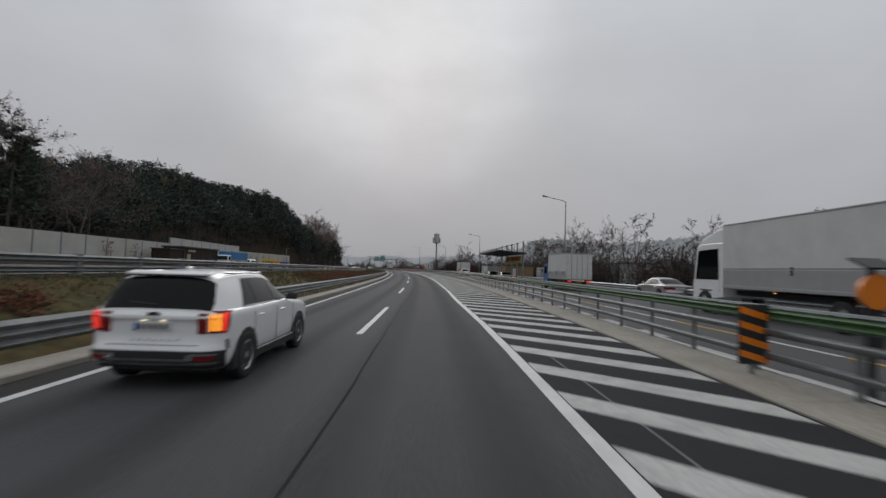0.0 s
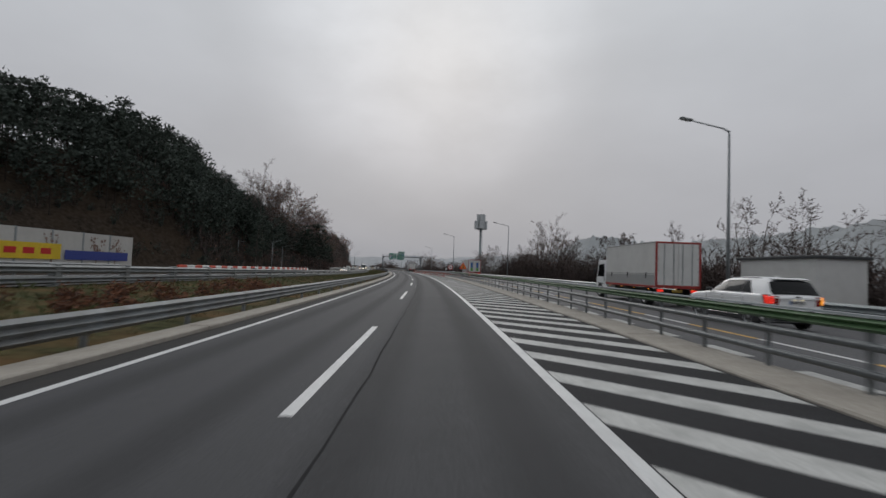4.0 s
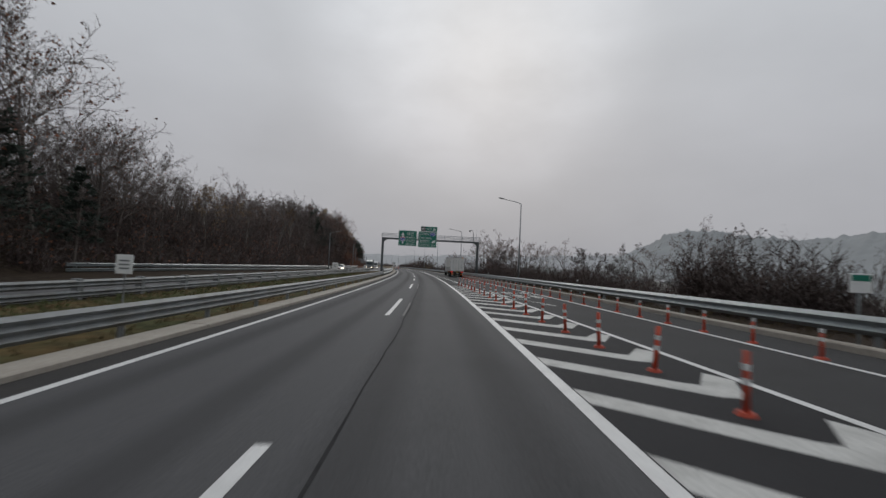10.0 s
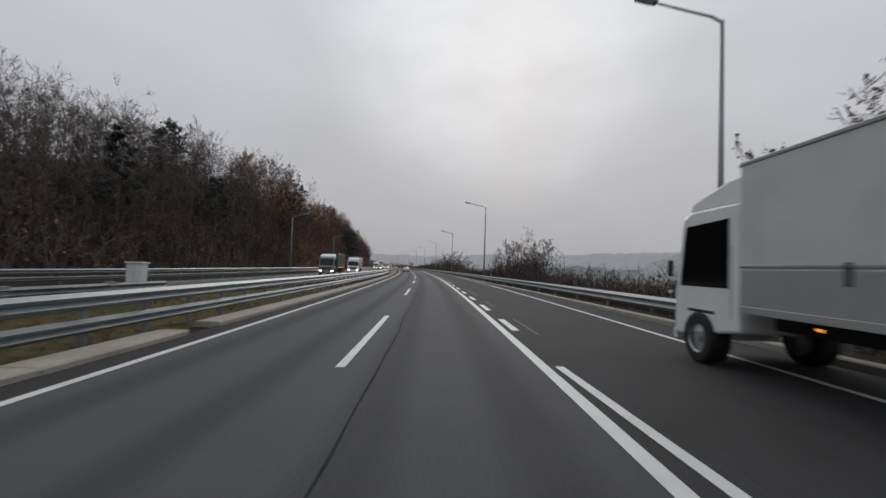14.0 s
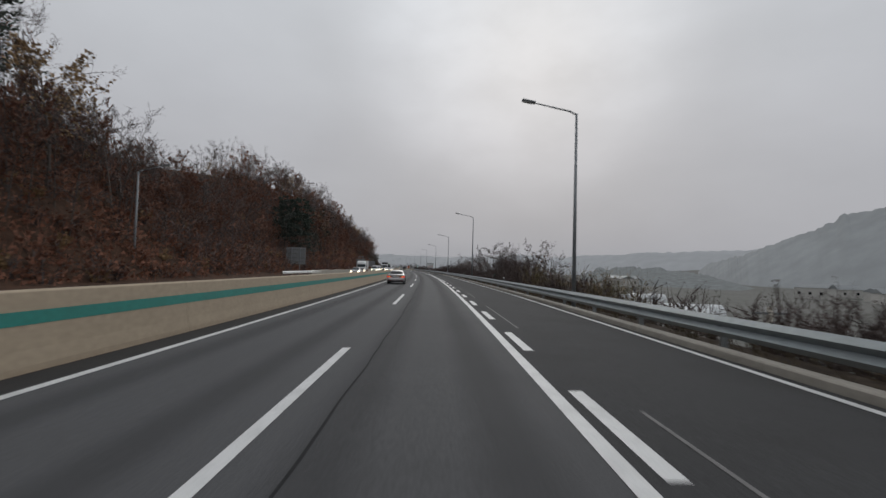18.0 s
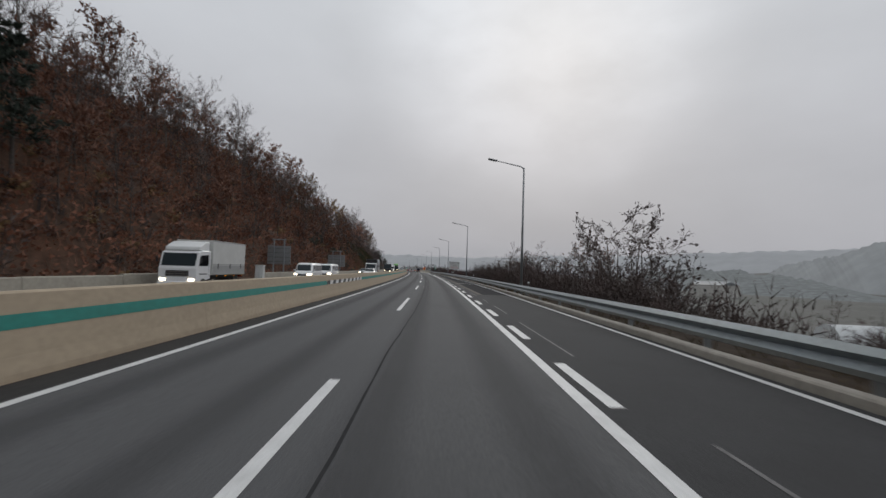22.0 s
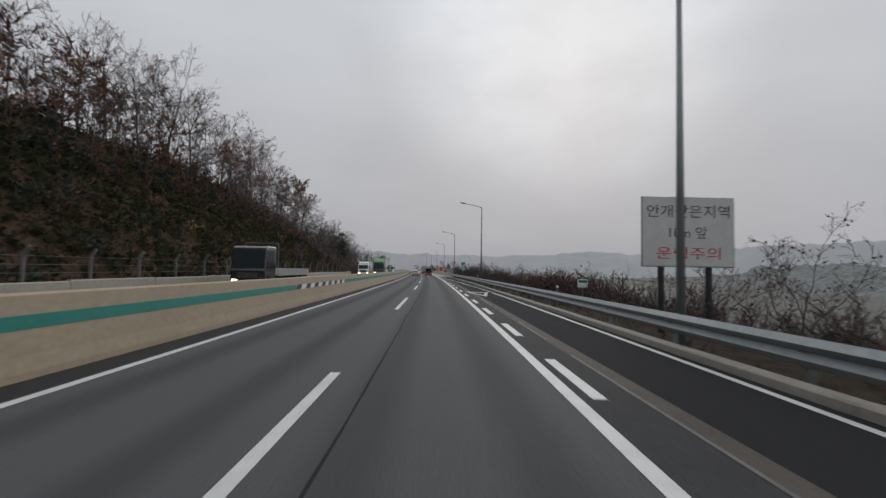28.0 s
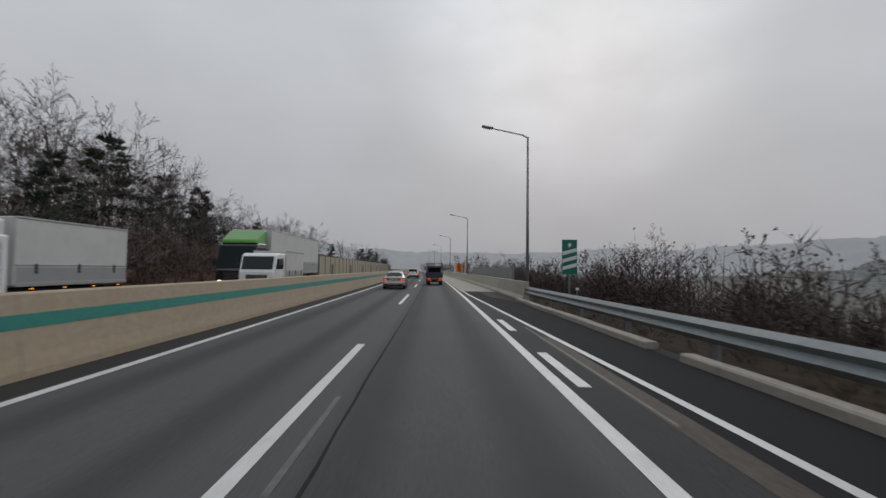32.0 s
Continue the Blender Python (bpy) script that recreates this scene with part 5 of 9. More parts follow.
for q, u, h in ((60, 30, 10), (66, 27, 9), (74, 29, 9), (84, 31, 10), (95, 29, 11), (103, 28, 9), (112, 31, 10), (120, 28, 8.5), (128, 30, 9), (136, 28, 8), (150, 27, 9.5), (158, 25, 7.8), (161, 23.5, 7.0), (164, 24.5, 9.0), (167, 22.5, 7.8), (170, 23.5, 8.6), (173, 22, 7.8), (176, 25, 7.4), (180, 22, 7.0), (183, 24, 6.2), (188, 21.5, 6.2), (192, 23, 7.0), (20, 31, 9), (36, 32, 8), (44, 30, 9)):
    plant("robinia", q, u, h, rv)


for q, u, h in ((62, 28, 9.5), (69, 27, 10), (76, 27.5, 9.5), (86, 28.5, 9), (98, 29, 9.5)):
    plant("spread", q, u, h, rv)
for q, u, h in ((170, 23.5, 12), (159, 23, 9)):
    plant("spread", q, u, h, rv)


def verge_spots(rr, near=True):
    for i in range(2300 if near else 900):
        s = rr.uniform(186, 770)
        u = DROP(s) + (0.9 + rr.random() * 3.6 if near else 4.0 + rr.random() * 6.0)
        h = (SCRUB_TOP(s) - 0.1 - terrain(s, u)) * rr.uniform(0.62, 1.08)
        if h > 0.4:
            yield s, u, h, min(1.9, 0.5 * h + 0.25)


def apron_spots(rr):
    for i in range(850):
        s = rr.uniform(20, 200)
        u = rr.uniform(21.5 if s > 155 else 25.0, 32)
        h = rr.uniform(2.6, 5.4) if s > 150 else rr.uniform(2.6, 5.2)
        yield s, u, h, h * 0.5


def thicket_spots(rr):
    """Dark clumps tangled with creepers that stand close behind the rail."""
    for lo, hi, u0, u1, top, n in ((459, 471, 12.5, 16, 5.4, 70), (303, 324, 14.5, 18, 5.0, 60), (150, 171, 22.5, 27, 5.4, 70), (171, 196, 20.5, 26, 6.2, 230), (237, 247, 15.5, 18.5, 3.9, 60), (262, 300, 15.5, 19, 3.4, 50), (574, 600, 13, 17, 2.6, 40), (362, 394, 13, 18, 4.2, 130), (683, 765, 11, 16, 3.2, 190), (640, 683, 12, 16, 2.2, 60)):
        for i in range(n):
            s, u = rr.uniform(lo, hi), rr.uniform(u0, u1)
            h = (top - terrain(s, u)) * rr.uniform(0.55, 1.0)
            yield s, u, h, min(1.6, 0.35 * h)


def far_spots(rr):
    for i in range(500):
        s = rr.uniform(190, 900)
        u = DROP(s) + rr.uniform(14, 70)
        h = rr.uniform(1.0, 2.8)
        yield s, u, h, h * 0.6


bushes("verge_scrub", "dense dark leafless scrub below the verge", verge_spots, SCRUB, 8, 0.3, SCRUB, 0.0165, 8, 13, 0.06)
bushes("slope_scrub", "dense dark scrub further down the verge slope", lambda rr: verge_spots(rr, False), SCRUB, 28, 0.3, SCRUB, 0.04, 7, 9, 0.1)
def maroon_spots(rr):
    for i in range(150):
        s = rr.choice((rr.uniform(574, 600), rr.uniform(603, 608), rr.uniform(630, 640)))
        u = DROP(s) + rr.uniform(1.0, 5.5)
        h = (SCRUB_TOP(s) - terrain(s, u)) * rr.uniform(0.7, 1.1)
        yield s, u, h, 0.5 * h


def tan_spots(rr):
    for i in range(60):
        s = rr.choice((rr.uniform(423, 431), rr.uniform(437, 442), rr.uniform(640, 652)))
        u = DROP(s) + rr.uniform(2.0, 6.0)
        h = (SCRUB_TOP(s) + 0.3 - terrain(s, u)) * rr.uniform(0.7, 1.05)
        yield s, u, max(0.6, h), 0.5 * max(0.6, h)


def rust_spots(rr):
    for i in range(420):
        s = rr.uniform(8, 120)
        if math.sin(s * 0.31) + math.sin(s * 0.113 + 1) < -0.1:
            continue
        u = OPP_R(s) + rr.uniform(2.2, 5.4)
        yield s, u, rr.uniform(0.25, 0.6), rr.uniform(0.3, 0.6)


bushes("rust_bushes", "low rust-brown dead bushes on the median bank", rust_spots, SCRUB, 34, 0.9, RUST_LEAF, 0.014, 7, 9, 0.06)
bushes("maroon_bushes", "dark maroon bushes still holding leaves", maroon_spots, SCRUB, 31, 0.9, MAROON_LEAF, 0.016, 8, 12, 0.07)
bushes("tan_bushes", "tan dry bushes below the verge", tan_spots, DRYGRASS, 32, 0.5, TAN_LEAF, 0.014, 9, 14, 0.05)
bushes("apron_scrub", "dense dark scrub behind the parking apron", apron_spots, SCRUB, 9, 0.3, SCRUB, 0.036, 9, 12)
bushes("verge_thicket", "dark tangled thicket with dead creepers behind the rail", thicket_spots, SCRUB, 29, 0.6, SCRUB, 0.02, 8, 12, 0.09)
bushes("valley_scrub", "dark scrub scattered over the valley floor", far_spots, SCRUB, 19, 0.3, SCRUB, 0.03, 6, 9)
undergrowth("verge_grass", "dry grass tufts along the verge", 186, 760, lambda s: (RAIL_R(s) + 0.3, DROP(s) + 1.5), 3800, lambda s: 0.42, VERGE_STRAW, 10, 0.012, 7)
undergrowth("median_grass", "dry grass and weeds on the median", -40, 330, lambda s: (OPP_R(s) + 0.6, -5.4), 9000, lambda s: 0.3, MEDIAN_STRAW, 11, 0.014, 6)
undergrowth("median_weeds", "green weeds on the median bank", -40, 300, lambda s: (OPP_R(s) + 0.6, -7.5), 5000, lambda s: 0.36, GREENGRASS, 14, 0.02, 6)
undergrowth("barrier_weeds", "brown weeds beside the median kerb", -40, 402, lambda s: (-5.45, -5.0), 1300, lambda s: 0.22, DRYGRASS, 12, 0.01, 6)

# ---- gantry, signs, mast ----
SIGN_GREEN = material("sign_green", (0.004, 0.17, 0.115), 0.4, grain=0.06, scale=3, stain=0.2, stain_scale=0.8)
SIGN_WHITE = material("sign_white", (0.78, 0.79, 0.78), 0.4, grain=0.03, scale=4, stain=0.15, stain_scale=1.0, stain_col=(0.6, 0.6, 0.58))
SIGN_GREY = material("sign_pale_grey", (0.62, 0.63, 0.62), 0.5, grain=0.05, scale=3, stain=0.4, stain_scale=0.8, stain_col=(0.45, 0.45, 0.43))
SIGN_BLUE = material("sign_blue", (0.012, 0.05, 0.35), 0.4)
SIGN_RED = material("sign_red", (0.55, 0.02, 0.02), 0.4)
WORKS_RED = material("works_plastic_red", (0.6, 0.06, 0.025), 0.5, grain=0.08, scale=4, stain=0.3, stain_scale=1.2, stain_col=(0.42, 0.06, 0.035))
SIGN_YELLOW = material("banner_yellow", (0.72, 0.5, 0.02), 0.6, grain=0.08, scale=4, stain=0.3, stain_scale=1)
SIGN_ORANGE = material("sign_orange", (0.75, 0.2, 0.01), 0.4, grain=0.05, scale=5)
SIGN_BLACK = material("sign_black", (0.02, 0.02, 0.022), 0.5)
GANTRY = material("gantry_grey_paint", (0.085, 0.095, 0.1), 0.55, grain=0.12, scale=3, stain=0.35, stain_scale=0.9, stain_col=(0.06, 0.065, 0.068))
ALU = material("aluminium_back", (0.3, 0.31, 0.315), 0.45, metal=0.5, grain=0.1, scale=4, stain=0.3, stain_scale=1.2)


def lettering(text, width, height, x, z, y, parent, mat, name="lettering"):
    """Raised flat letters that face -y, fitted into width x height with their centre at (x, z)."""
    cu = bpy.data.curves.new("letters", "FONT")
    cu.body = text
    cu.extrude = 0.0
    cu.resolution_u = 3
    ob = bpy.data.objects.new("letters", cu)
    scene.collection.objects.link(ob)
    dg = bpy.context.evaluated_depsgraph_get()
    me = bpy.data.meshes.new_from_object(ob.evaluated_get(dg))
    bpy.data.objects.remove(ob)
    bpy.data.curves.remove(cu)
    n = len(me.vertices)
    if n == 0:
        return None
    co = np.empty(n * 3)
    me.vertices.foreach_get("co", co)
    co = co.reshape(-1, 3)
    lo, hi = co.min(0), co.max(0)
    k = np.array([width / max(1e-4, hi[0] - lo[0]), height / max(1e-4, hi[1] - lo[1])])
    out = np.empty_like(co)
    out[:, 0] = (co[:, 0] - (lo[0] + hi[0]) / 2) * k[0] + x
    out[:, 1] = y
    out[:, 2] = (co[:, 1] - (lo[1] + hi[1]) / 2) * k[1] + z
    me.vertices.foreach_set("co", out.ravel())
    me.materials.clear()
    me.materials.append(mat)
    me.update()
    return part(name, me, None, parent)


def flat(name, pts, y, mat, parent, label=""):
    return part(name, mesh_from(name, [(x, y, z) for x, z in pts], [tuple(range(len(pts)))], mat), None, parent, label)


def ring(cx, cz, rx, rz, n=28):
    return [(cx + rx * math.cos(2 * math.pi * i / n), cz + rz * math.sin(2 * math.pi * i / n)) for i in range(n)]


def panel_sign(root, x0, x1, z0, z1, mat, border=True, line=0.035, inset=0.07):
    part("panel", box(x1 - x0, 0.05, z1 - z0, (x0 + x1) / 2, 0, (z0 + z1) / 2, 0.012), mat, root)
    if border:
        bm = bmesh.new()
        for sx, sz, cx, cz in ((x1 - x0 - 2 * inset, line, (x0 + x1) / 2, z0 + inset), (x1 - x0 - 2 * inset, line, (x0 + x1) / 2, z1 - inset), (line, z1 - z0 - 2 * inset, x0 + inset, (z0 + z1) / 2), (line, z1 - z0 - 2 * inset, x1 - inset, (z0 + z1) / 2)):
            box(sx, 0.006, sz, cx, -0.028, cz, bm=bm)
        part("border", bm, SIGN_WHITE, root)


G_S = 306.2


def gantry():
    base = at(G_S, 0, 0)
    base.translation.z = 0.0
    root = thing("sign_gantry", base, "dark grey steel sign gantry with a railed walkway across the road", "gantry")
    for x in (-6.05, 11.75):
        col = part("column", box(0.42, 0.42, 7.1, x, 0, 3.35, 0.03), GANTRY, root)
        part("collar", box(0.62, 0.62, 0.05, x, 0, 5.65), GANTRY, col)
        part("foot_plate", box(0.8, 0.8, 0.05, x, 0, 0.03 if x < 0 else 0.16), STEEL_DULL, col)
    part("beam", box(18.2, 0.4, 0.3, 2.85, 0, 6.72, 0.02), GANTRY, root)
    for x, sgn in ((-6.05, 1), (11.75, -1)):
        bm = bmesh.new()
        v = [bm.verts.new((x + sgn * a, d, z)) for d in (-0.14, 0.14) for a, z in ((0.2, 6.57), (0.75, 6.57), (0.2, 6.05))]
        bm.faces.new(v[:3])
        bm.faces.new(v[3:][::-1])
        bm.faces.new((v[0], v[3], v[4], v[1]))
        bm.faces.new((v[1], v[4], v[5], v[2]))
        bm.faces.new((v[2], v[5], v[3], v[0]))
        part("knee_brace", bm, GANTRY, root)
    part("walkway", box(18.4, 0.7, 0.05, 2.85, 0.3, 6.9), STEEL_DULL, root)
    for zz in (7.2, 7.45, 7.7):
        for yy in (-0.06, 0.62):
            part("handrail", tube((-6.35, yy, zz), (12.1, yy, zz), 0.022, n=6), STEEL, root)
    x = -6.3
    while x < 12.2:
        for yy in (-0.06, 0.62):
            part("rail_upright", tube((x, yy, 6.9), (x, yy, 7.72), 0.022, n=6), STEEL, root)
        x += 1.68
    cam_ = part("camera_mast", tube((10.9, 0.1, 6.9), (10.9, 0.1, 8.5), 0.09, 0.06, 8), POLE, root)
    b = tube((10.9, 0.1, 8.45), (10.7, 0.1, 8.95), 0.05, n=8)
    tube((10.7, 0.1, 8.93), (10.35, 0.1, 9.05), 0.05, n=8, bm=b)
    part("bent_arm", b, POLE, cam_)
    part("camera_dome", box(0.28, 0.26, 0.34, 10.2, 0.1, 8.9, 0.09, seg=2), STEEL_DULL, cam_)
    part("lightning_rod", tube((11.5, 0.2, 6.9), (11.5, 0.2, 9.4), 0.03, 0.012, 6), STEEL, root)

    m = base @ Matrix.Translation((0, -0.36, 0))
    a = thing("direction_sign", m, "green overhead sign with an arrow, a route shield and two places", "road sign")
    panel_sign(a, -3.17, 0.2, 5.5, 8.34, SIGN_GREEN)
    y = -0.031
    flat("arrow", [(-2.4, 8.05), (-2.72, 7.45), (-2.5, 7.45), (-2.5, 5.85), (-2.24, 5.85), (-2.24, 7.45), (-2.08, 7.45)], y, SIGN_WHITE, a)
    sh = flat("route_shield", [(-2.86, 7.2), (-2.4, 7.1), (-1.95, 7.2), (-1.88, 6.85), (-1.98, 6.45), (-2.4, 6.22), (-2.82, 6.45), (-2.92, 6.85)], y - 0.003, SIGN_WHITE, a)
    flat("shield_field", [(-2.8, 6.93), (-2.0, 6.93), (-1.95, 6.8), (-2.05, 6.5), (-2.4, 6.3), (-2.76, 6.5), (-2.86, 6.8)], y - 0.006, SIGN_BLUE, sh)
    flat("shield_top", [(-2.8, 7.13), (-2.4, 7.04), (-2.0, 7.13), (-1.98, 6.98), (-2.82, 6.98)], y - 0.006, SIGN_RED, sh)
    lettering("35", 0.6, 0.38, -2.4, 6.63, y - 0.009, sh, SIGN_WHITE)
    lettering("대전", 1.28, 0.62, -1.05, 7.75, y, a, SIGN_WHITE)
    lettering("Daejeon", 1.65, 0.46, -0.93, 7.08, y, a, SIGN_WHITE)
    lettering("곤지암", 1.6, 0.6, -0.95, 6.42, y, a, SIGN_WHITE)
    lettering("Gonjiam", 1.6, 0.44, -0.95, 5.82, y, a, SIGN_WHITE)

    b2 = thing("exit_sign", m, "green overhead exit sign with places, a route oval and an arrow", "road sign")
    panel_sign(b2, 0.5, 3.93, 5.38, 8.32, SIGN_GREEN)
    lettering("광주(경안)", 1.75, 0.55, 1.58, 7.85, y, b2, SIGN_WHITE)
    lettering("Gwangju (Gyeongan)", 2.35, 0.42, 1.85, 7.15, y, b2, SIGN_WHITE)
    lettering("천진암", 1.95, 0.6, 1.68, 6.5, y, b2, SIGN_WHITE)
    lettering("Cheonjinam", 1.95, 0.44, 1.68, 5.82, y, b2, SIGN_WHITE)
    lettering("1km", 0.68, 0.34, 3.3, 5.8, y, b2, SIGN_WHITE)
    ov = flat("route_oval", ring(3.15, 7.83, 0.55, 0.34), y, SIGN_WHITE, b2)
    flat("oval_field", ring(3.15, 7.83, 0.5, 0.3), y - 0.003, SIGN_BLUE, ov)
    lettering("43", 0.58, 0.36, 3.15, 7.83, y - 0.006, ov, SIGN_WHITE)
    flat("arrow", [(2.95, 6.35), (3.15, 6.12), (3.42, 6.35), (3.55, 6.2), (3.68, 6.75), (3.1, 6.66), (3.24, 6.52)], y, SIGN_WHITE, b2)
    tab = part("exit_tab", box(3.0, 0.05, 0.84, 2.44, 0, 8.83, 0.012), SIGN_GREEN, b2)
    part("tab_frame", box(3.08, 0.03, 0.92, 2.44, 0.012, 8.83), SIGN_WHITE, tab)
    part("number_field", box(0.82, 0.01, 0.74, 1.4, -0.028, 8.83), SIGN_BLACK, tab)
    lettering("40", 0.68, 0.48, 1.4, 8.83, -0.036, tab, SIGN_WHITE)
    lettering("광주", 0.95, 0.44, 2.5, 8.83, y, tab, SIGN_WHITE)
    flat("ramp_symbol", [(3.2, 8.58), (3.32, 9.06), (3.42, 9.06), (3.42, 8.58)], y, SIGN_WHITE, tab)
    flat("ramp_symbol", [(3.48, 8.58), (3.48, 9.06), (3.56, 9.06), (3.62, 8.92), (3.78, 9.0), (3.72, 8.86), (3.66, 8.78), (3.7, 8.58)], y, SIGN_WHITE, tab)
    for x in (1.5, 2.44, 3.4):
        part("strut", box(0.05, 0.05, 0.14, x, 0.02, 8.37), STEEL, tab)


gantry()


def mast():
    m = at(233.8, 23.6, 0)
    root = thing("antenna_mast", m, "tall grey steel antenna mast with cylindrical mesh screens", "antenna mast")
    part("shaft", tube((0, 0, -7.5), (0, 0, 15.2), 0.5, 0.36, 16), STEEL, root, smooth=True)
    part("inner_shaft", tube((0, 0, 15.2), (0, 0, 19.6), 0.3, 0.2, 12), STEEL_DULL, root, smooth=True)
    part("lightning_rod", tube((0.15, 0, 19.5), (0.15, 0, 21.2), 0.03, 0.015, 6), STEEL, root)
    for r, z0, z1, gaps in ((2.08, 14.8, 17.3, 6), (1.42, 17.2, 19.4, 3)):
        for g in range(gaps):
            bm = bmesh.new()
            n = 14
            a0 = 2 * math.pi * g / gaps + 0.08
            a1 = 2 * math.pi * (g + 1) / gaps - 0.08
            rows = []
            for i in range(n + 1):
                t = a0 + (a1 - a0) * i / n
                rows.append([bm.verts.new((rr_ * math.cos(t), rr_ * math.sin(t), z)) for rr_, z in ((r, z0), (r, z1), (r - 0.04, z1), (r - 0.04, z0))])
            for i in range(n):
                for j in range(4):
                    bm.faces.new((rows[i][j], rows[i][(j + 1) % 4], rows[i + 1][(j + 1) % 4], rows[i + 1][j]))
            part("mesh_screen", bm, MESH_SCREEN, root)
        bm = bmesh.new()
        for z in (z0, z1):
            for i in range(24):
                t0, t1 = 2 * math.pi * i / 24, 2 * math.pi * (i + 1) / 24
                tube(((r - 0.08) * math.cos(t0), (r - 0.08) * math.sin(t0), z), ((r - 0.08) * math.cos(t1), (r - 0.08) * math.sin(t1), z), 0.05, n=5, bm=bm, caps=False)
        part("hoop", bm, STEEL_DULL, root)
    bm = bmesh.new()
    for i in range(6):
        t = math.pi * i / 3
        tube((0, 0, 14.85), (2.0 * math.cos(t), 2.0 * math.sin(t), 14.85), 0.06, n=5, bm=bm)
        tube((0, 0, 14.0), (1.6 * math.cos(t), 1.6 * math.sin(t), 14.8), 0.04, n=5, bm=bm)
    part("floor_frame", bm, STEEL_DULL, root)
    rails = bmesh.new()
    for x in (-0.12, 0.24):
        tube((0.3 + x, -0.62, -6.5), (0.3 + x, -0.55, 14.8), 0.03, n=5, bm=rails)
    part("ladder_rail", rails, STEEL, root)
    z = -6.0
    while z < 14.6:
        part("rung", tube((0.2, -0.6, z), (0.52, -0.6, z), 0.02, n=4), STEEL_DULL, root)
        z += 0.9
    bm = box(0.9, 0.6, 0.04, 0.95, -0.4, 2.6)
    for z in (3.1, 3.5):
        tube((0.5, -0.7, z), (1.4, -0.7, z), 0.02, n=4, bm=bm)
    tube((1.4, -0.7, 2.6), (1.4, -0.7, 3.5), 0.02, n=4, bm=bm)
    part("rest_platform", bm, STEEL_DULL, root)


MESH_SCREEN = material("perforated_screen", (0.5, 0.52, 0.53), 0.5, metal=0.3, grain=0.3, scale=14, stain=0.6, stain_scale=1.6, stain_col=(0.22, 0.235, 0.24))
mast()


def post_sign(name, m, label, category="road sign", post=2.0, r=0.035):
    root = thing(name, m, label, category)
    part("post", tube((0, 0.05, -0.6), (0, 0.05, post), r, n=8), STEEL, root)
    return root


# fog warning board behind the lamp
def fog_board():
    root = thing("fog_warning_board", at(614.6, 0, 0), "pale grey fog warning board on two dark posts", "road sign")
    for x in (9.0, 10.56):
        part("post", box(0.16, 0.16, 5.4, x, 0.1, 0.9, 0.02), SIGN_BLACK, root)
    panel_sign(root, 8.355, 11.315, 1.985, 4.195, SIGN_GREY, False)
    part("edge_frame", box(3.01, 0.04, 2.26, 9.835, 0.01, 3.09), STEEL_DULL, root)
    y = -0.03
    lettering("안개잦은지역", 2.69, 0.41, 9.835, 3.76, y, root, SIGN_BLACK)
    lettering("1km 앞", 1.23, 0.38, 9.835, 3.08, y, root, SIGN_BLACK)
    lettering("운행주의", 2.08, 0.395, 9.835, 2.41, y, root, SIGN_RED)


fog_board()

# signs seen from behind, beyond the oncoming lanes
def back_sign(s, u0, u1, z0, z1, bars=True):
    root = thing("road_sign_back", at(s, 0, 0), "grey ribbed back of a road sign on two posts", "road sign", "signs seen from behind")
    part("panel", box(u1 - u0, 0.04, z1 - z0, (u0 + u1) / 2, 0.1, (z0 + z1) / 2, 0.01), ALU, root)
    for k in range(4):
        z = z0 + (z1 - z0) * (0.14 + 0.24 * k)
        part("rib", box(u1 - u0 - 0.1, 0.06, 0.07, (u0 + u1) / 2, 0.05, z), STEEL_DULL, root)
    for f in (0.28, 0.72):
        part("post", tube((u0 + (u1 - u0) * f, 0.0, -0.4), (u0 + (u1 - u0) * f, 0.0, z1 + (0.7 if bars else 0.0)), 0.09, n=8), POLE, root)
    if bars:
        part("top_bar", tube((u0 + 0.5, 0, z1 + 0.7), (u1 - 0.5, 0, z1 + 0.7), 0.06, n=6), POLE, root)


back_sign(471.5, -20.9, -17.8, 1.8, 4.5, False)
back_sign(562.4, -16.6, -13.6, 1.7, 3.75)
back_sign(533.0, -17.2, -14.6, 1.8, 3.9)

tri = post_sign("warning_sign", at(159.5, 7.75), "orange triangular works warning sign with a red rim", post=2.6)
flat("rim", [(-0.6, 1.72), (0.6, 1.72), (0.0, 2.78)], -0.005, SIGN_RED, tri)
flat("panel", [(-0.46, 1.8), (0.46, 1.8), (0.0, 2.6)], -0.009, SIGN_ORANGE, tri)
flat("symbol", [(-0.12, 1.88), (0.14, 1.88), (0.14, 2.05), (0.04, 2.1), (0.08, 2.3), (-0.06, 2.34), (-0.04, 2.1)], -0.013, SIGN_BLACK, tri)
part("backing", mesh_from("backing", [(-0.58, 0.0, 1.74), (0.58, 0.0, 1.74), (0, 0.0, 2.75), (-0.58, 0.02, 1.74), (0.58, 0.02, 1.74), (0, 0.02, 2.75)], [(0, 1, 2), (5, 4, 3), (0, 3, 4, 1), (1, 4, 5, 2), (2, 5, 3, 0)], ALU), None, tri)
cir = post_sign("no_turn_sign", at(175.9, 7.3), "round white no-turning sign with a red rim", post=2.2)
part("backing", tube((0, 0.02, 1.98), (0, 0.0, 1.98), 0.46, n=28), ALU, cir)
flat("rim", ring(0, 1.98, 0.46, 0.46), -0.006, SIGN_RED, cir)
flat("panel", ring(0, 1.98, 0.36, 0.36), -0.010, SIGN_WHITE, cir)
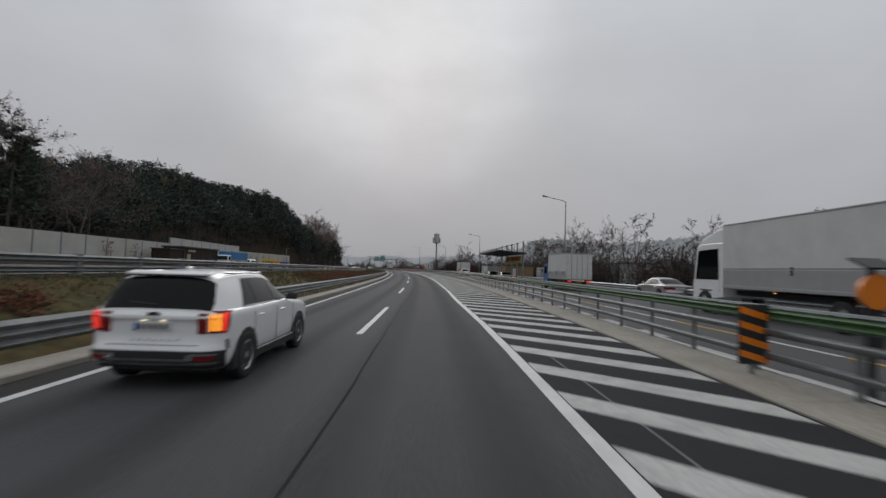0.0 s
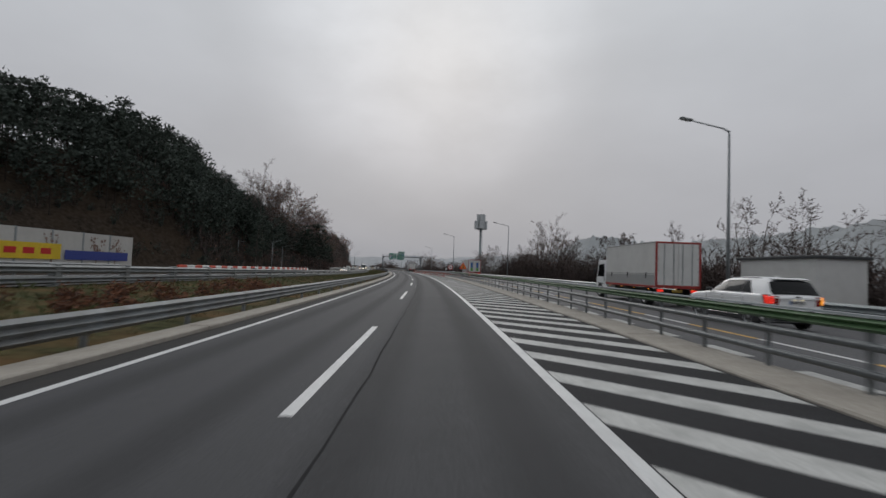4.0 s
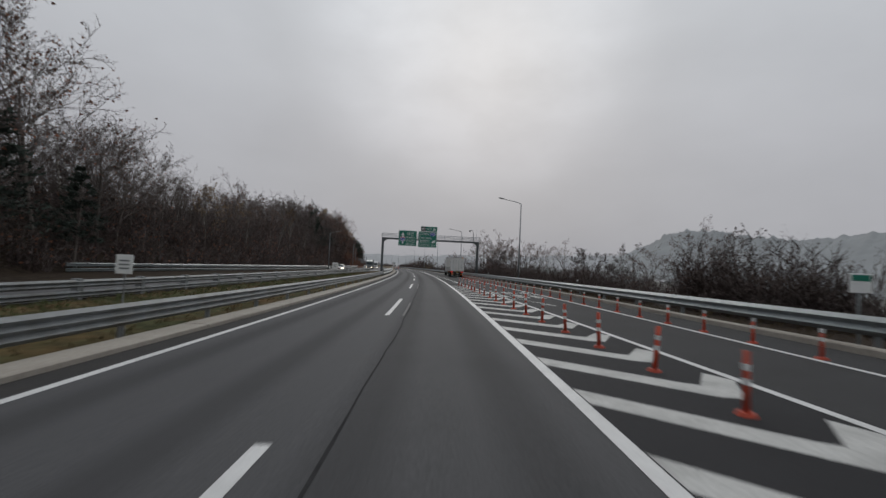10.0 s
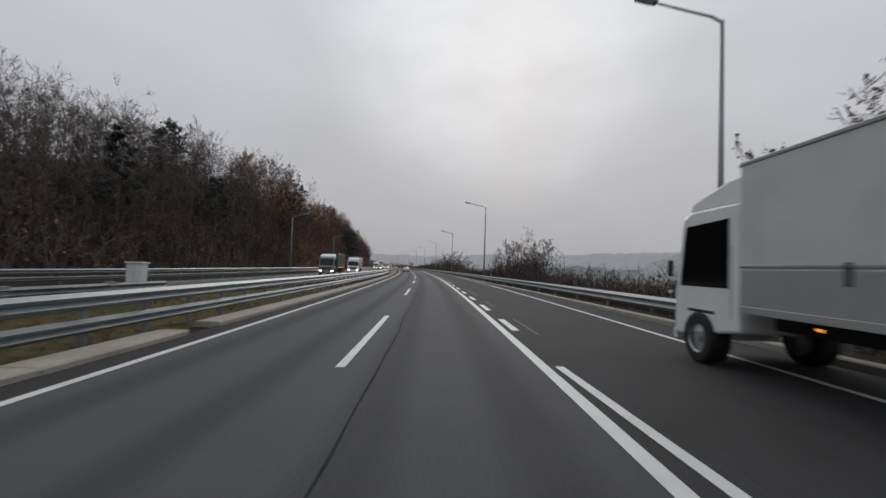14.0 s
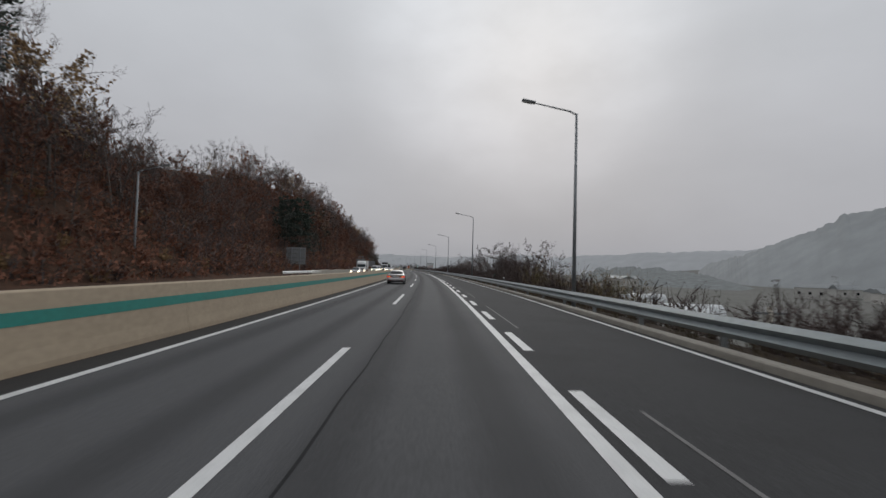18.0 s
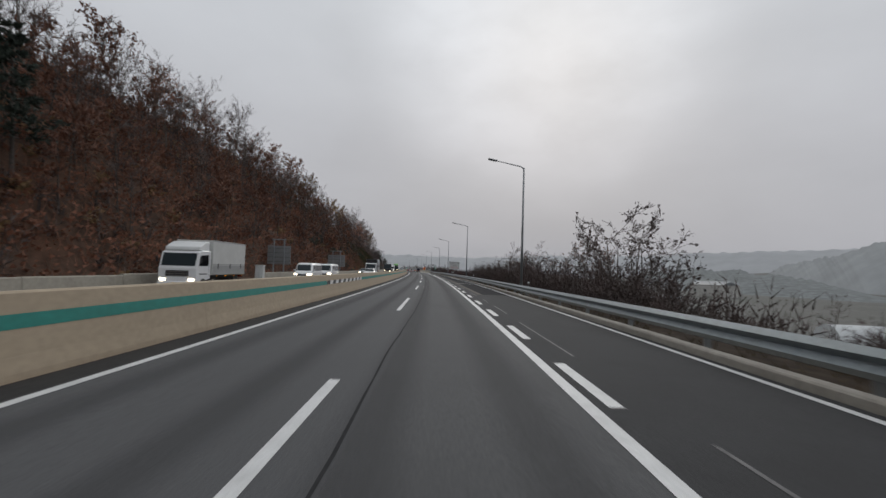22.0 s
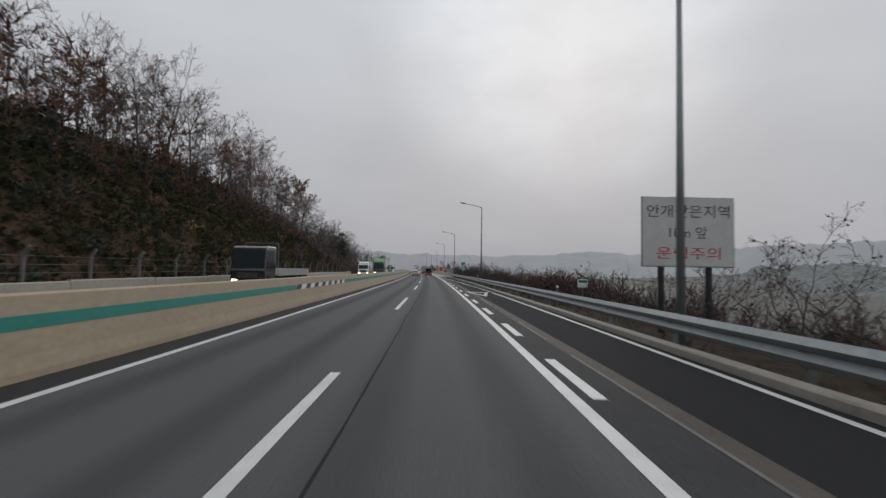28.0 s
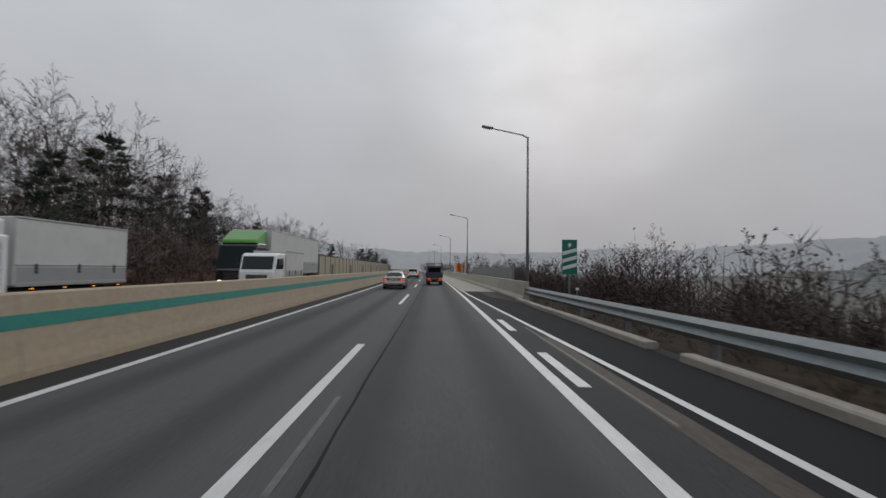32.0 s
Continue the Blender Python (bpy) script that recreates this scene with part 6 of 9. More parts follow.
flat("symbol", [(0.22, 1.99), (0.04, 2.14), (0.04, 2.05), (-0.16, 2.05), (-0.16, 1.76), (-0.07, 1.76), (-0.07, 1.94), (0.04, 1.94), (0.04, 1.84)], -0.014, SIGN_BLACK, cir)
flat("slash", [(-0.28, 2.2), (-0.24, 2.24), (0.28, 1.76), (0.24, 1.72)], -0.018, SIGN_RED, cir)
ex = post_sign("exit_countdown_sign", at(703.5, 9.35, -0.4), "green exit countdown sign with three white stripes", post=3.9, r=0.06)
part("panel", box(0.85, 0.04, 1.95, 0, 0, 2.95, 0.01), SIGN_GREEN, ex)
for k in range(3):
    z = 2.2 + k * 0.42
    flat("stripe", [(-0.4, z), (0.4, z + 0.22), (0.4, z + 0.42), (-0.4, z + 0.2)], -0.024, SIGN_WHITE, ex)
flat("symbol", [(-0.15, 3.6), (0.0, 3.75), (0.15, 3.6), (0.05, 3.6), (0.05, 3.5), (-0.05, 3.5), (-0.05, 3.6)], -0.024, SIGN_WHITE, ex)
gs = thing("median_sign", at(670.5, BU, 1.27), "small green sign on a bent post over the barrier", "road sign")
part("post", tube((0, 0.03, 0.0), (0, 0.03, 0.75), 0.03, n=8), STEEL, gs)
part("panel", box(0.6, 0.03, 0.85, 0.05, 0, 0.55, 0.008), SIGN_GREEN, gs)
for k in range(3):
    part("text_bar", box(0.42, 0.008, 0.09, 0.05, -0.017, 0.78 - 0.24 * k), SIGN_WHITE, gs)
for s, u, z in ((466.0, 12.0, -0.9), (232.0, 12.6, -0.1), (627.0, 10.5, -0.6)):
    sp = post_sign("distance_sign", at(s, u, z), "small white and green distance sign on a post", post=1.9)
    part("panel", box(0.6, 0.03, 0.5, 0, 0, 1.7, 0.006), SIGN_WHITE, sp)
    part("text_bar", box(0.5, 0.008, 0.16, 0, -0.017, 1.83), SIGN_GREEN, sp)
# delineators on the guardrail posts
for k in range(14):
    s = 215 + k * 37.0
    de = thing("delineator", at(s, RAIL_R(s) + 0.25, 0.0), "grey delineator post with a round white reflector", "delineator", "delineators")
    part("post", tube((0, 0, -0.4), (0, 0, 1.0), 0.025, n=8), STEEL_DULL, de)
    part("reflector", tube((0, -0.03, 1.05), (0, 0.03, 1.05), 0.06, n=14), SIGN_WHITE, de)
# cabinets
for s, u in ((330, -11.2), (612, -15.0), (520, -13.2)):
    cb = thing("control_cabinet", at(s, u, 0.1), "pale grey roadside control cabinet on a concrete foot", "cabinet", "control cabinets")
    part("foot", box(0.75, 0.6, 0.3, 0, 0, 0.12, 0.02), KERB, cb)
    part("body", box(0.65, 0.5, 1.3, 0, 0, 0.9, 0.03), SIGN_GREY, cb)
    part("roof", box(0.75, 0.6, 0.06, 0, 0, 1.58, 0.015), SIGN_GREY, cb)
    part("door_seam", box(0.01, 0.006, 1.1, 0.02, -0.252, 0.9), STEEL_DULL, cb)

# flexible bollards
def bollard(m, h=0.75):
    root = thing("traffic_bollard", m, "orange rubber lane bollard with pale bands", "bollard", "bollards beside the chevrons")
    part("foot", tube((0, 0, 0), (0, 0, 0.05), 0.13, 0.1, 10), RUBBER, root)
    part("post", tube((0, 0, 0.05), (0, 0, h), 0.045, 0.04, 10), RUBBER, root, smooth=True)
    for z in (0.38, 0.56):
        part("band", tube((0, 0, z), (0, 0, z + 0.08), 0.048, n=10), SIGN_GREY, root)
    return root


BOLLARD_U = table((183, 6.95), (190, 6.87), (206.9, 6.2), (238, 5.3), (260, 4.9), (268, 4.6))
bo = bollard(at(183.3, BOLLARD_U(183.3)), 0.8)
rbo = random.Random(61)
for i in range(1, 36):
    s = float(np.interp(i, (0, 9, 23, 32, 36), (183.3, 204.66, 238.1, 259.1, 268.3)))
    copy_thing(bo, at(s, BOLLARD_U(s) + rbo.uniform(-0.05, 0.05), 0, 0, rbo.uniform(-4, 4)))
bo2 = bollard(at(190, EDGE_R(190) + 0.22), 0.55)
s = 192.0
while s < 300:
    copy_thing(bo2, at(s, EDGE_R(s) + 0.22, 0))
    s += 2.0

# end of the gore fence: striped marker panel and flasher
mk = thing("hazard_marker", at(7.6, 7.35), "orange and black striped hazard marker panel", "hazard marker")
part("post", tube((0, 0.04, 0), (0, 0.04, 1.2), 0.04, n=8), STEEL, mk)
part("panel", box(0.5, 0.05, 1.0, 0, 0, 0.72, 0.01), SIGN_BLACK, mk)
for k in range(4):
    z = 0.28 + 0.24 * k
    flat("stripe", [(-0.25, z + 0.08), (0.25, z - 0.06), (0.25, z + 0.05), (-0.25, z + 0.19)], -0.03, SIGN_ORANGE, mk)
fl = thing("warning_flasher", at(6.4, 8.25), "round orange hazard flasher with a solar panel on top", "warning light")
part("post", tube((0, 0.04, 0), (0, 0.04, 1.85), 0.05, n=8), SIGN_BLACK, fl)
part("housing", box(0.3, 0.16, 0.7, 0, 0.05, 0.95, 0.03), SIGN_BLACK, fl)
part("lens", tube((0, -0.06, 1.5), (0, 0.06, 1.5), 0.26, 0.22, 20), SIGN_ORANGE, fl)
part("solar_panel", box(0.5, 0.34, 0.03, 0, 0.0, 1.9, rot=pose(0, 0, 0, 25, 0, 0)), SIGN_BLACK, fl)

# red and white water-filled barriers on the far side of the oncoming lanes
s = 142.0
k = 0
while s < 209.5:
    uu, zz = -26.0, terrain(s + 0.95, -26.0)
    rw = thing("works_barrier", at(s, uu, zz), "%s plastic works barrier standing in a row" % ("red" if k % 2 == 0 else "white"), "works barrier", "row of works barriers")
    bm_ = box(0.42, 1.86, 0.3, 0, 0.95, 0.15, 0.03)
    box(0.24, 1.86, 0.5, 0, 0.95, 0.54, 0.04, bm=bm_)
    part("body", bm_, WORKS_RED if k % 2 == 0 else SIGN_WHITE, rw)
    part("filler_cap", tube((0, 0.5, 0.79), (0, 0.5, 0.83), 0.05, n=8), SIGN_BLACK, rw)
    s += 1.92
    k += 1

for s, u, w in ((169.5, -11.0, 0.62), (203.0, -10.0, 0.62), (237.5, -9.6, 0.62), (272.0, -8.7, 0.62), (396.4, -4.72, 0.6)):
    ps = thing("marker_sign", at(s, u, 0.1 if u < -6 else 1.2), "small pale rectangular sign on a short post", "sign", "marker signs")
    part("post", tube((0, 0, 0), (0, 0, 0.9 if u > -6 else 1.6), 0.03, n=8), STEEL_DULL, ps)
    part("panel", box(w, 0.03, 0.7, 0, -0.05, 0.45 if u > -6 else 1.5, 0.01), SIGN_WHITE, ps)
    for k in range(3):
        part("text_bar", box(w * 0.6, 0.006, 0.06, 0, -0.07, (0.3 if u > -6 else 1.35) + 0.14 * k), STEEL_DULL, ps)

# ---- vehicles ----
CAR_WHITE = material("car_paint_white", (0.86, 0.865, 0.87), 0.28, coat=0.6, grain=0.02, scale=2, stain=0.18, stain_scale=1.5, stain_col=(0.55, 0.55, 0.54))
CAR_SILVER = material("car_paint_silver", (0.42, 0.4, 0.4), 0.3, metal=0.5, coat=0.6, grain=0.03, scale=2, stain=0.2, stain_scale=1.5)
CAR_BLACK = material("car_paint_black", (0.018, 0.018, 0.02), 0.25, coat=0.7, stain=0.2, stain_scale=1.5, stain_col=(0.04, 0.04, 0.04))
CAR_GREY = material("car_paint_grey", (0.2, 0.21, 0.22), 0.3, metal=0.3, coat=0.6, stain=0.2, stain_scale=1.5)
CAR_BLUE = material("truck_paint_dark_blue", (0.02, 0.032, 0.06), 0.4, coat=0.4, grain=0.1, scale=3, stain=0.4, stain_scale=1.5, stain_col=(0.03, 0.035, 0.045))
CAB_BLUE = material("cab_paint_blue", (0.03, 0.13, 0.36), 0.4, coat=0.4, grain=0.06, scale=3)
CAB_GREEN = material("cab_paint_green", (0.12, 0.36, 0.07), 0.4, coat=0.3, grain=0.06, scale=3)
DARK_GREEN = material("cargo_dark_green", (0.015, 0.035, 0.03), 0.5, grain=0.15, scale=2, stain=0.4, stain_scale=0.8, stain_col=(0.03, 0.045, 0.04))
CARGO_WHITE = material("cargo_box_white", (0.62, 0.62, 0.6), 0.45, grain=0.04, scale=2, stain=0.4, stain_scale=0.7, stain_col=(0.45, 0.45, 0.43))
CARGO_GREY = material("cargo_box_grey", (0.33, 0.335, 0.33), 0.5, grain=0.05, scale=2, stain=0.4, stain_scale=0.9, stain_col=(0.3, 0.3, 0.29))
RED_TRIM = material("truck_red_trim", (0.3, 0.03, 0.025), 0.5, grain=0.1, scale=4)
TARP_BLUE = material("blue_tarpaulin", (0.02, 0.17, 0.42), 0.6, grain=0.12, scale=3, bump=0.5, bump_scale=6)
TYRE = material("tyre_rubber", (0.018, 0.018, 0.019), 0.8, grain=0.2, scale=20)
ALLOY = material("alloy_rim", (0.42, 0.43, 0.44), 0.35, metal=0.7, grain=0.06, scale=20)
CHASSIS = material("chassis_black", (0.022, 0.022, 0.023), 0.7, grain=0.2, scale=6)
TRIM = material("black_plastic", (0.025, 0.025, 0.027), 0.55, grain=0.1, scale=10)
CHROME = material("chrome_trim", (0.55, 0.55, 0.56), 0.18, metal=0.9)
GLASS = glassy("tinted_glass", (0.006, 0.007, 0.008))
WINDSHIELD = glassy("windscreen_glass", (0.03, 0.04, 0.045))
PLATE_GLOW = glowing("lit_plate_lamp", (0.6, 0.55, 0.4), (1.0, 0.85, 0.55), 1.2)
TAIL_SMOKE = material("tail_lens_smoke", (0.25, 0.16, 0.16), 0.15, coat=0.5)
# darker copy of the silver paint, shade put into the boot recess's colour
CAR_SHADE = material("car_paint_silver_shaded", (0.38, 0.365, 0.37), 0.3, metal=0.5, coat=0.5)
PLATE = material("plate_white", (0.6, 0.61, 0.6), 0.4)
PLATE_YELLOW = material("plate_yellow", (0.65, 0.42, 0.05), 0.4)
PLATE_INK = material("plate_ink", (0.05, 0.05, 0.06), 0.5)
TAIL_RED = glowing("tail_lamp_red", (0.35, 0.01, 0.01), (1.0, 0.05, 0.03), 0.7)
TAIL_DARK = material("tail_lens_red", (0.2, 0.008, 0.008), 0.2, coat=0.5)
TAIL_AMBER = glowing("lit_amber_lamp", (0.6, 0.2, 0.02), (1.0, 0.36, 0.04), 1.1)
HEADLAMP = glowing("lit_headlamp", (0.8, 0.8, 0.75), (1.0, 0.85, 0.6), 5.0)
HEAD_OFF = material("headlamp_lens", (0.5, 0.52, 0.53), 0.1, coat=0.6)


SHELLS = {
    # height, rear, front, half width, rear and front corner radius
    "suv": ((0.26, 0.3, 4.5, 0.8, 0.25, 0.4), (0.34, 0.08, 4.7, 0.89, 0.28, 0.5), (0.5, 0.0, 4.8, 0.935, 0.3, 0.55), (0.6, 0.005, 4.81, 0.943, 0.3, 0.55), (0.64, 0.04, 4.8, 0.946, 0.29, 0.55), (0.8, 0.07, 4.76, 0.95, 0.27, 0.5),
            (0.95, 0.07, 4.62, 0.95, 0.25, 0.5), (1.03, 0.05, 4.25, 0.945, 0.23, 0.45), (1.08, 0.07, 3.75, 0.935, 0.22, 0.4), (1.12, 0.1, 3.5, 0.915, 0.2, 0.35), (1.15, 0.3, 3.3, 0.84, 0.25, 0.35)),
    "sedan": ((0.2, 0.25, 4.5, 0.78, 0.25, 0.4), (0.28, 0.07, 4.68, 0.87, 0.3, 0.5), (0.42, 0.0, 4.8, 0.91, 0.34, 0.6), (0.56, -0.005, 4.82, 0.917, 0.34, 0.6), (0.6, 0.03, 4.81, 0.918, 0.33, 0.6), (0.7, 0.06, 4.77, 0.918, 0.31, 0.6), (0.84, 0.06, 4.55, 0.915, 0.28, 0.55),
              (0.92, 0.045, 4.2, 0.905, 0.26, 0.5), (0.955, 0.06, 3.88, 0.885, 0.26, 0.45), (0.972, 0.2, 3.68, 0.86, 0.3, 0.4), (0.985, 0.6, 3.58, 0.83, 0.3, 0.4), (0.992, 0.8, 3.5, 0.72, 0.3, 0.4)),
    "van": ((0.26, 0.2, 4.7, 0.8, 0.15, 0.3), (0.36, 0.03, 4.93, 0.87, 0.16, 0.4), (0.55, 0.0, 4.99, 0.895, 0.16, 0.45), (0.85, 0.02, 4.95, 0.9, 0.15, 0.45), (1.0, 0.03, 4.78, 0.895, 0.14, 0.4), (1.08, 0.04, 4.62, 0.88, 0.14, 0.35),
            (1.4, 0.1, 4.4, 0.845, 0.14, 0.3), (1.7, 0.15, 4.15, 0.8, 0.15, 0.3), (1.82, 0.2, 4.0, 0.75, 0.18, 0.3), (1.9, 0.35, 3.8, 0.65, 0.2, 0.3), (1.93, 0.8, 3.3, 0.4, 0.2, 0.2)),
}


def smooth_curve(xs, ys):
    """A smooth, never overshooting curve through the points."""
    xs, ys = np.array(xs, float), np.array(ys, float)
    d = np.diff(ys) / np.diff(xs)
    m = np.concatenate(([d[0]], [2 * p * q / (p + q) if p * q > 0 else 0.0 for p, q in zip(d, d[1:])], [d[-1]]))

    def f(x):
        i = int(min(len(xs) - 2, max(0, np.searchsorted(xs, x) - 1)))
        h = xs[i + 1] - xs[i]
        t = min(1.0, max(0.0, (x - xs[i]) / h))
        return float((2 * t ** 3 - 3 * t * t + 1) * ys[i] + (t ** 3 - 2 * t * t + t) * h * m[i] + (3 * t * t - 2 * t ** 3) * ys[i + 1] + (t ** 3 - t * t) * h * m[i + 1])
    return f


CABINS = {
    # stations along the car: place, roof height, half width at the belt, half width at the roof's edge; and the belt's height
    "sedan": (((0.4, 0.985, 0.82, 0.7), (0.72, 1.055, 0.84, 0.68), (1.1, 1.225, 0.86, 0.68), (1.5, 1.37, 0.865, 0.66), (1.9, 1.445, 0.868, 0.655), (2.3, 1.47, 0.868, 0.65), (2.7, 1.435, 0.865, 0.65), (3.1, 1.315, 0.855, 0.66), (3.45, 1.12, 0.84, 0.66), (3.72, 0.965, 0.8, 0.68)), 0.955),
    "suv": (((0.1, 1.12, 0.84, 0.76), (0.19, 1.28, 0.86, 0.76), (0.3, 1.47, 0.885, 0.72), (0.4, 1.6, 0.9, 0.68), (0.52, 1.65, 0.905, 0.66), (0.9, 1.685, 0.915, 0.65), (1.5, 1.705, 0.92, 0.645), (2.2, 1.69, 0.915, 0.63), (2.6, 1.62, 0.91, 0.625), (3.0, 1.44, 0.9, 0.64), (3.35, 1.22, 0.875, 0.68), (3.62, 1.07, 0.83, 0.7)), 1.085),
}


class Cabin:
    """The part of a car above its belt: sections along the car, each with leaning sides and a crowned roof."""

    def __init__(self, kind):
        st, self.zb = CABINS[kind]
        self.y0, self.y1 = st[0][0], st[-1][0]
        ys = [q[0] for q in st]
        self.roof, self.belt, self.edge = (smooth_curve(ys, [q[k] for q in st]) for k in (1, 2, 3))
        self.ys = sorted({round(q, 3) for q in ys} | {round(float(q), 3) for q in np.linspace(self.y0, self.y1, 30)})

    def point(self, y, v, sx=1):
        """v runs from the belt (0) over the roof's edge (0.6) to the middle of the roof (1)."""
        zr, wb, wr = self.roof(y), self.belt(y), self.edge(y)
        ze = zr - min(0.1, 0.45 * (zr - self.zb))
        if v <= 0.6:
            t = v / 0.6
            return Vector((sx * (wb + (wr - wb) * (0.7 * t + 0.3 * t * t)), y, self.zb + (ze - self.zb) * t))
        t = (v - 0.6) / 0.4 * math.pi / 2
        return Vector((sx * wr * math.cos(t) ** 0.75, y, ze + (zr - ze) * math.sin(t)))

    def skin(self, mat, parent, name="cabin"):
        vs, fs = [], []
        half = [0, 0.15, 0.3, 0.45, 0.55, 0.6, 0.64, 0.68, 0.74, 0.8, 0.88, 1.0]
        around = [(v, 1) for v in half] + [(v, -1) for v in half[-2::-1]]
        k = len(around)
        for y in self.ys:
            vs += [self.point(y, v, sx) for v, sx in around]
        for i in range(len(self.ys) - 1):
            for j in range(k - 1):
                fs.append((i * k + j, i * k + j + 1, (i + 1) * k + j + 1, (i + 1) * k + j))
        fs.append(tuple(range(k))[::-1])
        fs.append(tuple((len(self.ys) - 1) * k + j for j in range(k)))
        return part(name, mesh_from(name, vs, [f[::-1] for f in fs], mat, True), None, parent)

    def panel(self, name, parent, mat, lo, hi, lift=0.006, n=6, m=5, label=""):
        """A panel between the rows lo and hi = (y at its one end, y at its other end, v); v past 1 runs down the far side."""
        vs, fs = [], []
        g = lambda y, v: self.point(y, v if v <= 1 else 2 - v, 1 if v <= 1 else -1)
        for j in range(m + 1):
            q = j / m
            v = lo[2] + (hi[2] - lo[2]) * q
            for i in range(n + 1):
                p = i / n
                y = (lo[0] + (lo[1] - lo[0]) * p) * (1 - q) + (hi[0] + (hi[1] - hi[0]) * p) * q
                nrm = (g(y + 0.01, v) - g(y - 0.01, v)).cross(g(y, min(1.99, v + 0.01)) - g(y, max(0.01, v - 0.01))).normalized()
                if nrm.dot(g(y, v) - Vector((0, y, self.zb - 0.4))) < 0:
                    nrm = -nrm
                vs.append((g(y, v), nrm))
        k = n + 1
        pts = [p + d * lift for p, d in vs]
        for j in range(m):
            for i in range(n):
                fs.append((j * k + i, j * k + i + 1, (j + 1) * k + i + 1, (j + 1) * k + i))
        rim = [i for i in range(k)] + [j * k + n for j in range(1, m + 1)] + [m * k + i for i in range(n - 1, -1, -1)] + [j * k for j in range(m - 1, 0, -1)]
        o, r = len(pts), len(rim)
        pts += [pts[i] for i in rim] + [vs[i][0] - vs[i][1] * 0.01 for i in rim]
        for i in range(r):
            j = (i + 1) % r
            fs.append((o + j, o + i, o + r + i, o + r + j))
        return part(name, mesh_from(name, pts, fs, mat, True), None, parent, label)


class Shell:
    """Car skin, level over level; gives its points by height and by the way round the plan."""

    def __init__(self, kind):
        self.t = np.array(SHELLS[kind])

    def level(self, z):
        """Rear, front, half width and corner radii at height z, by a smooth curve through the levels."""
        t = self.t
        i = int(min(len(t) - 2, max(0, np.searchsorted(t[:, 0], z) - 1)))
        h = t[i + 1, 0] - t[i, 0]
        x = min(1.0, max(0.0, (z - t[i, 0]) / h))
        out = []
        for k in range(1, 6):
            d = (t[i + 1, k] - t[i, k]) / h
            m = []
            for j in (i, i + 1):
                if 0 < j < len(t) - 1:
                    d0 = (t[j, k] - t[j - 1, k]) / (t[j, 0] - t[j - 1, 0])
                    d1 = (t[j + 1, k] - t[j, k]) / (t[j + 1, 0] - t[j, 0])
                    m.append(2 * d0 * d1 / (d0 + d1) if d0 * d1 > 0 else 0.0)
                else:
                    m.append(d)
            out.append(float((2 * x ** 3 - 3 * x * x + 1) * t[i, k] + (x ** 3 - 2 * x * x + x) * h * m[0] + (3 * x * x - 2 * x ** 3) * t[i + 1, k] + (x ** 3 - x * x) * h * m[1]))
        return out

    def end(self, a, z, front=False):
        """Point a metres round from the middle of the rear (or front) face."""
        yr, yf, w, r0, r1 = self.level(z)
        r, y, sg = (r1, yf, -1) if front else (r0, yr, 1)
        q = abs(a)
        flat = w - r
        if q <= flat:
            x, d = q, 0.035 * (q / w) ** 2
        elif q <= flat + r * math.pi / 2:
            t = (q - flat) / r
            x, d = flat + r * math.sin(t), r * (1 - math.cos(t)) + 0.035 * (flat / w) ** 2
        else:
            d = r + 0.035 * (flat / w) ** 2 + q - flat - r * math.pi / 2
            x = w
        return Vector((math.copysign(x, a), y + sg * d, z))

    def side(self, y, z, sx):
        yr, yf, w, r0, r1 = self.level(z)
        return Vector((sx * w, y, z))

    def skin(self, mat, parent):
        bm = bmesh.new()
        rows = []
        zs = sorted({round(float(q), 4) for q in self.t[:, 0]} | {round(float(a_ + (b_ - a_) * f), 4) for a_, b_ in zip(self.t[:, 0], self.t[1:, 0]) if b_ - a_ > 0.05 for f in (0.33, 0.67)})
        for z in zs:
            yr, yf, w, r0, r1 = self.level(z)
            half = [self.end(f * (w - r0), z) for f in (0, 0.5, 1)] + [self.end(w - r0 + r0 * math.pi / 2 * f, z) for f in (0.17, 0.33, 0.5, 0.67, 0.83, 1)]
            y0, y1 = half[-1].y, self.end(w - r1 + r1 * math.pi / 2, z, True).y
            half += [Vector((w, y0 + (y1 - y0) * f, z)) for f in (0.2, 0.4, 0.6, 0.8)]
            half += [self.end(w - r1 + r1 * math.pi / 2 * f, z, True) for f in (1, 0.75, 0.5, 0.25)] + [self.end(f * (w - r1), z, True) for f in (1, 0.5, 0)]
            ring = half + [Vector((-p.x, p.y, p.z)) for p in half[-2:0:-1]]
            rows.append([bm.verts.new(p) for p in ring])
        n = len(rows[0])
        for a, b in zip(rows, rows[1:]):
            for i in range(n):
                bm.faces.new((a[i], a[(i + 1) % n], b[(i + 1) % n], b[i]))
        bm.faces.new(rows[0][::-1])
        bm.faces.new(rows[-1])
        bmesh.ops.recalc_face_normals(bm, faces=bm.faces)
        return part("body", bm, mat, parent, smooth=True)

